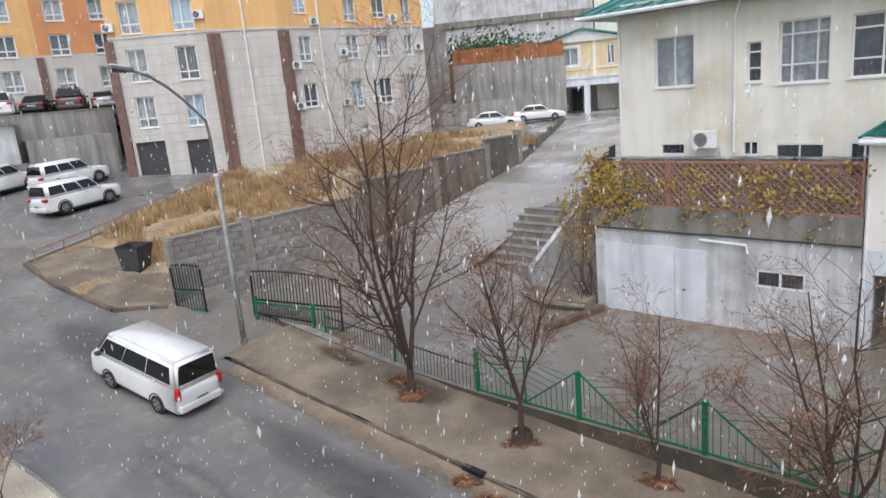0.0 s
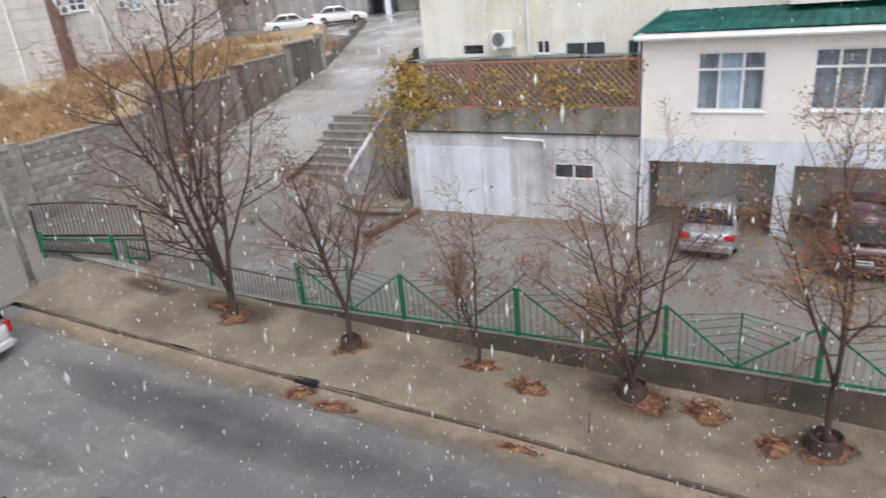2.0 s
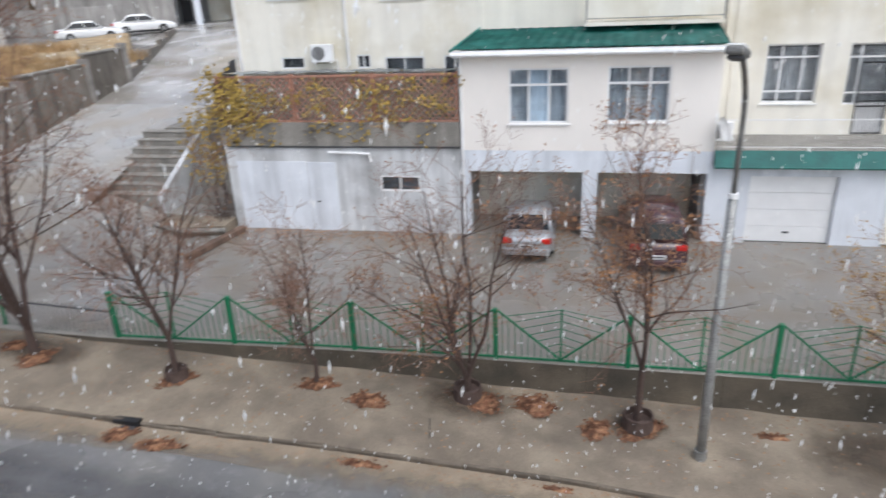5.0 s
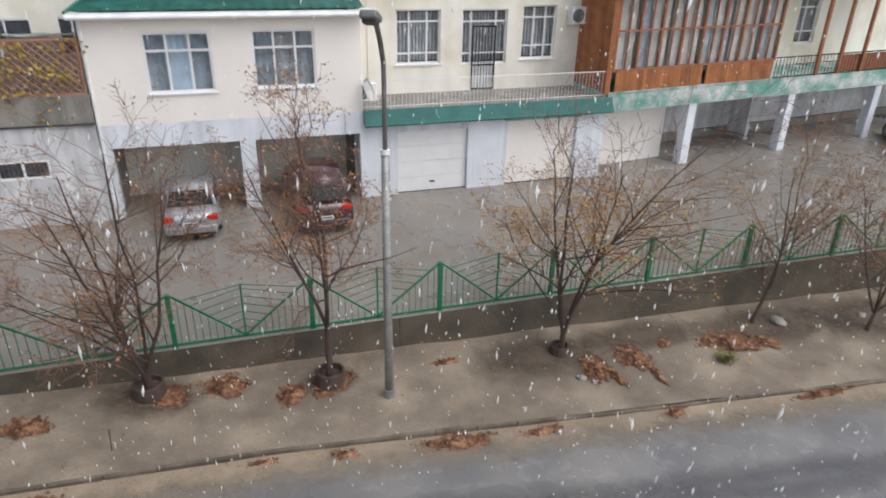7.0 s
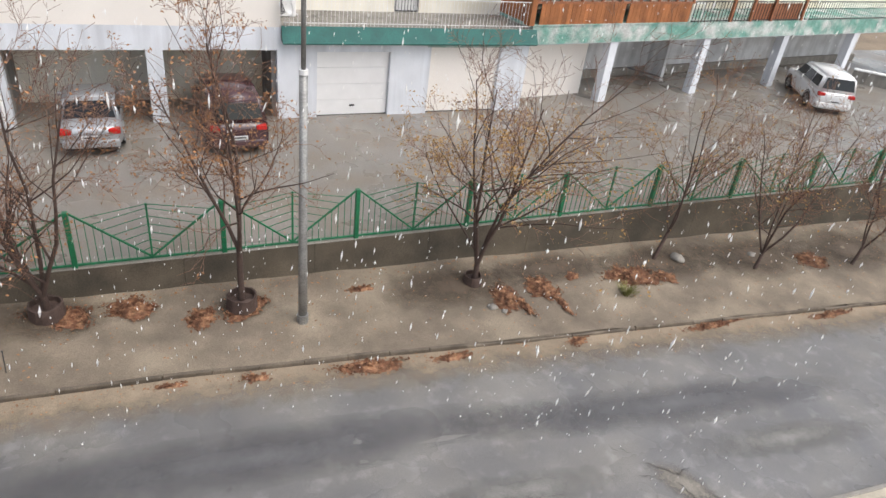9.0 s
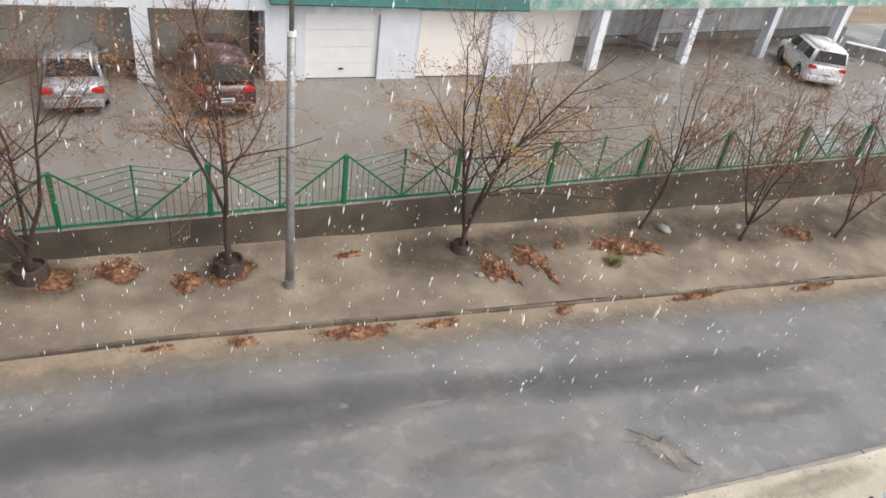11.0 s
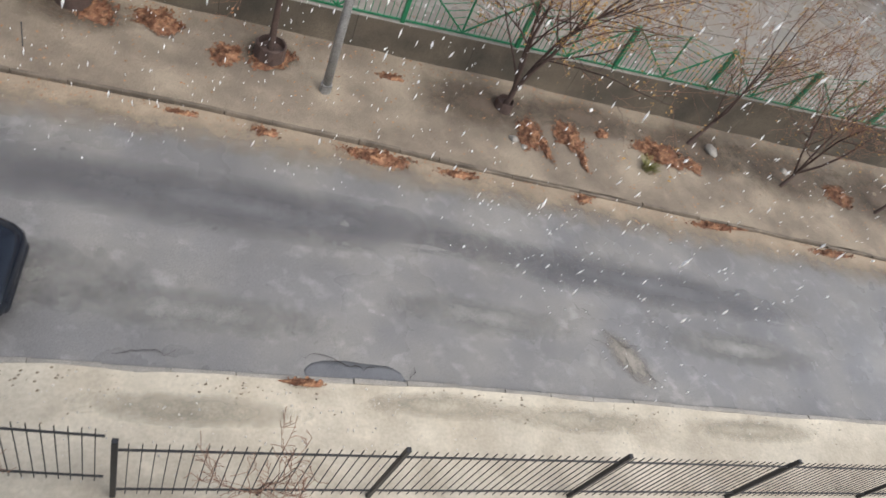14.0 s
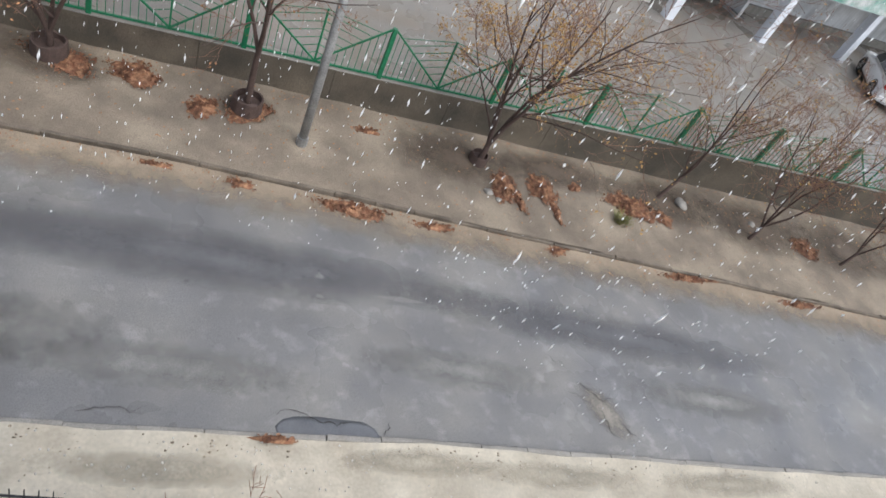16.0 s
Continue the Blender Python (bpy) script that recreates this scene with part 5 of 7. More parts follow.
# ---- houses and retaining walls at the top of the drive ----
def hilltop():
    wall = thing("hill_retaining_wall", "tall stained concrete retaining walls at the top of the drive", "wall", kind="structure")
    part("wall", boxes((-6, 4.4, 0, 0.8, 3, 15.2)), DARK_CONCRETE, wall, at=pose(-46.5, 45.6, 0, 0, 0, 40))
    part("wall", boxes((0, 10.5, 0, 0.8, 3, 11.6)), DARK_CONCRETE, wall, at=pose(-43.6, 49.6, 0, 0, 0, 33))
    part("wall", boxes((0, 7.5, 0, 0.4, 3, 8.2)), DARK_CONCRETE, wall, at=pose(-42.5, 45.5, 0, 0, 0, 38))
    fence = thing("board_fence", "orange-brown board fence on top of the retaining wall", "fence", pose(-43.6, 49.6, 11.6, 0, 0, 33))
    for i in range(26):
        part("board", boxes((0.4 * i, 0.4 * i + 0.37, 0.2, 0.26, 0, 1.4)), RUSTWOOD, fence)
    house = thing("carport_house", "yellow house above a white double carport", "house", pose(-36.6, 54.9, 0, 0, 0, 31))
    part("carport", wall_with_holes(0, 7.5, 5.5, 9.35, [(0.55, 3.4, 5, 8.7), (3.95, 7.0, 5, 8.7)], 0, 0.4), WHITE_WALL, house, "white carport front")
    part("carport_back", boxes((0, 7.5, 5, 5.2, 5.5, 9.3)), OLD_WHITE, house)
    part("carport_side", boxes((7.2, 7.5, 0.402, 5, 5.5, 9.3)), WHITE_WALL, house)
    part("carport_side", boxes((0, 0.3, 0.402, 5, 5.5, 9.3)), WHITE_WALL, house)
    part("carport_roof", boxes((-0.1, 7.6, -0.1, 5.2, 9.352, 9.6)), WHITE_WALL, house)
    part("store_door", boxes((2.2, 3.2, 4.8, 4.95, 5.8, 8.4)), GREY_TRIM, house)
    hole = (1.5, 3.0, 10.6, 12.2)
    side = (5.6, 6.3, 10.5, 12.2)
    part("wall", wall_with_holes(0.2, 7.4, 9.6, 12.7, [hole, side], 0.2, 0.5), OCHRE, house, "warm ochre upper wall")
    part("wall", boxes((0.2, 0.5, 0.502, 5, 9.6, 12.7)), OCHRE, house)
    part("corner_board", boxes((4.3, 4.6, 0.12, 0.198, 9.6, 12.7)), CREAM, house)
    part("string_course", boxes((0.15, 7.45, 0.1, 0.198, 10.2, 10.32)), CREAM, house)
    part("window_trim", boxes((1.3, 1.5, 0.12, 0.198, 10.4, 12.4), (3.0, 3.2, 0.12, 0.198, 10.4, 12.4), (1.5, 3.0, 0.12, 0.198, 12.2, 12.4), (1.5, 3.0, 0.12, 0.198, 10.4, 10.6)), WHITE_PVC, house)
    for h in (hole, side):
        w = window(house, *h, (0.5,), (), back=GREY_CURTAIN, rail=0.1, sill=False)
        w.matrix_basis = Matrix.Translation((0, 0.2, 0))
    part("upper_back", boxes((0.5, 7.4, 2.0, 2.2, 9.6, 12.7)), ROOM, house)
    part("roof", prism([(-0.5, 12.72), (3.4, 13.75), (8.0, 12.72), (8.0, 12.84), (3.4, 13.9), (-0.5, 12.84)], -0.5, 5.2), TEAL, house)
    part("gable", prism([(-0.3, 12.7), (7.8, 12.7), (3.4, 13.72)], -0.1, 0.1), GUTTER, house, "white boarded gable")
    tall = thing("cream_town_house", "tall cream house behind the carport", "house", pose(-34.5, 60.5, 0, 0, 0, 31))
    holes = [(2, 3.4, 13.4, 15.2), (5, 6.4, 13.4, 15.2), (2, 3.4, 17, 19), (5, 6.4, 17, 19)]
    part("wall", wall_with_holes(0, 9, 6, 22, holes), CREAM, tall)
    part("rear", boxes((0, 9, 1.0, 8, 6, 22)), ROOM, tall)
    for h in holes:
        window(tall, *h, (0.5,), (0.7,), back=CURTAIN, rail=0.1)
    far = thing("hill_building", "grey concrete building on the hill crest", "building", pose(-66, 72, 0, 0, 0, 35))
    holes = [(4 + 4 * i, 6.2 + 4 * i, 21.5, 23.2) for i in range(9)]
    part("wall", wall_with_holes(0, 44, 9, 26, holes), OLD_WHITE, far)
    part("rear", boxes((0, 44, 1, 8, 9, 26)), ROOM, far)
    part("band", boxes((0, 44, -0.4, -0.002, 17.6, 18.4)), CONCRETE, far)
    for h in holes:
        window(far, *h, (0.5,), (), back=DARK_CURTAIN, rail=0.15, panes=False)
    rnd = random.Random(8)
    verts, faces_ = [], []
    for _ in range(1800):
        c = Vector((-45 + rnd.gauss(0, 3.2), 56 + rnd.gauss(0, 2.2), 12.2 + abs(rnd.gauss(0, 1.2))))
        d = Vector((rnd.gauss(0, 1), rnd.gauss(0, 1), rnd.gauss(0, 1))).normalized()
        e = d.orthogonal().normalized()
        f = d.cross(e)
        i = len(verts)
        verts += [c - e * 0.2, c + f * 0.12 + d * 0.04, c + e * 0.22, c - f * 0.12 + d * 0.04]
        faces_.append((i, i + 1, i + 2, i + 3))
    me = bpy.data.meshes.new("evergreen_hedge")
    me.from_pydata([tuple(v) for v in verts], [], faces_)
    me.materials.append(SHRUB)
    tagged(new("evergreen_hedge", me), "dark green hedge dusted with snow above the wall", "hedge", kind="stuff")
    bank = slab([(-60, 47), (-45.5, 53.5), (-40, 62), (-30, 68), (-30, 90), (-75, 90)], 2.0, 12.0)
    solid("hill_bank", bank, DIRT, "earth bank behind the retaining walls", "bank", kind="structure")


hilltop()


# ---- vehicles ----
def loft(stations, n=12, e=0.34):
    """Rounded body sections (x, half width, z low, z high) joined along x."""
    bm = bmesh.new()
    rings = []
    for x, hw, z0, z1 in stations:
        ring = []
        for k in range(n * 2):
            a = 2 * math.pi * (k + 0.5) / (n * 2)
            c, s = math.cos(a), math.sin(a)
            ring.append(bm.verts.new((x, hw * math.copysign(abs(c) ** e, c), (z0 + z1) / 2 + (z1 - z0) / 2 * math.copysign(abs(s) ** e, s))))
        rings.append(ring)
    for a, c in zip(rings, rings[1:]):
        for i in range(n * 2):
            bm.faces.new((a[i], a[(i + 1) % (n * 2)], c[(i + 1) % (n * 2)], c[i]))
    bm.faces.new(rings[0][::-1])
    bm.faces.new(rings[-1])
    bmesh.ops.recalc_face_normals(bm, faces=bm.faces[:])
    return bm


SHAPES = dict(
    sedan=dict(L=4.8, W=1.82, H=1.46, belt=0.96, base=(-1.8, 1.05), roof=(-1.05, 0.22), wb=2.8, nose=0.72, hood=0.93, tail=0.98, deck=1.0, panes=2, wheel=0.33),
    suv=dict(L=4.95, W=1.93, H=1.86, belt=1.14, base=(-2.38, 1.2), roof=(-2.2, 0.45), wb=2.85, nose=0.98, hood=1.12, tail=1.12, deck=1.14, panes=3, wheel=0.38),
    van=dict(L=4.7, W=1.7, H=1.98, belt=1.14, base=(-2.3, 2.1), roof=(-2.2, 1.3), wb=2.57, nose=0.95, hood=1.1, tail=1.12, deck=1.14, panes=3, wheel=0.32))


def car(kind, name, label, paint, m, group="", rear_plate=True, snow=False):
    p = SHAPES[kind]
    L, W, H, belt = p["L"], p["W"], p["H"], p["belt"]
    h = L / 2
    v = thing(name, label, "car" if kind != "van" else "van", m, group)
    st = [(-h, W * 0.37, 0.42, p["tail"] - 0.22), (-h + 0.05, W * 0.43, 0.3, p["tail"] - 0.08), (-h + 0.28, W * 0.485, 0.24, p["tail"]), (p["base"][0] + 0.1, W * 0.498, 0.2, p["deck"]),
          (0, W * 0.5, 0.2, belt + 0.01), (p["base"][1], W * 0.498, 0.2, belt), (p["base"][1] + 0.15, W * 0.495, 0.2, p["hood"]), (max(h - 0.45, p["base"][1] + 0.2), W * 0.485, 0.22, p["hood"] - (p["hood"] - p["nose"]) * 0.55),
          (h - 0.22, W * 0.455, 0.24, p["nose"] + 0.02), (h - 0.07, W * 0.4, 0.28, p["nose"] - 0.05), (h, W * 0.31, 0.36, p["nose"] - 0.18)]
    part("body", loft(st, 12, 0.46 if kind == "sedan" else 0.34), paint, v, smooth=True)
    b0, b1 = p["base"]
    r0, r1 = p["roof"]
    wb, wr = W * 0.475, W * (0.40 if kind != "van" else 0.435)
    zb, zr = belt - 0.04, H

    def at(t, s, side):
        """A point of the cabin: t along it (0 rear), s up it, side -1, 0 or 1 times the half width."""
        lo, hi = b0 + (b1 - b0) * t, r0 + (r1 - r0) * t
        return Vector((lo + (hi - lo) * s, side * (wb + (wr - wb) * s), zb + (zr - zb) * s))

    bm = bmesh.new()
    c = [bm.verts.new(at(t, s, d)) for s in (0, 1) for t, d in ((0, -1), (1, -1), (1, 1), (0, 1))]
    for f in ((4, 5, 6, 7), (0, 1, 5, 4), (1, 2, 6, 5), (2, 3, 7, 6), (3, 0, 4, 7), (3, 2, 1, 0)):
        bm.faces.new([c[i] for i in f])
    bmesh.ops.bevel(bm, geom=[e for e in bm.edges if max(q.co.z for q in e.verts) > zr - 0.01], offset=0.1 if kind == "sedan" else 0.13, segments=5, affect="EDGES")
    cabin = part("cabin", bm, paint, v, smooth=True)

    def glass(name, quad, parent):
        n = (quad[1] - quad[0]).cross(quad[3] - quad[0]).normalized()
        bm = bmesh.new()
        a = [bm.verts.new(q + n * 0.012) for q in quad]
        d = [bm.verts.new(q - n * 0.02) for q in quad]
        bm.faces.new(a)
        bm.faces.new(d[::-1])
        for i in range(4):
            bm.faces.new((a[(i + 1) % 4], a[i], d[i], d[(i + 1) % 4]))
        part(name, bm, CAR_GLASS, parent)

    k = p["panes"]
    t0, t1, gap = 0.06, 0.95, 0.006 if kind == "van" else 0.012
    for side in (-1, 1):
        for i in range(k):
            ta, tb = t0 + (t1 - t0) * i / k + gap, t0 + (t1 - t0) * (i + 1) / k - gap
            q = [at(ta, 0.14, side), at(tb, 0.14, side), at(tb, 0.77, side), at(ta, 0.77, side)]
            glass("side_window", q if side < 0 else q[::-1], v)
    glass("windscreen", [at(1, 0.12, -0.88), at(1, 0.12, 0.88), at(1, 0.86, 0.86), at(1, 0.86, -0.86)], v)
    glass("rear_window", [at(0, 0.14, 0.86), at(0, 0.14, -0.86), at(0, 0.82, -0.82), at(0, 0.82, 0.82)], v)
    for sy in (-1, 1):
        part("trim_strip", boxes((b0 + 0.25, b1 - 0.1, sy * W * 0.497 - 0.006, sy * W * 0.497 + 0.006, belt - 0.06, belt - 0.04)), ALLOY if kind == "sedan" else paint, v)
    R = p["wheel"]
    for sx in (-1, 1):
        for sy in (-1, 1):
            x, y = sx * p["wb"] / 2, sy * (W / 2 - 0.1)
            wheel = new("wheel")
            wheel.parent = v
            wheel.matrix_basis = Matrix.Translation((x, y, R))
            bm = bmesh.new()
            tube(bm, [(0, -0.1, 0), (0, -0.08, 0), (0, 0.08, 0), (0, 0.1, 0)], [R * 0.93, R, R, R * 0.93], 24)
            part("tyre", bm, RUBBER, wheel, smooth=False)
            bm = bmesh.new()
            tube(bm, [(0, sy * 0.06, 0), (0, sy * 0.112, 0)], [R * 0.62, R * 0.6], 20)
            part("rim", bm, ALLOY, wheel)
            for q in range(5):
                a = 2 * math.pi * q / 5
                part("spoke_gap", soft_box(-0.04, 0.04, -0.004, 0.004, 0.09, R * 0.52, 0.003, 1), RUBBER, wheel, at=Matrix.Translation((0, sy * 0.113, 0)) @ pose(0, 0, 0, 0, math.degrees(a), 0))
            arc = [(x + (R + 0.045) * math.cos(a), sy * (W / 2 - 0.012), R + (R + 0.045) * math.sin(a)) for a in np.linspace(-0.2, math.pi + 0.2, 14)]
            part("wheel_arch", tubes((arc, 0.035, 5)), GREY_TRIM if kind != "sedan" else paint, v)
    zl = p["tail"] - 0.24
    for sy in (-1, 1):
        if kind == "van":
            part("tail_light", soft_box(-h - 0.005, -h + 0.16, sy * W * 0.44 - 0.06, sy * W * 0.44 + 0.06, 0.75, 1.12, 0.02), RED_LENS, v)
        else:
            part("tail_light", soft_box(-h - 0.004, -h + 0.22, sy * W * 0.37 - 0.17, sy * W * 0.37 + 0.17, zl - 0.02, zl + 0.15, 0.03), RED_LENS, v)
        part("headlight", soft_box(h - 0.34, h - 0.07, sy * W * 0.31 - 0.13, sy * W * 0.31 + 0.13, p["nose"] - 0.24, p["nose"] - 0.08, 0.03), CLEAR_LENS, v)
        part("mirror", soft_box(b1 - 0.42, b1 - 0.25, sy * (W / 2 + 0.02) - 0.09, sy * (W / 2 + 0.02) + 0.09, belt - 0.05, belt + 0.07, 0.03), paint if kind != "van" else GREY_TRIM, v)
        part("door_handle", soft_box(-0.05, 0.14, sy * W * 0.5 - 0.015, sy * W * 0.5 + 0.015, belt - 0.17, belt - 0.13, 0.008, 1), ALLOY if kind != "van" else paint, v)
    part("rear_bumper", soft_box(-h - 0.05, -h + 0.25, -W * 0.44, W * 0.44, 0.3, 0.56, 0.06), paint, v)
    part("front_bumper", soft_box(h - 0.25, h + 0.02, -W * 0.36, W * 0.36, 0.26, 0.5, 0.1, 3), paint, v)
    part("underside", boxes((-h + 0.3, h - 0.3, -W * 0.42, W * 0.42, 0.12, 0.3)), RUBBER, v)
    if rear_plate:
        plate = part("number_plate", soft_box(-h - 0.072, -h - 0.05, -0.26, 0.26, 0.58 if kind == "suv" else 0.6, 0.72, 0.004, 1), PLATE, v)
        part("bar", boxes((-h - 0.075, -h - 0.0725, -0.2, 0.2, 0.635, 0.68)), GREY_TRIM, plate)
    return v


car("van", "minivan", "white high-roof minivan with dark windows on the road", CAR_WHITE, pose(-21.4, 8.2, road_z(-21.4) + 0.03, 0, -8.5, 188.5))
car("sedan", "sedan_car", "glossy blue-black sedan driving on the wet road", CAR_BLACK, pose(-4.7, 6.95, road_z(-4.7) + 0.02, 0, 2.0, -2.3))
car("sedan", "sedan_car", "silver sedan parked nose-in at an open bay", CAR_SILVER, pose(-1.75, 23.75, 0.02, 0, 0, 90))
car("suv", "sport_utility_car", "dark maroon car parked nose-in at an open bay", CAR_PLUM, pose(2.5, 23.3, 0.02, 0, 0, 91))
car("suv", "sport_utility_car", "white off-roader parked beside a carport pillar", CAR_WHITE, pose(32.4, 23.9, 0.02, 0, 0, 60))
for x, y, r, lab in ((-43.5, 14.4, 103, "white off-roader parked on the sloping road"), (-48.9, 16.0, 104, "white off-roader parked by the terrace wall"), (-51.0, 12.4, 112, "white off-roader parked in a row")):
    car("suv", "sport_utility_car", lab, CAR_WHITE, pose(x, y, hill_z(x, y), 0, -3, r), "cars on the hill")
for k, (x, y, c) in enumerate(((-59.4, 10.4, CAR_WHITE), (-59.2, 13.0, CAR_SILVER), (-58.9, 15.6, CAR_WHITE), (-58.6, 18.1, CAR_BLACK), (-58.2, 20.4, CAR_PLUM), (-57.9, 22.6, CAR_SILVER))):
    tone = {CAR_WHITE: "white", CAR_SILVER: "silver", CAR_BLACK: "black", CAR_PLUM: "dark maroon"}[c]
    car("sedan" if k % 2 else "suv", "parked_car", tone + " car parked on the upper terrace in falling snow", c, pose(x, y, 10.4, 0, 0, 150 + 5 * (k % 3)), "cars on the terrace")
car("sedan", "sedan_car", "white sedan parked at the top of the drive", CAR_WHITE, pose(-35.0, 50.9, drive_z(50.9) + 0.03, 0, 0, 36), "cars at the top of the drive")
car("sedan", "sedan_car", "white sedan parked behind the boundary wall", CAR_WHITE, pose(-37.6, 47.8, drive_z(47.8) + 0.2, 0, 0, 36), "cars at the top of the drive")


# ---- trees ----
def add_tube(verts, faces, pts, radii, n):
    base = len(verts)
    a = None
    for i, p in enumerate(pts):
        d = (pts[min(i + 1, len(pts) - 1)] - pts[max(i - 1, 0)]).normalized()
        a = d.orthogonal().normalized() if a is None else (a - d * a.dot(d)).normalized()
        c = d.cross(a)
        for k in range(n):
            q = p + radii[i] * (math.cos(2 * math.pi * k / n) * a + math.sin(2 * math.pi * k / n) * c)
            verts.append((q.x, q.y, q.z))
    for i in range(len(pts) - 1):
        for k in range(n):
            faces.append((base + i * n + k, base + i * n + (k + 1) % n, base + (i + 1) * n + (k + 1) % n, base + (i + 1) * n + k))


def tree(label, x, y, z, high, wide, stems, seed, leaves=0, leaf_mat=None, fork=0.14, stump=0.0, dense=1.0, thick=1.0, lean=(0, 0), leaf_low=0.2, leaf_high=1.2, category="tree"):
    rnd = random.Random(seed)
    t = thing("street_tree" if category == "tree" else "shrub", label, category, Matrix.Translation((x, y, z)), "street trees" if category == "tree" else "")
    wood, twig, tips = ([], []), ([], []), []

    def jitter(v, s):
        return (v + Vector((rnd.gauss(0, s), rnd.gauss(0, s), rnd.gauss(0, s * 0.6)))).normalized()

    def branch(p, d, length, r, level):
        k = 6 if level <= 1 else 4 if level == 2 else 3
        pts, rad = [p.copy()], [r]
        for i in range(k):
            lift = 0.11 if level <= 2 else 0.05
            d = jitter(d + Vector((0, 0, lift)), 0.1 if level < 2 else 0.22)
            p = p + d * (length / k)
            pts.append(p.copy())
            rad.append(r * (1 - 0.75 * (i + 1) / k))
        if r > 0.011:
            add_tube(*wood, pts, rad, 7 if r > 0.04 else 5)
        else:
            add_tube(*twig, pts, [max(q, 0.0042) for q in rad], 3)
        if level >= 4 or length < 0.22:
            tips.append((pts[-1], d))
            return pts, rad
        n = {0: 0, 1: 13, 2: 8, 3: 6}[level]
        n = max(1, round(n * dense * rnd.uniform(0.8, 1.25)))
        for _ in range(n):
            u = rnd.uniform(0.2 if level == 1 else 0.12, 1.0)
            i = min(k - 1, int(u * k))
            q = pts[i].lerp(pts[i + 1], u * k - i)
            dd = (pts[i + 1] - pts[i]).normalized()
            side = dd.orthogonal().normalized()
            side.rotate(Matrix.Rotation(rnd.uniform(0, 6.283), 3, dd))
            nd = (dd * rnd.uniform(0.5, 0.95) + side * rnd.uniform(0.6, 1.05)).normalized()
            branch(q, nd, length * rnd.uniform(0.32, 0.62) * (1.15 - 0.5 * u), max(0.004, rad[i] * rnd.uniform(0.4, 0.62)), level + 1)
        return pts, rad

    r0 = high * 0.0098 * thick
    zf = high * fork
    trunk_top = Vector((lean[0] * zf, lean[1] * zf, zf))
    pts = [Vector((0, 0, -0.3)), Vector((0, 0, 0)), trunk_top * 0.55 + Vector((rnd.uniform(-0.04, 0.04), rnd.uniform(-0.04, 0.04), 0)), trunk_top]
    add_tube(*wood, pts, [r0 * 1.9, r0 * 1.55, r0 * 1.25, r0 * 1.15], 9)
    leaders, grown = max(1, round(stems * 0.5)), []
    for s in range(leaders):
        a = 2 * math.pi * (s + rnd.uniform(-0.25, 0.25)) / leaders + 0.6
        out = wide / high * (0.14 if s == 0 else rnd.uniform(0.25, 0.6))
        d = Vector((math.cos(a) * out + lean[0] * 0.3, math.sin(a) * out + lean[1] * 0.3, 1)).normalized()
        grown.append(branch(trunk_top.copy() - Vector((0, 0, zf * rnd.uniform(0, 0.2))), d, (high - zf) * (1.0 if s == 0 else rnd.uniform(0.72, 0.95)), r0 * rnd.uniform(0.75, 0.98), 1))
    for s in range(stems - leaders):
        a = 2 * math.pi * (s + rnd.uniform(-0.3, 0.3)) / max(1, stems - leaders)
        out = wide / high * rnd.uniform(0.8, 1.25)
        limb, thickness = grown[s % leaders]
        k = rnd.randint(0, 2)
        d = Vector((math.cos(a) * out + lean[0] * 0.3, math.sin(a) * out + lean[1] * 0.3, 0.8)).normalized()
        branch(limb[k].lerp(limb[k + 1], rnd.random()), d, (high - zf) * rnd.uniform(0.4, 0.6), thickness[k] * rnd.uniform(0.5, 0.7), 1)
    for nm, data, mat in (("trunk", wood, BARK), ("twig_crown", twig, TWIG)):
        me = bpy.data.meshes.new(nm)
        me.from_pydata(data[0], [], data[1])
        me.materials.append(mat)
        me.polygons.foreach_set("use_smooth", [True] * len(me.polygons))
        tagged(part(nm, me, mat, t), kind="stuff" if nm == "twig_crown" else "")
    if leaves:
        verts, faces = [], []
        low = [tp for tp in tips if high * leaf_low < tp[0].z < high * leaf_high] or tips
        for _ in range(leaves):
            p, d = rnd.choice(low)
            c = p + Vector((rnd.gauss(0, 0.07), rnd.gauss(0, 0.07), rnd.gauss(0, 0.07)))
            e = Vector((rnd.gauss(0, 1), rnd.gauss(0, 1), rnd.gauss(-0.5, 1))).normalized()
            f = e.orthogonal().normalized()
            g = e.cross(f)
            s = rnd.uniform(0.025, 0.048)
            i = len(verts)
            for q in (c - e * s, c + f * s * 0.55 + g * s * 0.2, c + e * s, c - f * s * 0.55 + g * s * 0.2):
                verts.append((q.x, q.y, q.z))
            faces.append((i, i + 1, i + 2, i + 3))
        me = bpy.data.meshes.new("leaves")
        me.from_pydata(verts, [], faces)
        me.materials.append(leaf_mat or LEAF_R)
        tagged(part("leaves", me, None, t, "sparse rust-coloured dead leaves"), kind="stuff")
    if stump:
        bm = bmesh.new()
        rings = []
        for k, (zz, rr) in enumerate(((-0.25, 1.05), (0.1, 1.05), (0.45, 1.0), (0.66, 0.98), (0.68, 0.86), (0.42, 0.82))):
            rings.append([bm.verts.new((stump * rr * math.cos(a) * (1 + 0.05 * math.sin(3 * a) + rnd.uniform(-0.04, 0.04)), stump * rr * math.sin(a) * (1 + rnd.uniform(-0.05, 0.05)), (zz + (rnd.uniform(-0.04, 0.04) if k > 2 else 0)) * stump * 1.7)) for a in np.linspace(0, 2 * math.pi, 18, endpoint=False)])
        for a, c in zip(rings, rings[1:]):
            for i in range(18):
                bm.faces.new((a[i], a[(i + 1) % 18], c[(i + 1) % 18], c[i]))
        bm.faces.new(rings[-1])
        part("planter_ring", bm, BARK, t, "round dark planter ring filled with leaves")
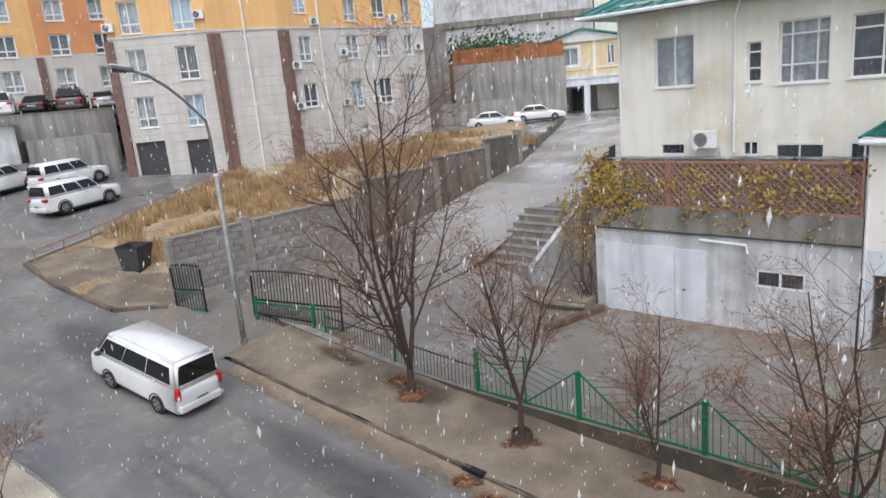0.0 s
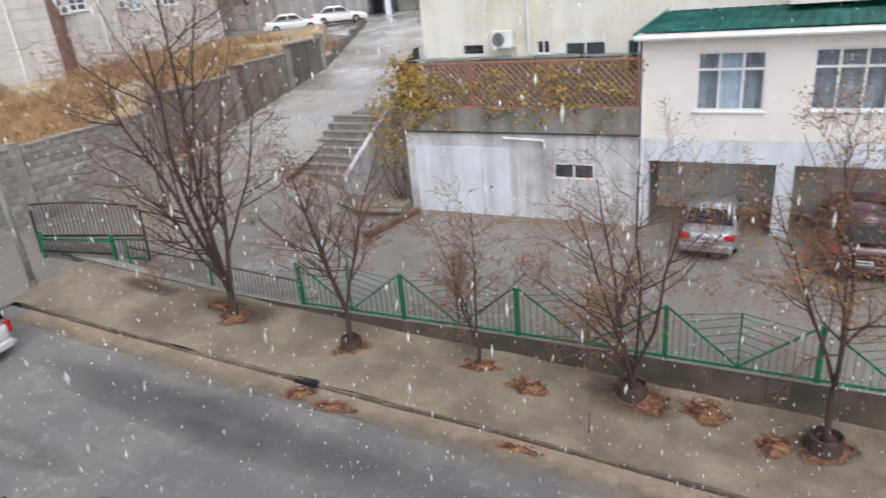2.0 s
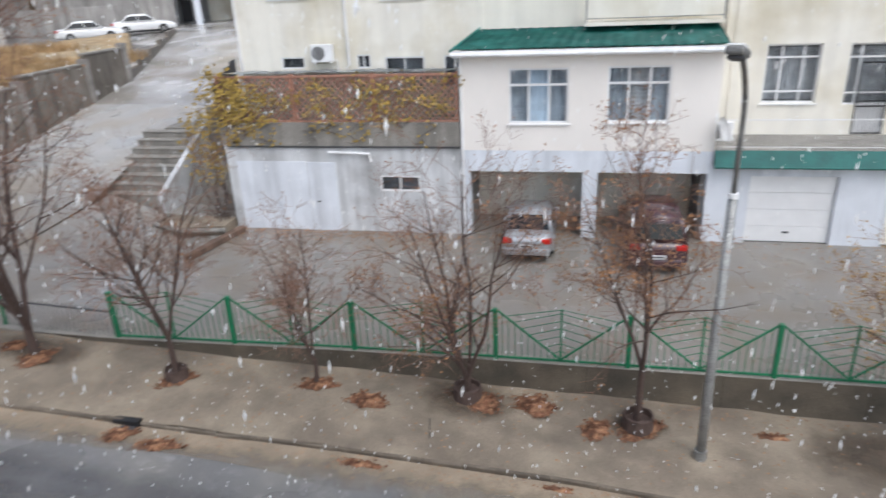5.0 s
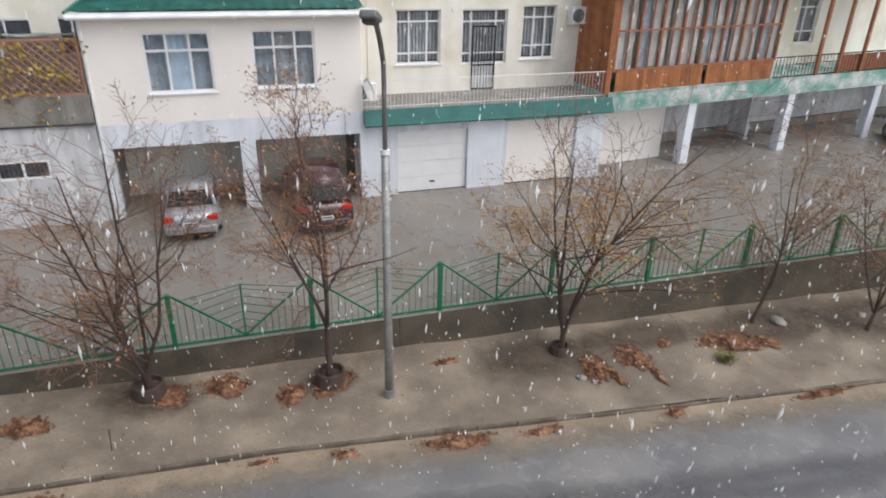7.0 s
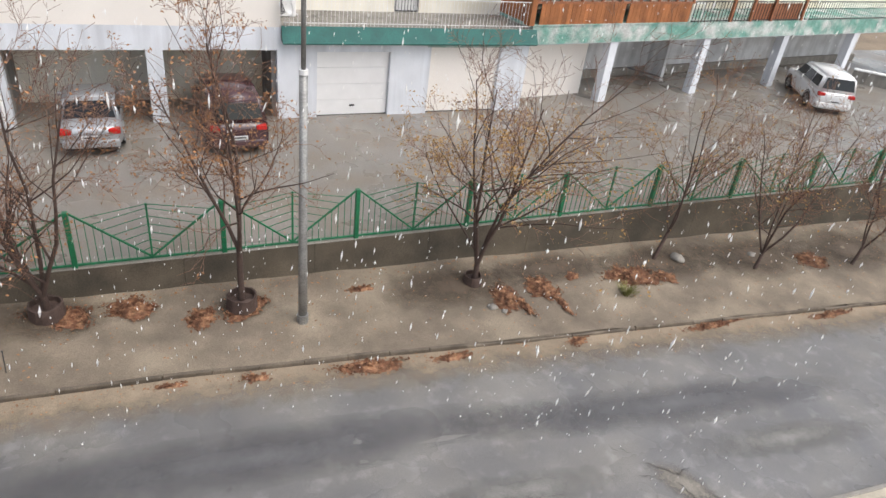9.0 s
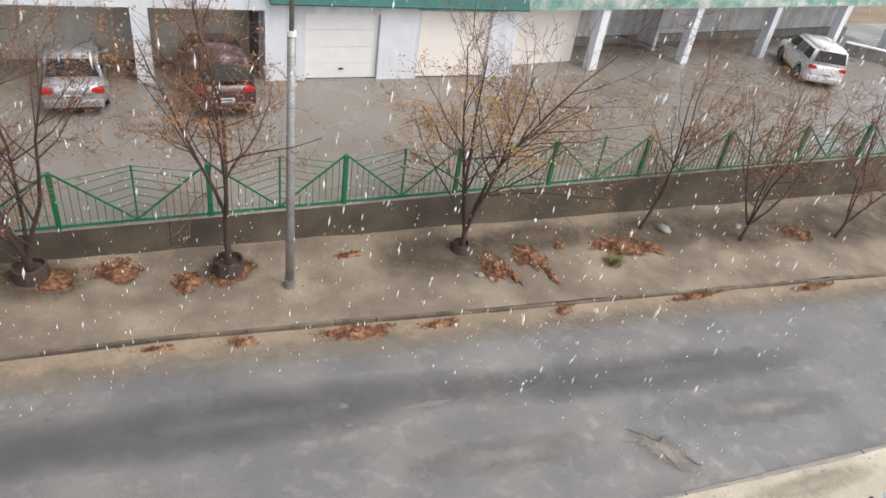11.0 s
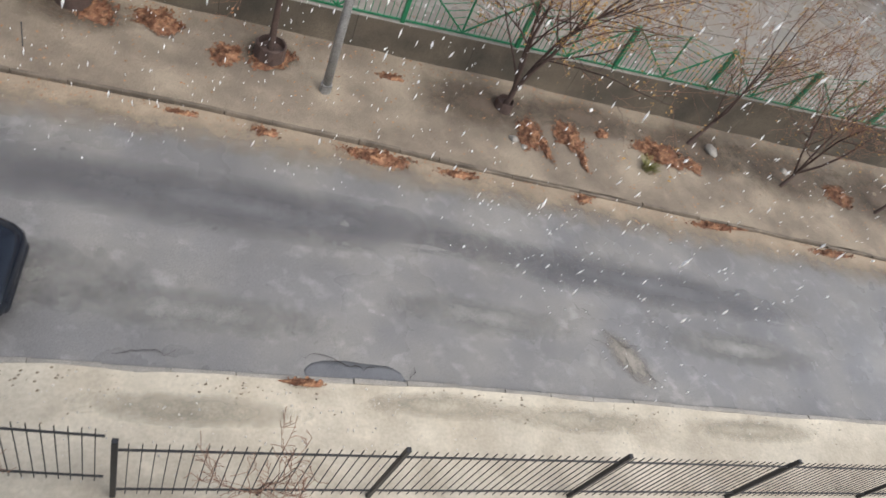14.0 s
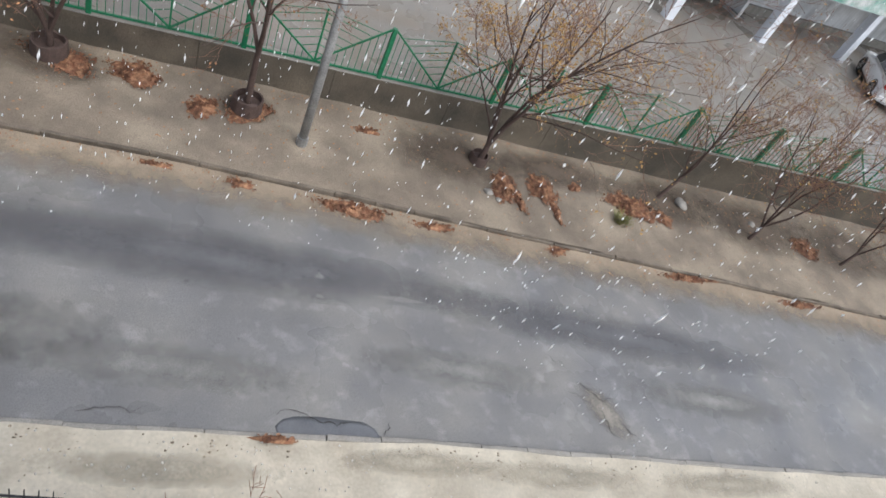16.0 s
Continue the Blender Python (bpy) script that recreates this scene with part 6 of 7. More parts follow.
    return t


def pave_z(x, y):
    return road_z(x) + 0.11 + 0.06 * (y - far_kerb(x)) - 0.02


for args in (
    ("tall bare street tree with many upright reddish branches", -14.75, 13.5, 10.2, 6.2, 9, 121, 250, LEAF_R, 0.1, 0, 0.85, 0.95),
    ("bare slim street tree growing from a round planter", -10.45, 13.5, 6.2, 4.6, 6, 22, 150, None, 0.22, 0.3, 0.8),
    ("small bare street tree with thin twigs", -6.68, 14.0, 4.5, 4.6, 6, 23, 20, None, 0.2, 0, 0.75),
    ("bare street tree with a few rust-coloured leaves", -2.64, 14.15, 6.2, 6.6, 8, 24, 1000, LEAF_R, 0.1, 0.36, 0.7),
    ("slender street tree with clusters of dry orange leaves", 1.55, 13.75, 6.8, 6.4, 6, 25, 1700, LEAF_R, 0.26, 0.36, 0.72, 0.9, (0, 0), 0.3),
    ("many-stemmed street tree with dry yellow-brown leaves", 7.8, 13.65, 7.0, 4.8, 7, 26, 3400, LEAF_T, 0.09, 0.26, 0.72, 0.95, (0.1, 0), 0.15, 0.75),
    ("bare leaning street tree with fine reddish twigs", 14.35, 13.75, 6.0, 4.4, 5, 27, 600, LEAF_T, 0.15, 0, 0.7, 0.8, (0.5, 0.2)),
    ("bare bushy street tree with fine twigs", 17.8, 12.7, 5.6, 4.8, 7, 28, 800, LEAF_T, 0.1, 0, 0.75, 0.85, (0.4, 0.2)),
    ("bare street tree with drooping twigs", 22.1, 12.3, 5.2, 4.4, 6, 29, 350, LEAF_T, 0.12, 0, 0.75, 0.85, (0.4, 0.1)),
    ("small bare street tree farther down the slope", 26.5, 12.0, 4.6, 3.2, 5, 30, 40, LEAF_R, 0.12, 0, 0.9, 0.9, (0.3, 0.1)),
):
    lab, x, y, *rest = args
    tree(lab, x, y, pave_z(x, y), *rest)
tree("dry bare shrub behind the iron fence", 1.35, 3.5, road_z(1.3) + 0.12, 2.3, 1.9, 4, 41, 0, None, 0.12, 0, 0.42, 0.8, category="shrub")
tree("dry bare shrub at the end of the fence", -2.5, 3.7, road_z(-2.5) + 0.12, 1.9, 2.2, 5, 42, 0, None, 0.08, 0, 0.42, 0.7, category="shrub")
tree("dry bare shrub on the verge by the kerb", -19.0, 3.0, road_z(-19) + 0.12, 2.4, 2.4, 7, 43, 0, None, 0.05, 0, 0.6, 0.6, category="shrub")
tree("small dry shrub beside the pavement wall", -17.6, 13.4, pave_z(-17.6, 13.4), 1.3, 1.0, 5, 44, 30, LEAF_R, 0.05, 0, 0.5, 0.7, category="shrub")


# ---- street lamps ----
def street_lamp(label, x, y, z, bend, arm, rise, lean):
    t = thing("street_lamp", label, "street lamp", Matrix.Translation((x, y, z)), "street lamps")
    joint = bend * 0.78
    part("pole", tubes(([(0, 0, -0.3), (0, 0, 2.2), (0, 0, joint)], [0.11, 0.1, 0.085], 12)), GALV, t, smooth=True)
    part("base_collar", tubes(([(0, 0, -0.2), (0, 0, 0.25)], 0.14, 12)), GALV, t)
    part("band", tubes(([(0, 0, joint - 0.05), (0, 0, joint + 0.05)], 0.1, 10)), GUTTER, t)
    pts = [(0, 0, joint - 0.1), (0, 0, bend - 0.5)] + [(lean * arm * k, -arm * k, bend + rise * (1 - (1 - k) ** 1.6)) for k in (0.02, 0.15, 0.3, 0.5, 0.75, 1.0)]
    part("arm", tubes((pts, 0.05, 8)), LAMP_STEEL, t, smooth=True)
    turn = math.degrees(math.atan(lean))
    head = part("lamp_head", soft_box(-0.15, 0.15, -0.62, 0.12, -0.06, 0.08, 0.05, 3), LAMP_STEEL, t, at=pose(lean * arm, -arm, bend + rise, -12, 0, turn))
    part("diffuser", soft_box(-0.12, 0.12, -0.55, -0.1, -0.12, -0.055, 0.03), GREY_TRIM, head)
    part("snow_cap", soft_box(-0.13, 0.13, -0.6, -0.1, 0.075, 0.11, 0.015), SNOW, head, "thin cap of wet snow")
    return t


street_lamp("grey steel street lamp with bent arm by the kerb", -22.05, 11.93, road_z(-22.05) + 0.1, 8.25, 2.2, 1.9, -0.15)
street_lamp("grey steel street lamp on the pavement", 2.86, 12.95, pave_z(2.86, 12.95), 8.0, 1.3, 1.0, -0.35)


# ---- dead leaves, patches and silt ----
def leaf_heap(x, y, z, rx, ry, seed, count, mound=0.07):
    rnd = random.Random(seed)
    verts, faces = [], []
    n = 14
    verts.append((0, 0, mound))
    for ring, k in ((0.45, 0.8), (0.8, 0.35), (1.0, -0.3)):
        for i in range(n):
            a = 2 * math.pi * i / n
            s = ring * (1 + 0.28 * math.sin(2 * a + seed) + 0.18 * math.sin(5 * a + 2 * seed))
            verts.append((rx * s * math.cos(a), ry * s * math.sin(a), mound * k))
    faces += [(0, 1 + i, 1 + (i + 1) % n) for i in range(n)]
    for r in range(2):
        o = 1 + r * n
        faces += [(o + i, o + n + i, o + n + (i + 1) % n, o + (i + 1) % n) for i in range(n)]
    for _ in range(count):
        a, q = rnd.uniform(0, 6.283), rnd.random() ** 0.6 * 1.15
        s = (1 + 0.28 * math.sin(2 * a + seed) + 0.18 * math.sin(5 * a + 2 * seed))
        c = Vector((rx * q * s * math.cos(a), ry * q * s * math.sin(a), mound * max(0.12, 1 - q * q) + 0.012))
        e = Vector((rnd.gauss(0, 1), rnd.gauss(0, 1), rnd.gauss(0, 0.4))).normalized()
        f = e.cross(Vector((rnd.gauss(0, 0.4), rnd.gauss(0, 0.4), 1))).normalized()
        l = rnd.uniform(0.03, 0.065)
        i = len(verts)
        for v in (c - e * l, c + f * l * 0.6 + Vector((0, 0, 0.012)), c + e * l, c - f * l * 0.6 + Vector((0, 0, 0.012))):
            verts.append(tuple(v))
        faces.append((i, i + 1, i + 2, i + 3))
    me = bpy.data.meshes.new("leaf_heap")
    me.from_pydata(verts, [], faces)
    me.materials.append(LITTER)
    ob = new("leaf_heap", me)
    ob.matrix_world = Matrix.Translation((x, y, z))
    tagged(ob, "heap of wet red-brown fallen leaves on the ground", "leaves", "leaf heaps", "stuff")


for k, (x, y, rx, ry) in enumerate((
        (-6.66, 14.0, 0.42, 0.3), (-5.16, 13.6, 0.42, 0.38), (-2.6, 14.15, 0.75, 0.5), (-1.0, 14.2, 0.65, 0.36), (0.55, 13.55, 0.45, 0.36), (1.6, 13.7, 0.5, 0.4), (8.45, 12.9, 0.3, 0.75),
        (9.75, 13.1, 0.35, 0.7), (12.9, 13.15, 0.85, 0.6), (14.1, 12.9, 0.4, 0.3), (-14.7, 13.4, 0.6, 0.4), (-10.45, 13.45, 0.45, 0.35), (11.0, 13.4, 0.22, 0.18), (4.6, 13.9, 0.3, 0.15),
        (8.85, 12.45, 0.13, 0.5), (10.0, 12.35, 0.13, 0.5), (20.5, 12.8, 0.7, 0.4), (-15.6, 13.7, 0.5, 0.25))):
    leaf_heap(x, y, pave_z(x, y) + 0.02, rx, ry, k + 1, int(420 * rx * ry / 0.2 * 0.6))
for k, (x, y, rx, ry) in enumerate(((-10.75, 11.3, 0.45, 0.28), (-9.7, 11.15, 0.55, 0.25), (-4.8, 11.5, 0.5, 0.15), (1.45, 11.4, 0.3, 0.16), (3.85, 11.2, 1.0, 0.24), (6.0, 11.05, 0.7, 0.12), (9.65, 10.9, 0.35, 0.16),
                                    (13.9, 10.65, 1.3, 0.16), (18.4, 10.25, 0.9, 0.16), (-0.3, 11.55, 0.35, 0.1), (2.1, near_kerb(2.1) - 0.16, 0.36, 0.07))):
    leaf_heap(x, y, road_z(x) + (0.13 if y < 5.6 else 0.012), rx, ry, k + 31, int(420 * rx * ry / 0.2 * 0.6), 0.04)


def flat_patch(name, label, mat, points, lift, seed, category="patch"):
    bm = slab(points, -0.02, 0.0)
    bmesh.ops.triangulate(bm, faces=bm.faces[:])
    bmesh.ops.subdivide_edges(bm, edges=bm.edges[:], cuts=3, use_grid_fill=True)
    for v in bm.verts:
        v.co.z += road_z(v.co.x) + lift + 0.015 * noise.noise((v.co.x * 0.9, v.co.y * 0.9, 0))
    solid(name, bm, mat, label, category, kind="structure", smooth=True)


flat_patch("asphalt_patch", "dark rectangular asphalt repair by the kerb", TAR, [(2.2, 5.46), (3.0, 5.43), (3.9, 5.42), (4.02, 5.5), (3.93, 5.66), (3.72, 5.78), (3.3, 5.81), (2.9, 5.86), (2.5, 5.85), (2.28, 5.79), (2.15, 5.66)], 0.004, 1)
def frayed(name, label, mat, x, y, rx, ry, turn=0.0, lift=0.014, ground=None):
    bm = bmesh.new()
    rings = [[bm.verts.new((x, y, 0))]]
    for k in range(1, 6):
        rings.append([bm.verts.new((x + k / 5 * (rx * math.cos(a) * math.cos(turn) - ry * math.sin(a) * math.sin(turn)), y + k / 5 * (rx * math.cos(a) * math.sin(turn) + ry * math.sin(a) * math.cos(turn)), 0)) for a in np.linspace(0, 2 * math.pi, 24, endpoint=False)])
    for i in range(24):
        bm.faces.new((rings[0][0], rings[1][i], rings[1][(i + 1) % 24]))
    for p, q in zip(rings[1:], rings[2:]):
        for i in range(24):
            bm.faces.new((p[i], q[i], q[(i + 1) % 24], p[(i + 1) % 24]))
    for v in bm.verts:
        v.co.z = ground(v.co.x, v.co.y) + lift if ground else road_z(v.co.x) + lift + 0.015 * noise.noise((v.co.x * 0.9, v.co.y * 0.9, 0))
    ob = solid(name, bm, mat, label, "patch", kind="structure", smooth=True)
    c, sn = math.cos(turn), math.sin(turn)
    set_rim(ob.data, lambda q: min(1.0, math.hypot(((q.x - x) * c + (q.y - y) * sn) / rx, ((q.y - y) * c - (q.x - x) * sn) / ry)))


masked(SILT, 2.0, 0.36)
masked(WORN, 7.0, 0.28)
DAMP = masked(material("dark_damp_asphalt", (0.146, 0.143, 0.147), 0.42, scale=1, fine=60, grain=0.15), 1.3, 0.55)
PALE = masked(material("pale_salted_asphalt", (0.235, 0.228, 0.214), 0.75, scale=2, fine=40, grain=0.2), 3.5, 0.45)
frayed("broken_asphalt", "broken pothole with sandy edges", WORN, 9.35, 6.2, 1.1, 0.55, -1.0)
for x, y, rx, ry, tn in ((1.0, 9.2, 7.0, 0.8, -0.05), (10.5, 8.3, 6.0, 0.7, -0.1), (-12, 9.5, 6.0, 0.9, 0.03), (-24, 8.2, 5, 1.2, 0.1)):
    frayed("damp_patch", "dark damp streak on the asphalt", DAMP, x, y, rx, ry, tn, 0.007)
for x, y, rx, ry, tn in ((-3.4, 7.2, 3.2, 0.9, 0.0), (0.4, 6.7, 2.6, 0.5, -0.05), (-8, 7.0, 3.0, 0.8, 0.1), (6.0, 7.0, 2.5, 0.5, -0.1), (13.0, 6.6, 3.0, 0.5, -0.1), (-16, 6.6, 3.0, 0.6, 0.1)):
    frayed("worn_patch", "pale scuffed wear on the asphalt", PALE, x, y, rx, ry, tn, 0.011)

CRACK = material("dark_wet_crack", (0.05, 0.046, 0.042), 0.8, scale=6, fine=40)


def crack(x, y, heading, length, seed, wide=0.022):
    """A ragged crack in the asphalt, tapering at both ends."""
    rnd = random.Random(seed)
    n = max(6, int(length / 0.09))
    left, right = [], []
    bm = bmesh.new()
    for i in range(n + 1):
        w = 0.6 * wide * (0.25 + math.sin(math.pi * i / n)) * rnd.uniform(0.4, 1.2) / 2
        z = road_z(x) + 0.024 + 0.015 * noise.noise((x * 0.9, y * 0.9, 0))
        left.append(bm.verts.new((x - w * math.sin(heading), y + w * math.cos(heading), z)))
        right.append(bm.verts.new((x + w * math.sin(heading), y - w * math.cos(heading), z)))
        a = heading + rnd.gauss(0, 0.55)
        x, y = x + math.cos(a) * length / n, y + math.sin(a) * length / n
    for i in range(n):
        bm.faces.new((right[i], right[i + 1], left[i + 1], left[i]))
    bmesh.ops.solidify(bm, geom=bm.faces[:], thickness=0.004)
    solid("asphalt_crack", bm, CRACK, "thin dark crack in the worn asphalt", "crack", "asphalt cracks", kind="structure")


for k, (x, y, hd, ln, w) in enumerate(((8.75, 6.95, -0.9, 1.0, 0.035), (9.2, 6.35, -1.2, 0.9, 0.03), (9.3, 6.5, 0.2, 0.5, 0.03), (9.6, 5.95, -0.4, 0.6, 0.03), (8.9, 6.55, 2.6, 0.45, 0.025), (8.3, 7.6, -0.8, 0.7, 0.018),
                                      (2.1, 5.9, 0.0, 1.9, 0.03), (1.2, 5.62, -0.06, 1.1, 0.025), (4.1, 5.5, 1.3, 0.35, 0.03), (-0.9, 5.72, 0.0, 1.2, 0.022), (6.5, 5.42, -0.06, 1.4, 0.022))):
    crack(x, y, hd, ln, 200 + k, w)

WET_SOIL = masked(material("dark_wet_soil", (0.115, 0.085, 0.06), 0.75, scale=1.5, fine=40, bump=0.4), 1.8, 0.4)


def soil_z(x, y):
    return road_z(x) + 0.11 + 0.06 * (y - far_kerb(x)) + 0.06 * noise.noise((x * 0.9, y * 0.9, 0))


for x, y, rx, ry in ((-14.8, 13.7, 1.8, 0.8), (-2.6, 14.0, 1.6, 0.9), (1.5, 13.9, 0.9, 0.7), (7.2, 13.6, 2.6, 1.2), (10.5, 13.9, 2.6, 0.9), (14.5, 13.6, 2.8, 1.2), (18.5, 13.3, 3.0, 1.5), (23, 13.1, 3.4, 1.6), (28, 13, 3.0, 1.5), (-18.5, 13.6, 1.6, 0.5)):
    frayed("damp_soil", "dark damp soil at the foot of the wall", WET_SOIL, x, y, rx, ry, 0, 0.012, soil_z)
xs = span(-21, 40, 0.5)
bm = bmesh.new()
g = []
for x in xs:
    w = 1.35 + 0.45 * noise.noise((x * 0.35, 1.5, 0)) - 0.45 * smooth_step((-2 - x) / 5) + 0.5 * smooth_step((x - 2) / 10)
    y1 = far_kerb(x) - 0.002
    g.append([bm.verts.new((x, y1 - w * k / 5, road_z(x) + 0.015 * noise.noise((x * 0.9, (y1 - w * k / 5) * 0.9, 0)) + (0.03, 0.024, 0.02, 0.018, 0.016, 0.015)[k])) for k in range(6)])
for p, q in zip(g, g[1:]):
    for k in range(5):
        bm.faces.new((p[k], p[k + 1], q[k + 1], q[k]))
strip = solid("silt_strip", bm, SILT, "sandy silt washed along the kerb", "silt", kind="structure", smooth=True)
set_rim(strip.data, lambda q: min(1.0, max(0.0, (far_kerb(q.x) - q.y) / 1.35)))


def scattered_leaves():
    rnd = random.Random(91)
    verts, faces = [], []

    def drop(x, y, z, l):
        a = rnd.uniform(0, 6.283)
        e, f = Vector((math.cos(a), math.sin(a), rnd.uniform(-0.2, 0.2))), Vector((-math.sin(a), math.cos(a), rnd.uniform(-0.2, 0.2)))
        c = Vector((x, y, z + 0.03))
        i = len(verts)
        for v in (c - e * l, c + f * l * 0.6 + Vector((0, 0, 0.01)), c + e * l, c - f * l * 0.6 + Vector((0, 0, 0.01))):
            verts.append(tuple(v))
        faces.append((i, i + 1, i + 2, i + 3))

    for _ in range(1500):
        x = rnd.uniform(-20, 30)
        y = far_kerb(x) + 0.25 + (fence_y(x) - far_kerb(x) - 0.4) * (1 - rnd.random() ** 2)
        drop(x, y, pave_z(x, y) + 0.03, rnd.uniform(0.015, 0.045))
    for _ in range(700):
        x = rnd.uniform(-21, 36)
        drop(x, far_kerb(x) - abs(rnd.gauss(0, 0.3)) - 0.03, road_z(x) + 0.02, rnd.uniform(0.015, 0.04))
    for _ in range(900):
        x = rnd.uniform(-14, -3.5) if rnd.random() < 0.7 else rnd.uniform(-18, 14)
        drop(x, 24 - abs(rnd.gauss(0, 0.7)) - 0.1, max(0.0, yard_z(x, 23)), rnd.uniform(0.03, 0.07))
    for _ in range(500):
        x = rnd.uniform(-18, 22)
        drop(x, rnd.uniform(15.3, 23.5), yard_z(x, 20) + 0.01, rnd.uniform(0.02, 0.05))
    me = bpy.data.meshes.new("scattered_leaves")
    me.from_pydata(verts, [], faces)
    me.materials.append(LEAF_R)
    tagged(new("scattered_leaves", me), "scattered wet brown leaves on pavement and yard", "leaves", kind="stuff")


def pebbles():
    rnd = random.Random(92)
    verts, faces = [], []
    for _ in range(800):
        x = rnd.uniform(-12, 20)
        y = near_kerb(x) - 0.2 - abs(rnd.gauss(0, 0.9))
        z = road_z(x) + 0.1 + 0.12 * smooth_step((near_kerb(x) - 1.0 - y) / 1.5)
        s = rnd.uniform(0.008, 0.024)
        i = len(verts)
        for d in ((1, 0, 0), (0, 1, 0), (-1, 0.2, 0), (0.1, -1, 0), (0, 0, 0.8)):
            verts.append((x + d[0] * s * rnd.uniform(0.7, 1.3), y + d[1] * s * rnd.uniform(0.7, 1.3), z + 0.02 + d[2] * s))
        faces += [(i, i + 1, i + 4), (i + 1, i + 2, i + 4), (i + 2, i + 3, i + 4), (i + 3, i, i + 4)]
    me = bpy.data.meshes.new("pebbles")
    me.from_pydata(verts, [], faces)
    me.materials.append(PEBBLE)
    tagged(new("pebbles", me), "pebbles and clods on the sandy verge", "pebbles", kind="stuff")


scattered_leaves()
pebbles()


def verge_z(x, y):
    return road_z(x) + 0.1 + 0.12 * smooth_step((near_kerb(x) - 1.0 - y) / 1.5) + 0.09 * noise.noise((x * 0.9, y * 0.9, 0))


VERGE_DIRT = masked(material("grey_brown_verge_dirt", (0.41, 0.365, 0.285), 0.92, scale=2, fine=20, bump=0.4, grain=0.2), 3.6, 0.5)
for x, y, rx, ry in ((-3.6, 5.05, 1.5, 0.3), (0.4, 4.85, 1.9, 0.3), (4.6, 4.95, 1.6, 0.28), (7.6, 4.7, 2.0, 0.3), (12.0, 4.5, 2.2, 0.3)):
    frayed("dirt_patch", "grey-brown dirt trodden into the sandy verge", VERGE_DIRT, x, y, rx, ry, -0.05, 0.03, verge_z)


def clods():
    rnd = random.Random(131)
    verts, faces = [], []
    for _ in range(420):
        x = rnd.uniform(-6, 15)
        y = near_kerb(x) - 0.16 - abs(rnd.gauss(0, 0.3)) if rnd.random() < 0.6 else rnd.uniform(2.8, 3.3)
        z, s, i = verge_z(x, y), rnd.uniform(0.012, 0.036), len(verts)
        for k in range(5):
            a = 1.2566 * k + rnd.uniform(-0.3, 0.3)
            verts.append((x + s * rnd.uniform(0.7, 1.4) * math.cos(a), y + s * rnd.uniform(0.5, 1.0) * math.sin(a), z - 0.01))
        verts.append((x + rnd.uniform(-0.3, 0.3) * s, y + rnd.uniform(-0.3, 0.3) * s, z + s * rnd.uniform(0.4, 0.8)))
        faces += [(i + k, i + (k + 1) % 5, i + 5) for k in range(5)]
    me = bpy.data.meshes.new("dirt_clods")
    me.from_pydata(verts, [], faces)
    me.materials.append(SAND)
    tagged(new("dirt_clods", me), "dark clods and rubble along the verge", "clods", kind="stuff")


clods()


# ---- vines on the garage ----
def vines():
    rnd = random.Random(17)
    verts, faces = [], []
    stems = ([], [])

    def leaf(c, s):
        e = Vector((rnd.gauss(0, 1), rnd.gauss(0, 0.5), rnd.gauss(-0.3, 1))).normalized()
        f = e.cross(Vector((0, -1, 0.3))).normalized()
        i = len(verts)
        for q in (c - e * s, c - e * s * 0.2 + f * s * 0.8, c + e * s, c - e * s * 0.2 - f * s * 0.8):
            verts.append((q.x, q.y + rnd.uniform(-0.02, 0.02), q.z))
        faces.append((i, i + 1, i + 2, i + 3))

    for k in range(80):
        x = rnd.choice([rnd.uniform(-14.1, -13), rnd.uniform(-14, -5)])
        z0 = rnd.uniform(4.4, 6.2)
        p = Vector((x, 23.92, z0))
        pts = [p]
        for _ in range(8):
            p = p + Vector((rnd.gauss(0, 0.22), 0, rnd.gauss(-0.08, 0.18)))
            p.z = min(6.45, max(3.6, p.z))
            p.y = 23.9 + rnd.uniform(-0.05, 0.03)
            pts.append(p.copy())
        add_tube(*stems, pts, [0.01] * len(pts), 3)
        for q in pts:
            if q.z > 4.3 or rnd.random() < 0.3:
                for _ in range(rnd.randint(1, 4)):
                    leaf(q + Vector((rnd.gauss(0, 0.16), -0.03, rnd.gauss(0, 0.12))), rnd.uniform(0.04, 0.085))
    for k in range(12):
        p = Vector((-14.3 + rnd.uniform(-0.5, 0.2), 23.8 + rnd.uniform(-0.3, 0.5), 0.2))
        pts = [p]
        for i in range(11):
            p = p + Vector((rnd.gauss(-0.03, 0.14), rnd.gauss(0, 0.1), rnd.uniform(0.3, 0.5)))
            pts.append(p.copy())
        add_tube(*stems, pts, [0.025 - 0.0018 * i for i in range(12)], 4)
        for q in pts[5:]:
            for _ in range(rnd.randint(1, 6)):
                leaf(q + Vector((rnd.gauss(0, 0.22), rnd.gauss(0, 0.22), rnd.gauss(0, 0.2))), rnd.uniform(0.05, 0.09))
    t = thing("climbing_vine", "yellowing climbing vine over the garage corner and lattice", "vine")
    for nm, d, mat in (("stem_tangle", stems, BARK), ("leaves", (verts, faces), LEAF_Y)):
        me = bpy.data.meshes.new(nm)
        me.from_pydata(d[0], [], d[1])
        me.materials.append(mat)
        part(nm, me, mat, t)


vines()


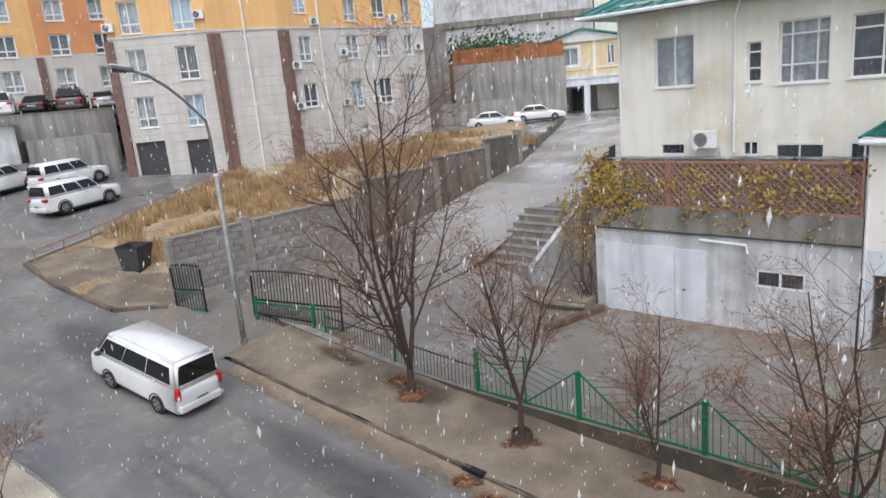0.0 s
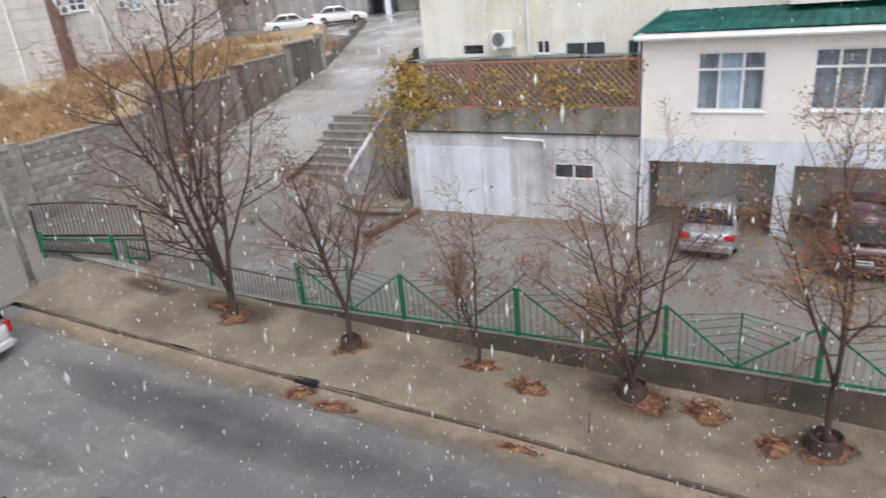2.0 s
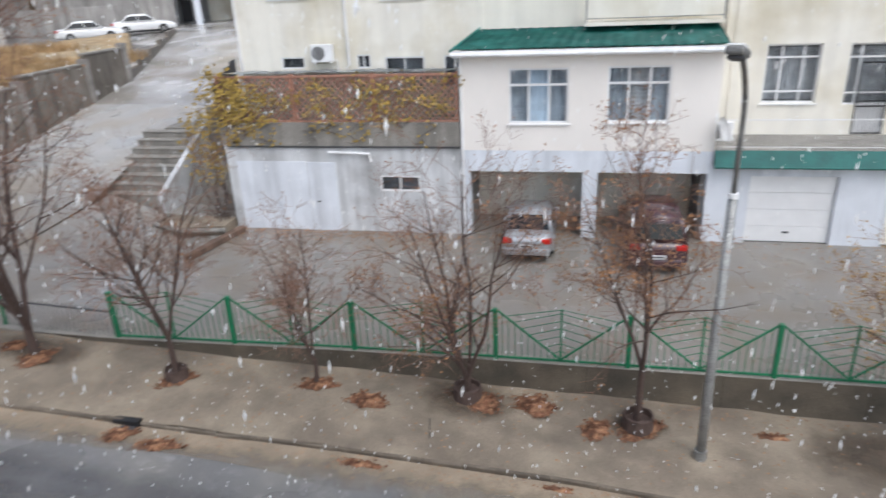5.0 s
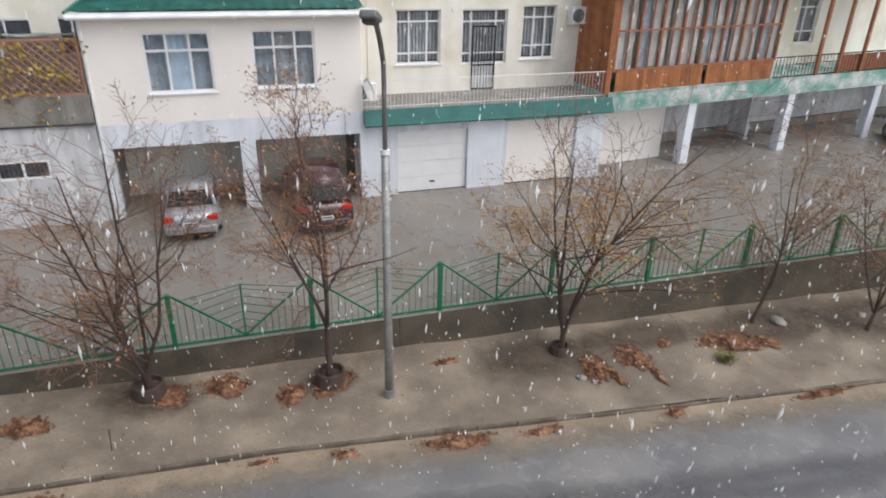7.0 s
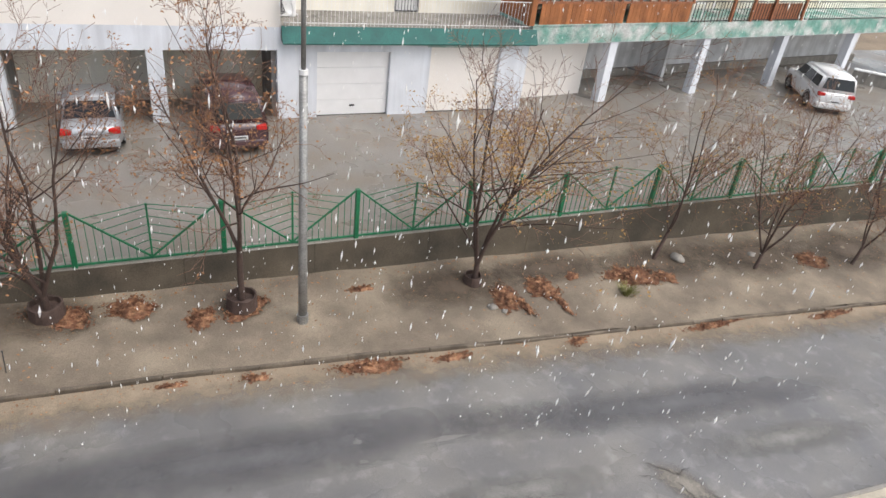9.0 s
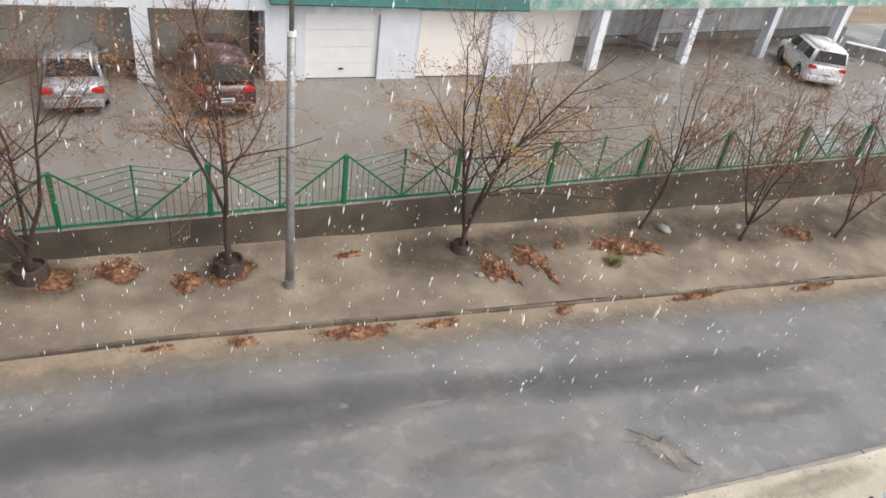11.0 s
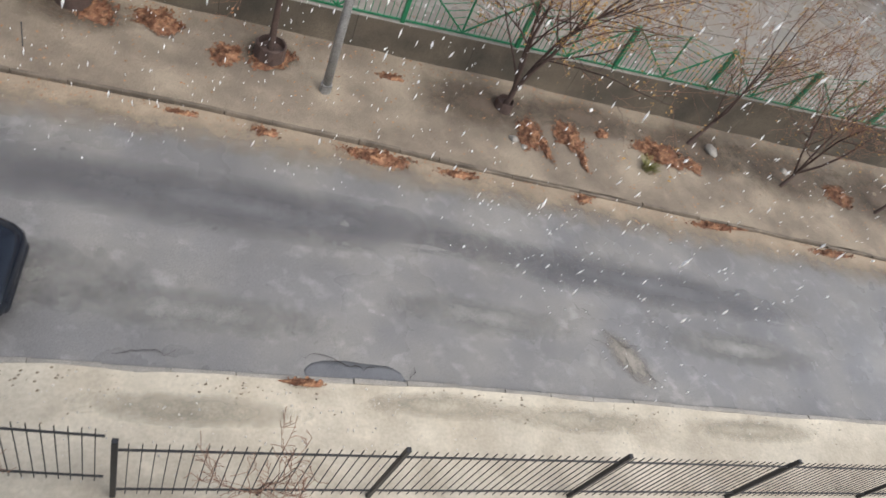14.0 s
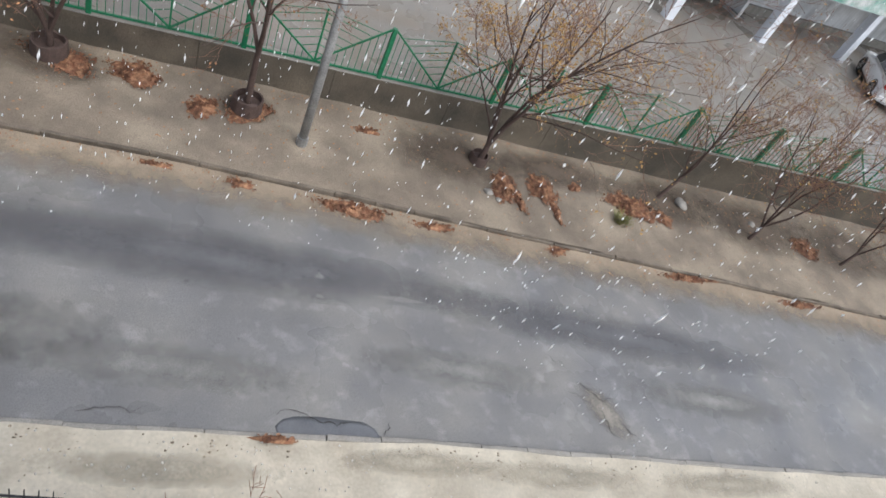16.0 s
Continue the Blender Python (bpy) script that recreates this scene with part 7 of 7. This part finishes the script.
# ---- black iron fence below the window, and the snowy ledge ----
def iron_fence():
    west = [(-11.6, 4.5), (-7.9, 4.3), (-4.2, 4.02), (-0.7, 3.72)]
    east = [(-0.6, 3.55), (3.05, 3.4), (6.75, 3.25), (10.4, 3.1), (14.1, 2.95), (17.8, 2.8)]
    for (x0, y0), (x1, y1) in list(zip(west, west[1:])) + list(zip(east, east[1:])):
        ln = math.hypot(x1 - x0, y1 - y0)
        z0, z1 = road_z(x0) + 0.15, road_z(x1) + 0.15
        m = pose(x0, y0, z0, 0, math.degrees(math.atan2(z0 - z1, ln)), math.degrees(math.atan2(y1 - y0, x1 - x0)))
        f = thing("iron_fence_panel", "black iron fence panel with thin pickets on the verge", "fence", m, "iron fence panels")
        part("post", soft_box(-0.037, 0.037, -0.037, 0.037, -0.3, 2.0, 0.008, 1), BLACK_PAINT, f)
        for z in (0.3, 1.72):
            part("rail", bar((0.04, 0, z), (ln - 0.04, 0, z), 0.026), BLACK_PAINT, f)
        n = 24
        picket = mesh_of(bar((0, 0, 0.12), (0, 0, 1.92), 0.012), "picket", BLACK_PAINT)
        for i in range(1, n):
            part("picket", picket, BLACK_PAINT, f, at=(ln * i / n, 0, 0))


iron_fence()
own = thing("own_building", "plain pale wall of the building round the window", "building", pose(0, -0.32, 0, 0, 0, 18), kind="structure")
part("wall", wall_with_holes(-6, 2.3, -3.5, 11.2, [(-0.9, 0.8, 8.6, 10.3)], -0.25, 0.0), WHITE_WALL, own)
ledge = thing("window_ledge", "snow-covered ledge beside the window", "ledge", pose(0.6, 0.165, 8.9, 0, 0, 18.2))
part("slab", boxes((0.02, 1.7, -0.3, -0.015, -0.12, -0.05)), COPING, ledge)
bm = bmesh.new()
g = []
for i in range(61):
    x = 1.7 * i / 60
    ring = []
    for j in range(9):
        y = -0.3 + 0.3 * j / 8
        edge = math.sqrt(max(0.0, 1 - (j / 8) ** 6))
        ring.append(bm.verts.new((x, y + 0.006 * noise.noise((x * 9, 0, 1)) * (j / 8), -0.048 + 0.05 * edge + 0.005 * noise.noise((x * 7, y * 7, 0)) * edge)))
    g.append(ring)
for a, c in zip(g, g[1:]):
    for j in range(8):
        bm.faces.new((a[j], c[j], c[j + 1], a[j + 1]))
part("snow_cover", bm, SNOW, ledge, "granular wet snow", smooth=True)


# ---- falling snow ----
def snowfall():
    rnd = random.Random(77)
    verts, faces = [], []
    for _ in range(9500):
        d = 2.5 + 26 * rnd.random() ** 0.75
        a = radians(rnd.uniform(-62, 85))
        x, y = -d * math.sin(a), d * math.cos(a)
        z = 9.5 + rnd.uniform(-1.0, 0.18) * d
        if y < 1.0 or z < max(road_z(x), 0.0 if y > 14.6 else -9) + 0.4 or z > 12.5 or (y > 23.4 and x > -14):
            continue
        s = rnd.uniform(0.0045, 0.011) * (0.75 if d < 6 else 1.0)
        if rnd.random() < 0.05:
            s *= 1.9
        l = s * rnd.uniform(1.5, 6.0)
        v = Vector((rnd.gauss(0.12, 0.1), rnd.gauss(0, 0.1), 1)).normalized()
        e = v.orthogonal().normalized()
        f = v.cross(e)
        c = Vector((x, y, z))
        i = len(verts)
        for q in (c - v * l, c + e * s, c + f * s, c - e * s, c - f * s, c + v * l):
            verts.append((q.x, q.y, q.z))
        faces += [(i, i + 2, i + 1), (i, i + 3, i + 2), (i, i + 4, i + 3), (i, i + 1, i + 4), (i + 5, i + 1, i + 2), (i + 5, i + 2, i + 3), (i + 5, i + 3, i + 4), (i + 5, i + 4, i + 1)]
    me = bpy.data.meshes.new("falling_snow")
    me.from_pydata(verts, [], faces)
    me.materials.append(SNOW)
    tagged(new("falling_snow", me), "wet snowflakes falling through the air", "snow", kind="stuff")


snowfall()


def grass_tuft(x, y):
    rnd = random.Random(91)
    verts, faces = [], []
    for _ in range(170):
        a, r = rnd.uniform(0, 6.283), rnd.uniform(0, 0.22)
        p = Vector((r * math.cos(a), r * math.sin(a), -0.03))
        d = Vector((math.cos(a) * rnd.uniform(0.1, 0.9), math.sin(a) * rnd.uniform(0.1, 0.9), 1)).normalized()
        l, e = rnd.uniform(0.15, 0.42), Vector((-math.sin(a), math.cos(a), 0)) * 0.008
        q, s = p + d * l * 0.6, p + d * l + Vector((d.x, d.y, -0.2)) * l * 0.3
        i = len(verts)
        verts += [tuple(v) for v in (p - e, p + e, q + e, q - e, s)]
        faces += [(i, i + 1, i + 2, i + 3), (i + 3, i + 2, i + 4)]
    me = bpy.data.meshes.new("blades")
    me.from_pydata(verts, [], faces)
    me.materials.append(TUFT)
    tuft = thing("grass_tuft", "yellow-green grass tuft growing beside a street tree", "grass", Matrix.Translation((x, y, soil_z(x, y))))
    tagged(part("blade_clump", me, TUFT, tuft), kind="stuff")


def field_stone(x, y, r, seed, ground=soil_z, label="pale rounded stone lying on the sandy pavement", group="stones on the pavement"):
    bm = bmesh.new()
    bmesh.ops.create_icosphere(bm, subdivisions=2, radius=r)
    for v in bm.verts:
        v.co *= 1 + 0.5 * noise.noise(v.co * 3 / r * 0.4 + Vector((seed, 0, 0)))
        v.co.z *= 0.55
    stone = thing("field_stone", label, "stone", Matrix.Translation((x, y, ground(x, y) + r * 0.2)), group)
    part("stone", bm, COPING, stone, smooth=True)


grass_tuft(12.3, 12.35)
for k, (x, y, r) in enumerate(((15.25, 13.62, 0.24), (18.35, 13.42, 0.14), (7.92, 12.54, 0.13), (8.17, 12.29, 0.09))):
    field_stone(x, y, r, k * 3.7)
for k, (x, y, r) in enumerate(((0.1, 2.95, 0.13), (0.42, 2.9, 0.1), (-0.25, 3.0, 0.09), (-0.55, 2.92, 0.12), (-0.1, 2.75, 0.11), (0.75, 2.8, 0.08))):
    field_stone(x, y, r, 20 + k * 2.3, verge_z, "grey stone lying below the iron fence", "stones below the iron fence")

inlet = thing("drain_inlet", "dark gully opening in the kerb", "drain", Matrix.Translation((-10.75, far_kerb(-10.75) + 0.05, road_z(-10.75))))
part("opening", boxes((-0.35, 0.35, -0.09, 0.1, -0.05, 0.145)), BLACK_PAINT, inlet)
part("grate", boxes((-0.3, 0.3, -0.5, -0.1, 0.0, 0.03)), GREY_TRIM, inlet)

beam = thing("timber_beam", "brown timber beam lying on the wet yard", "beam", pose(-14.2, 20.4, 0.1, 0, 0, 78))
part("beam", soft_box(0, 3.2, -0.15, 0.15, -0.08, 0.14, 0.02), BEAM, beam)
stick = thing("stake", "thin dark stake stuck in the pavement", "stake", Matrix.Translation((-3.3, 12.5, pave_z(-3.3, 12.5))))
part("rod", tubes(([(0, 0, -0.1), (0.04, 0.02, 0.6)], 0.012, 5)), GREY_TRIM, stick)
low = thing("yard_end_wall", "low grey wall closing the end of the yard", "wall", kind="structure")
part("wall", boxes((0, 9, -0.12, 0.12, -0.5, 0.7)), CONCRETE, low, at=pose(38.6, 26.6, 0, 0, 0, -48))
part("cap", boxes((0, 9, -0.16, 0.16, 0.702, 0.78)), SNOW, low, at=pose(38.6, 26.6, 0, 0, 0, -48))
shed = thing("teal_shed", "small teal sheet-metal shed beyond the yard wall", "shed", pose(45.5, 26.5, 0.0, 0, 0, -40))
part("body", soft_box(-1.3, 1.3, -1.0, 1.0, -0.6, 1.7, 0.03), TEAL_WORN, shed)
part("roof", prism_x(-1.5, 1.5, [(-1.2, 1.7), (-1.2, 1.78), (1.2, 2.1), (1.2, 2.02)]), TEAL_WORN, shed)
part("door", boxes((-0.5, 0.4, -1.03, -1.002, -0.2, 1.5)), TEAL, shed)
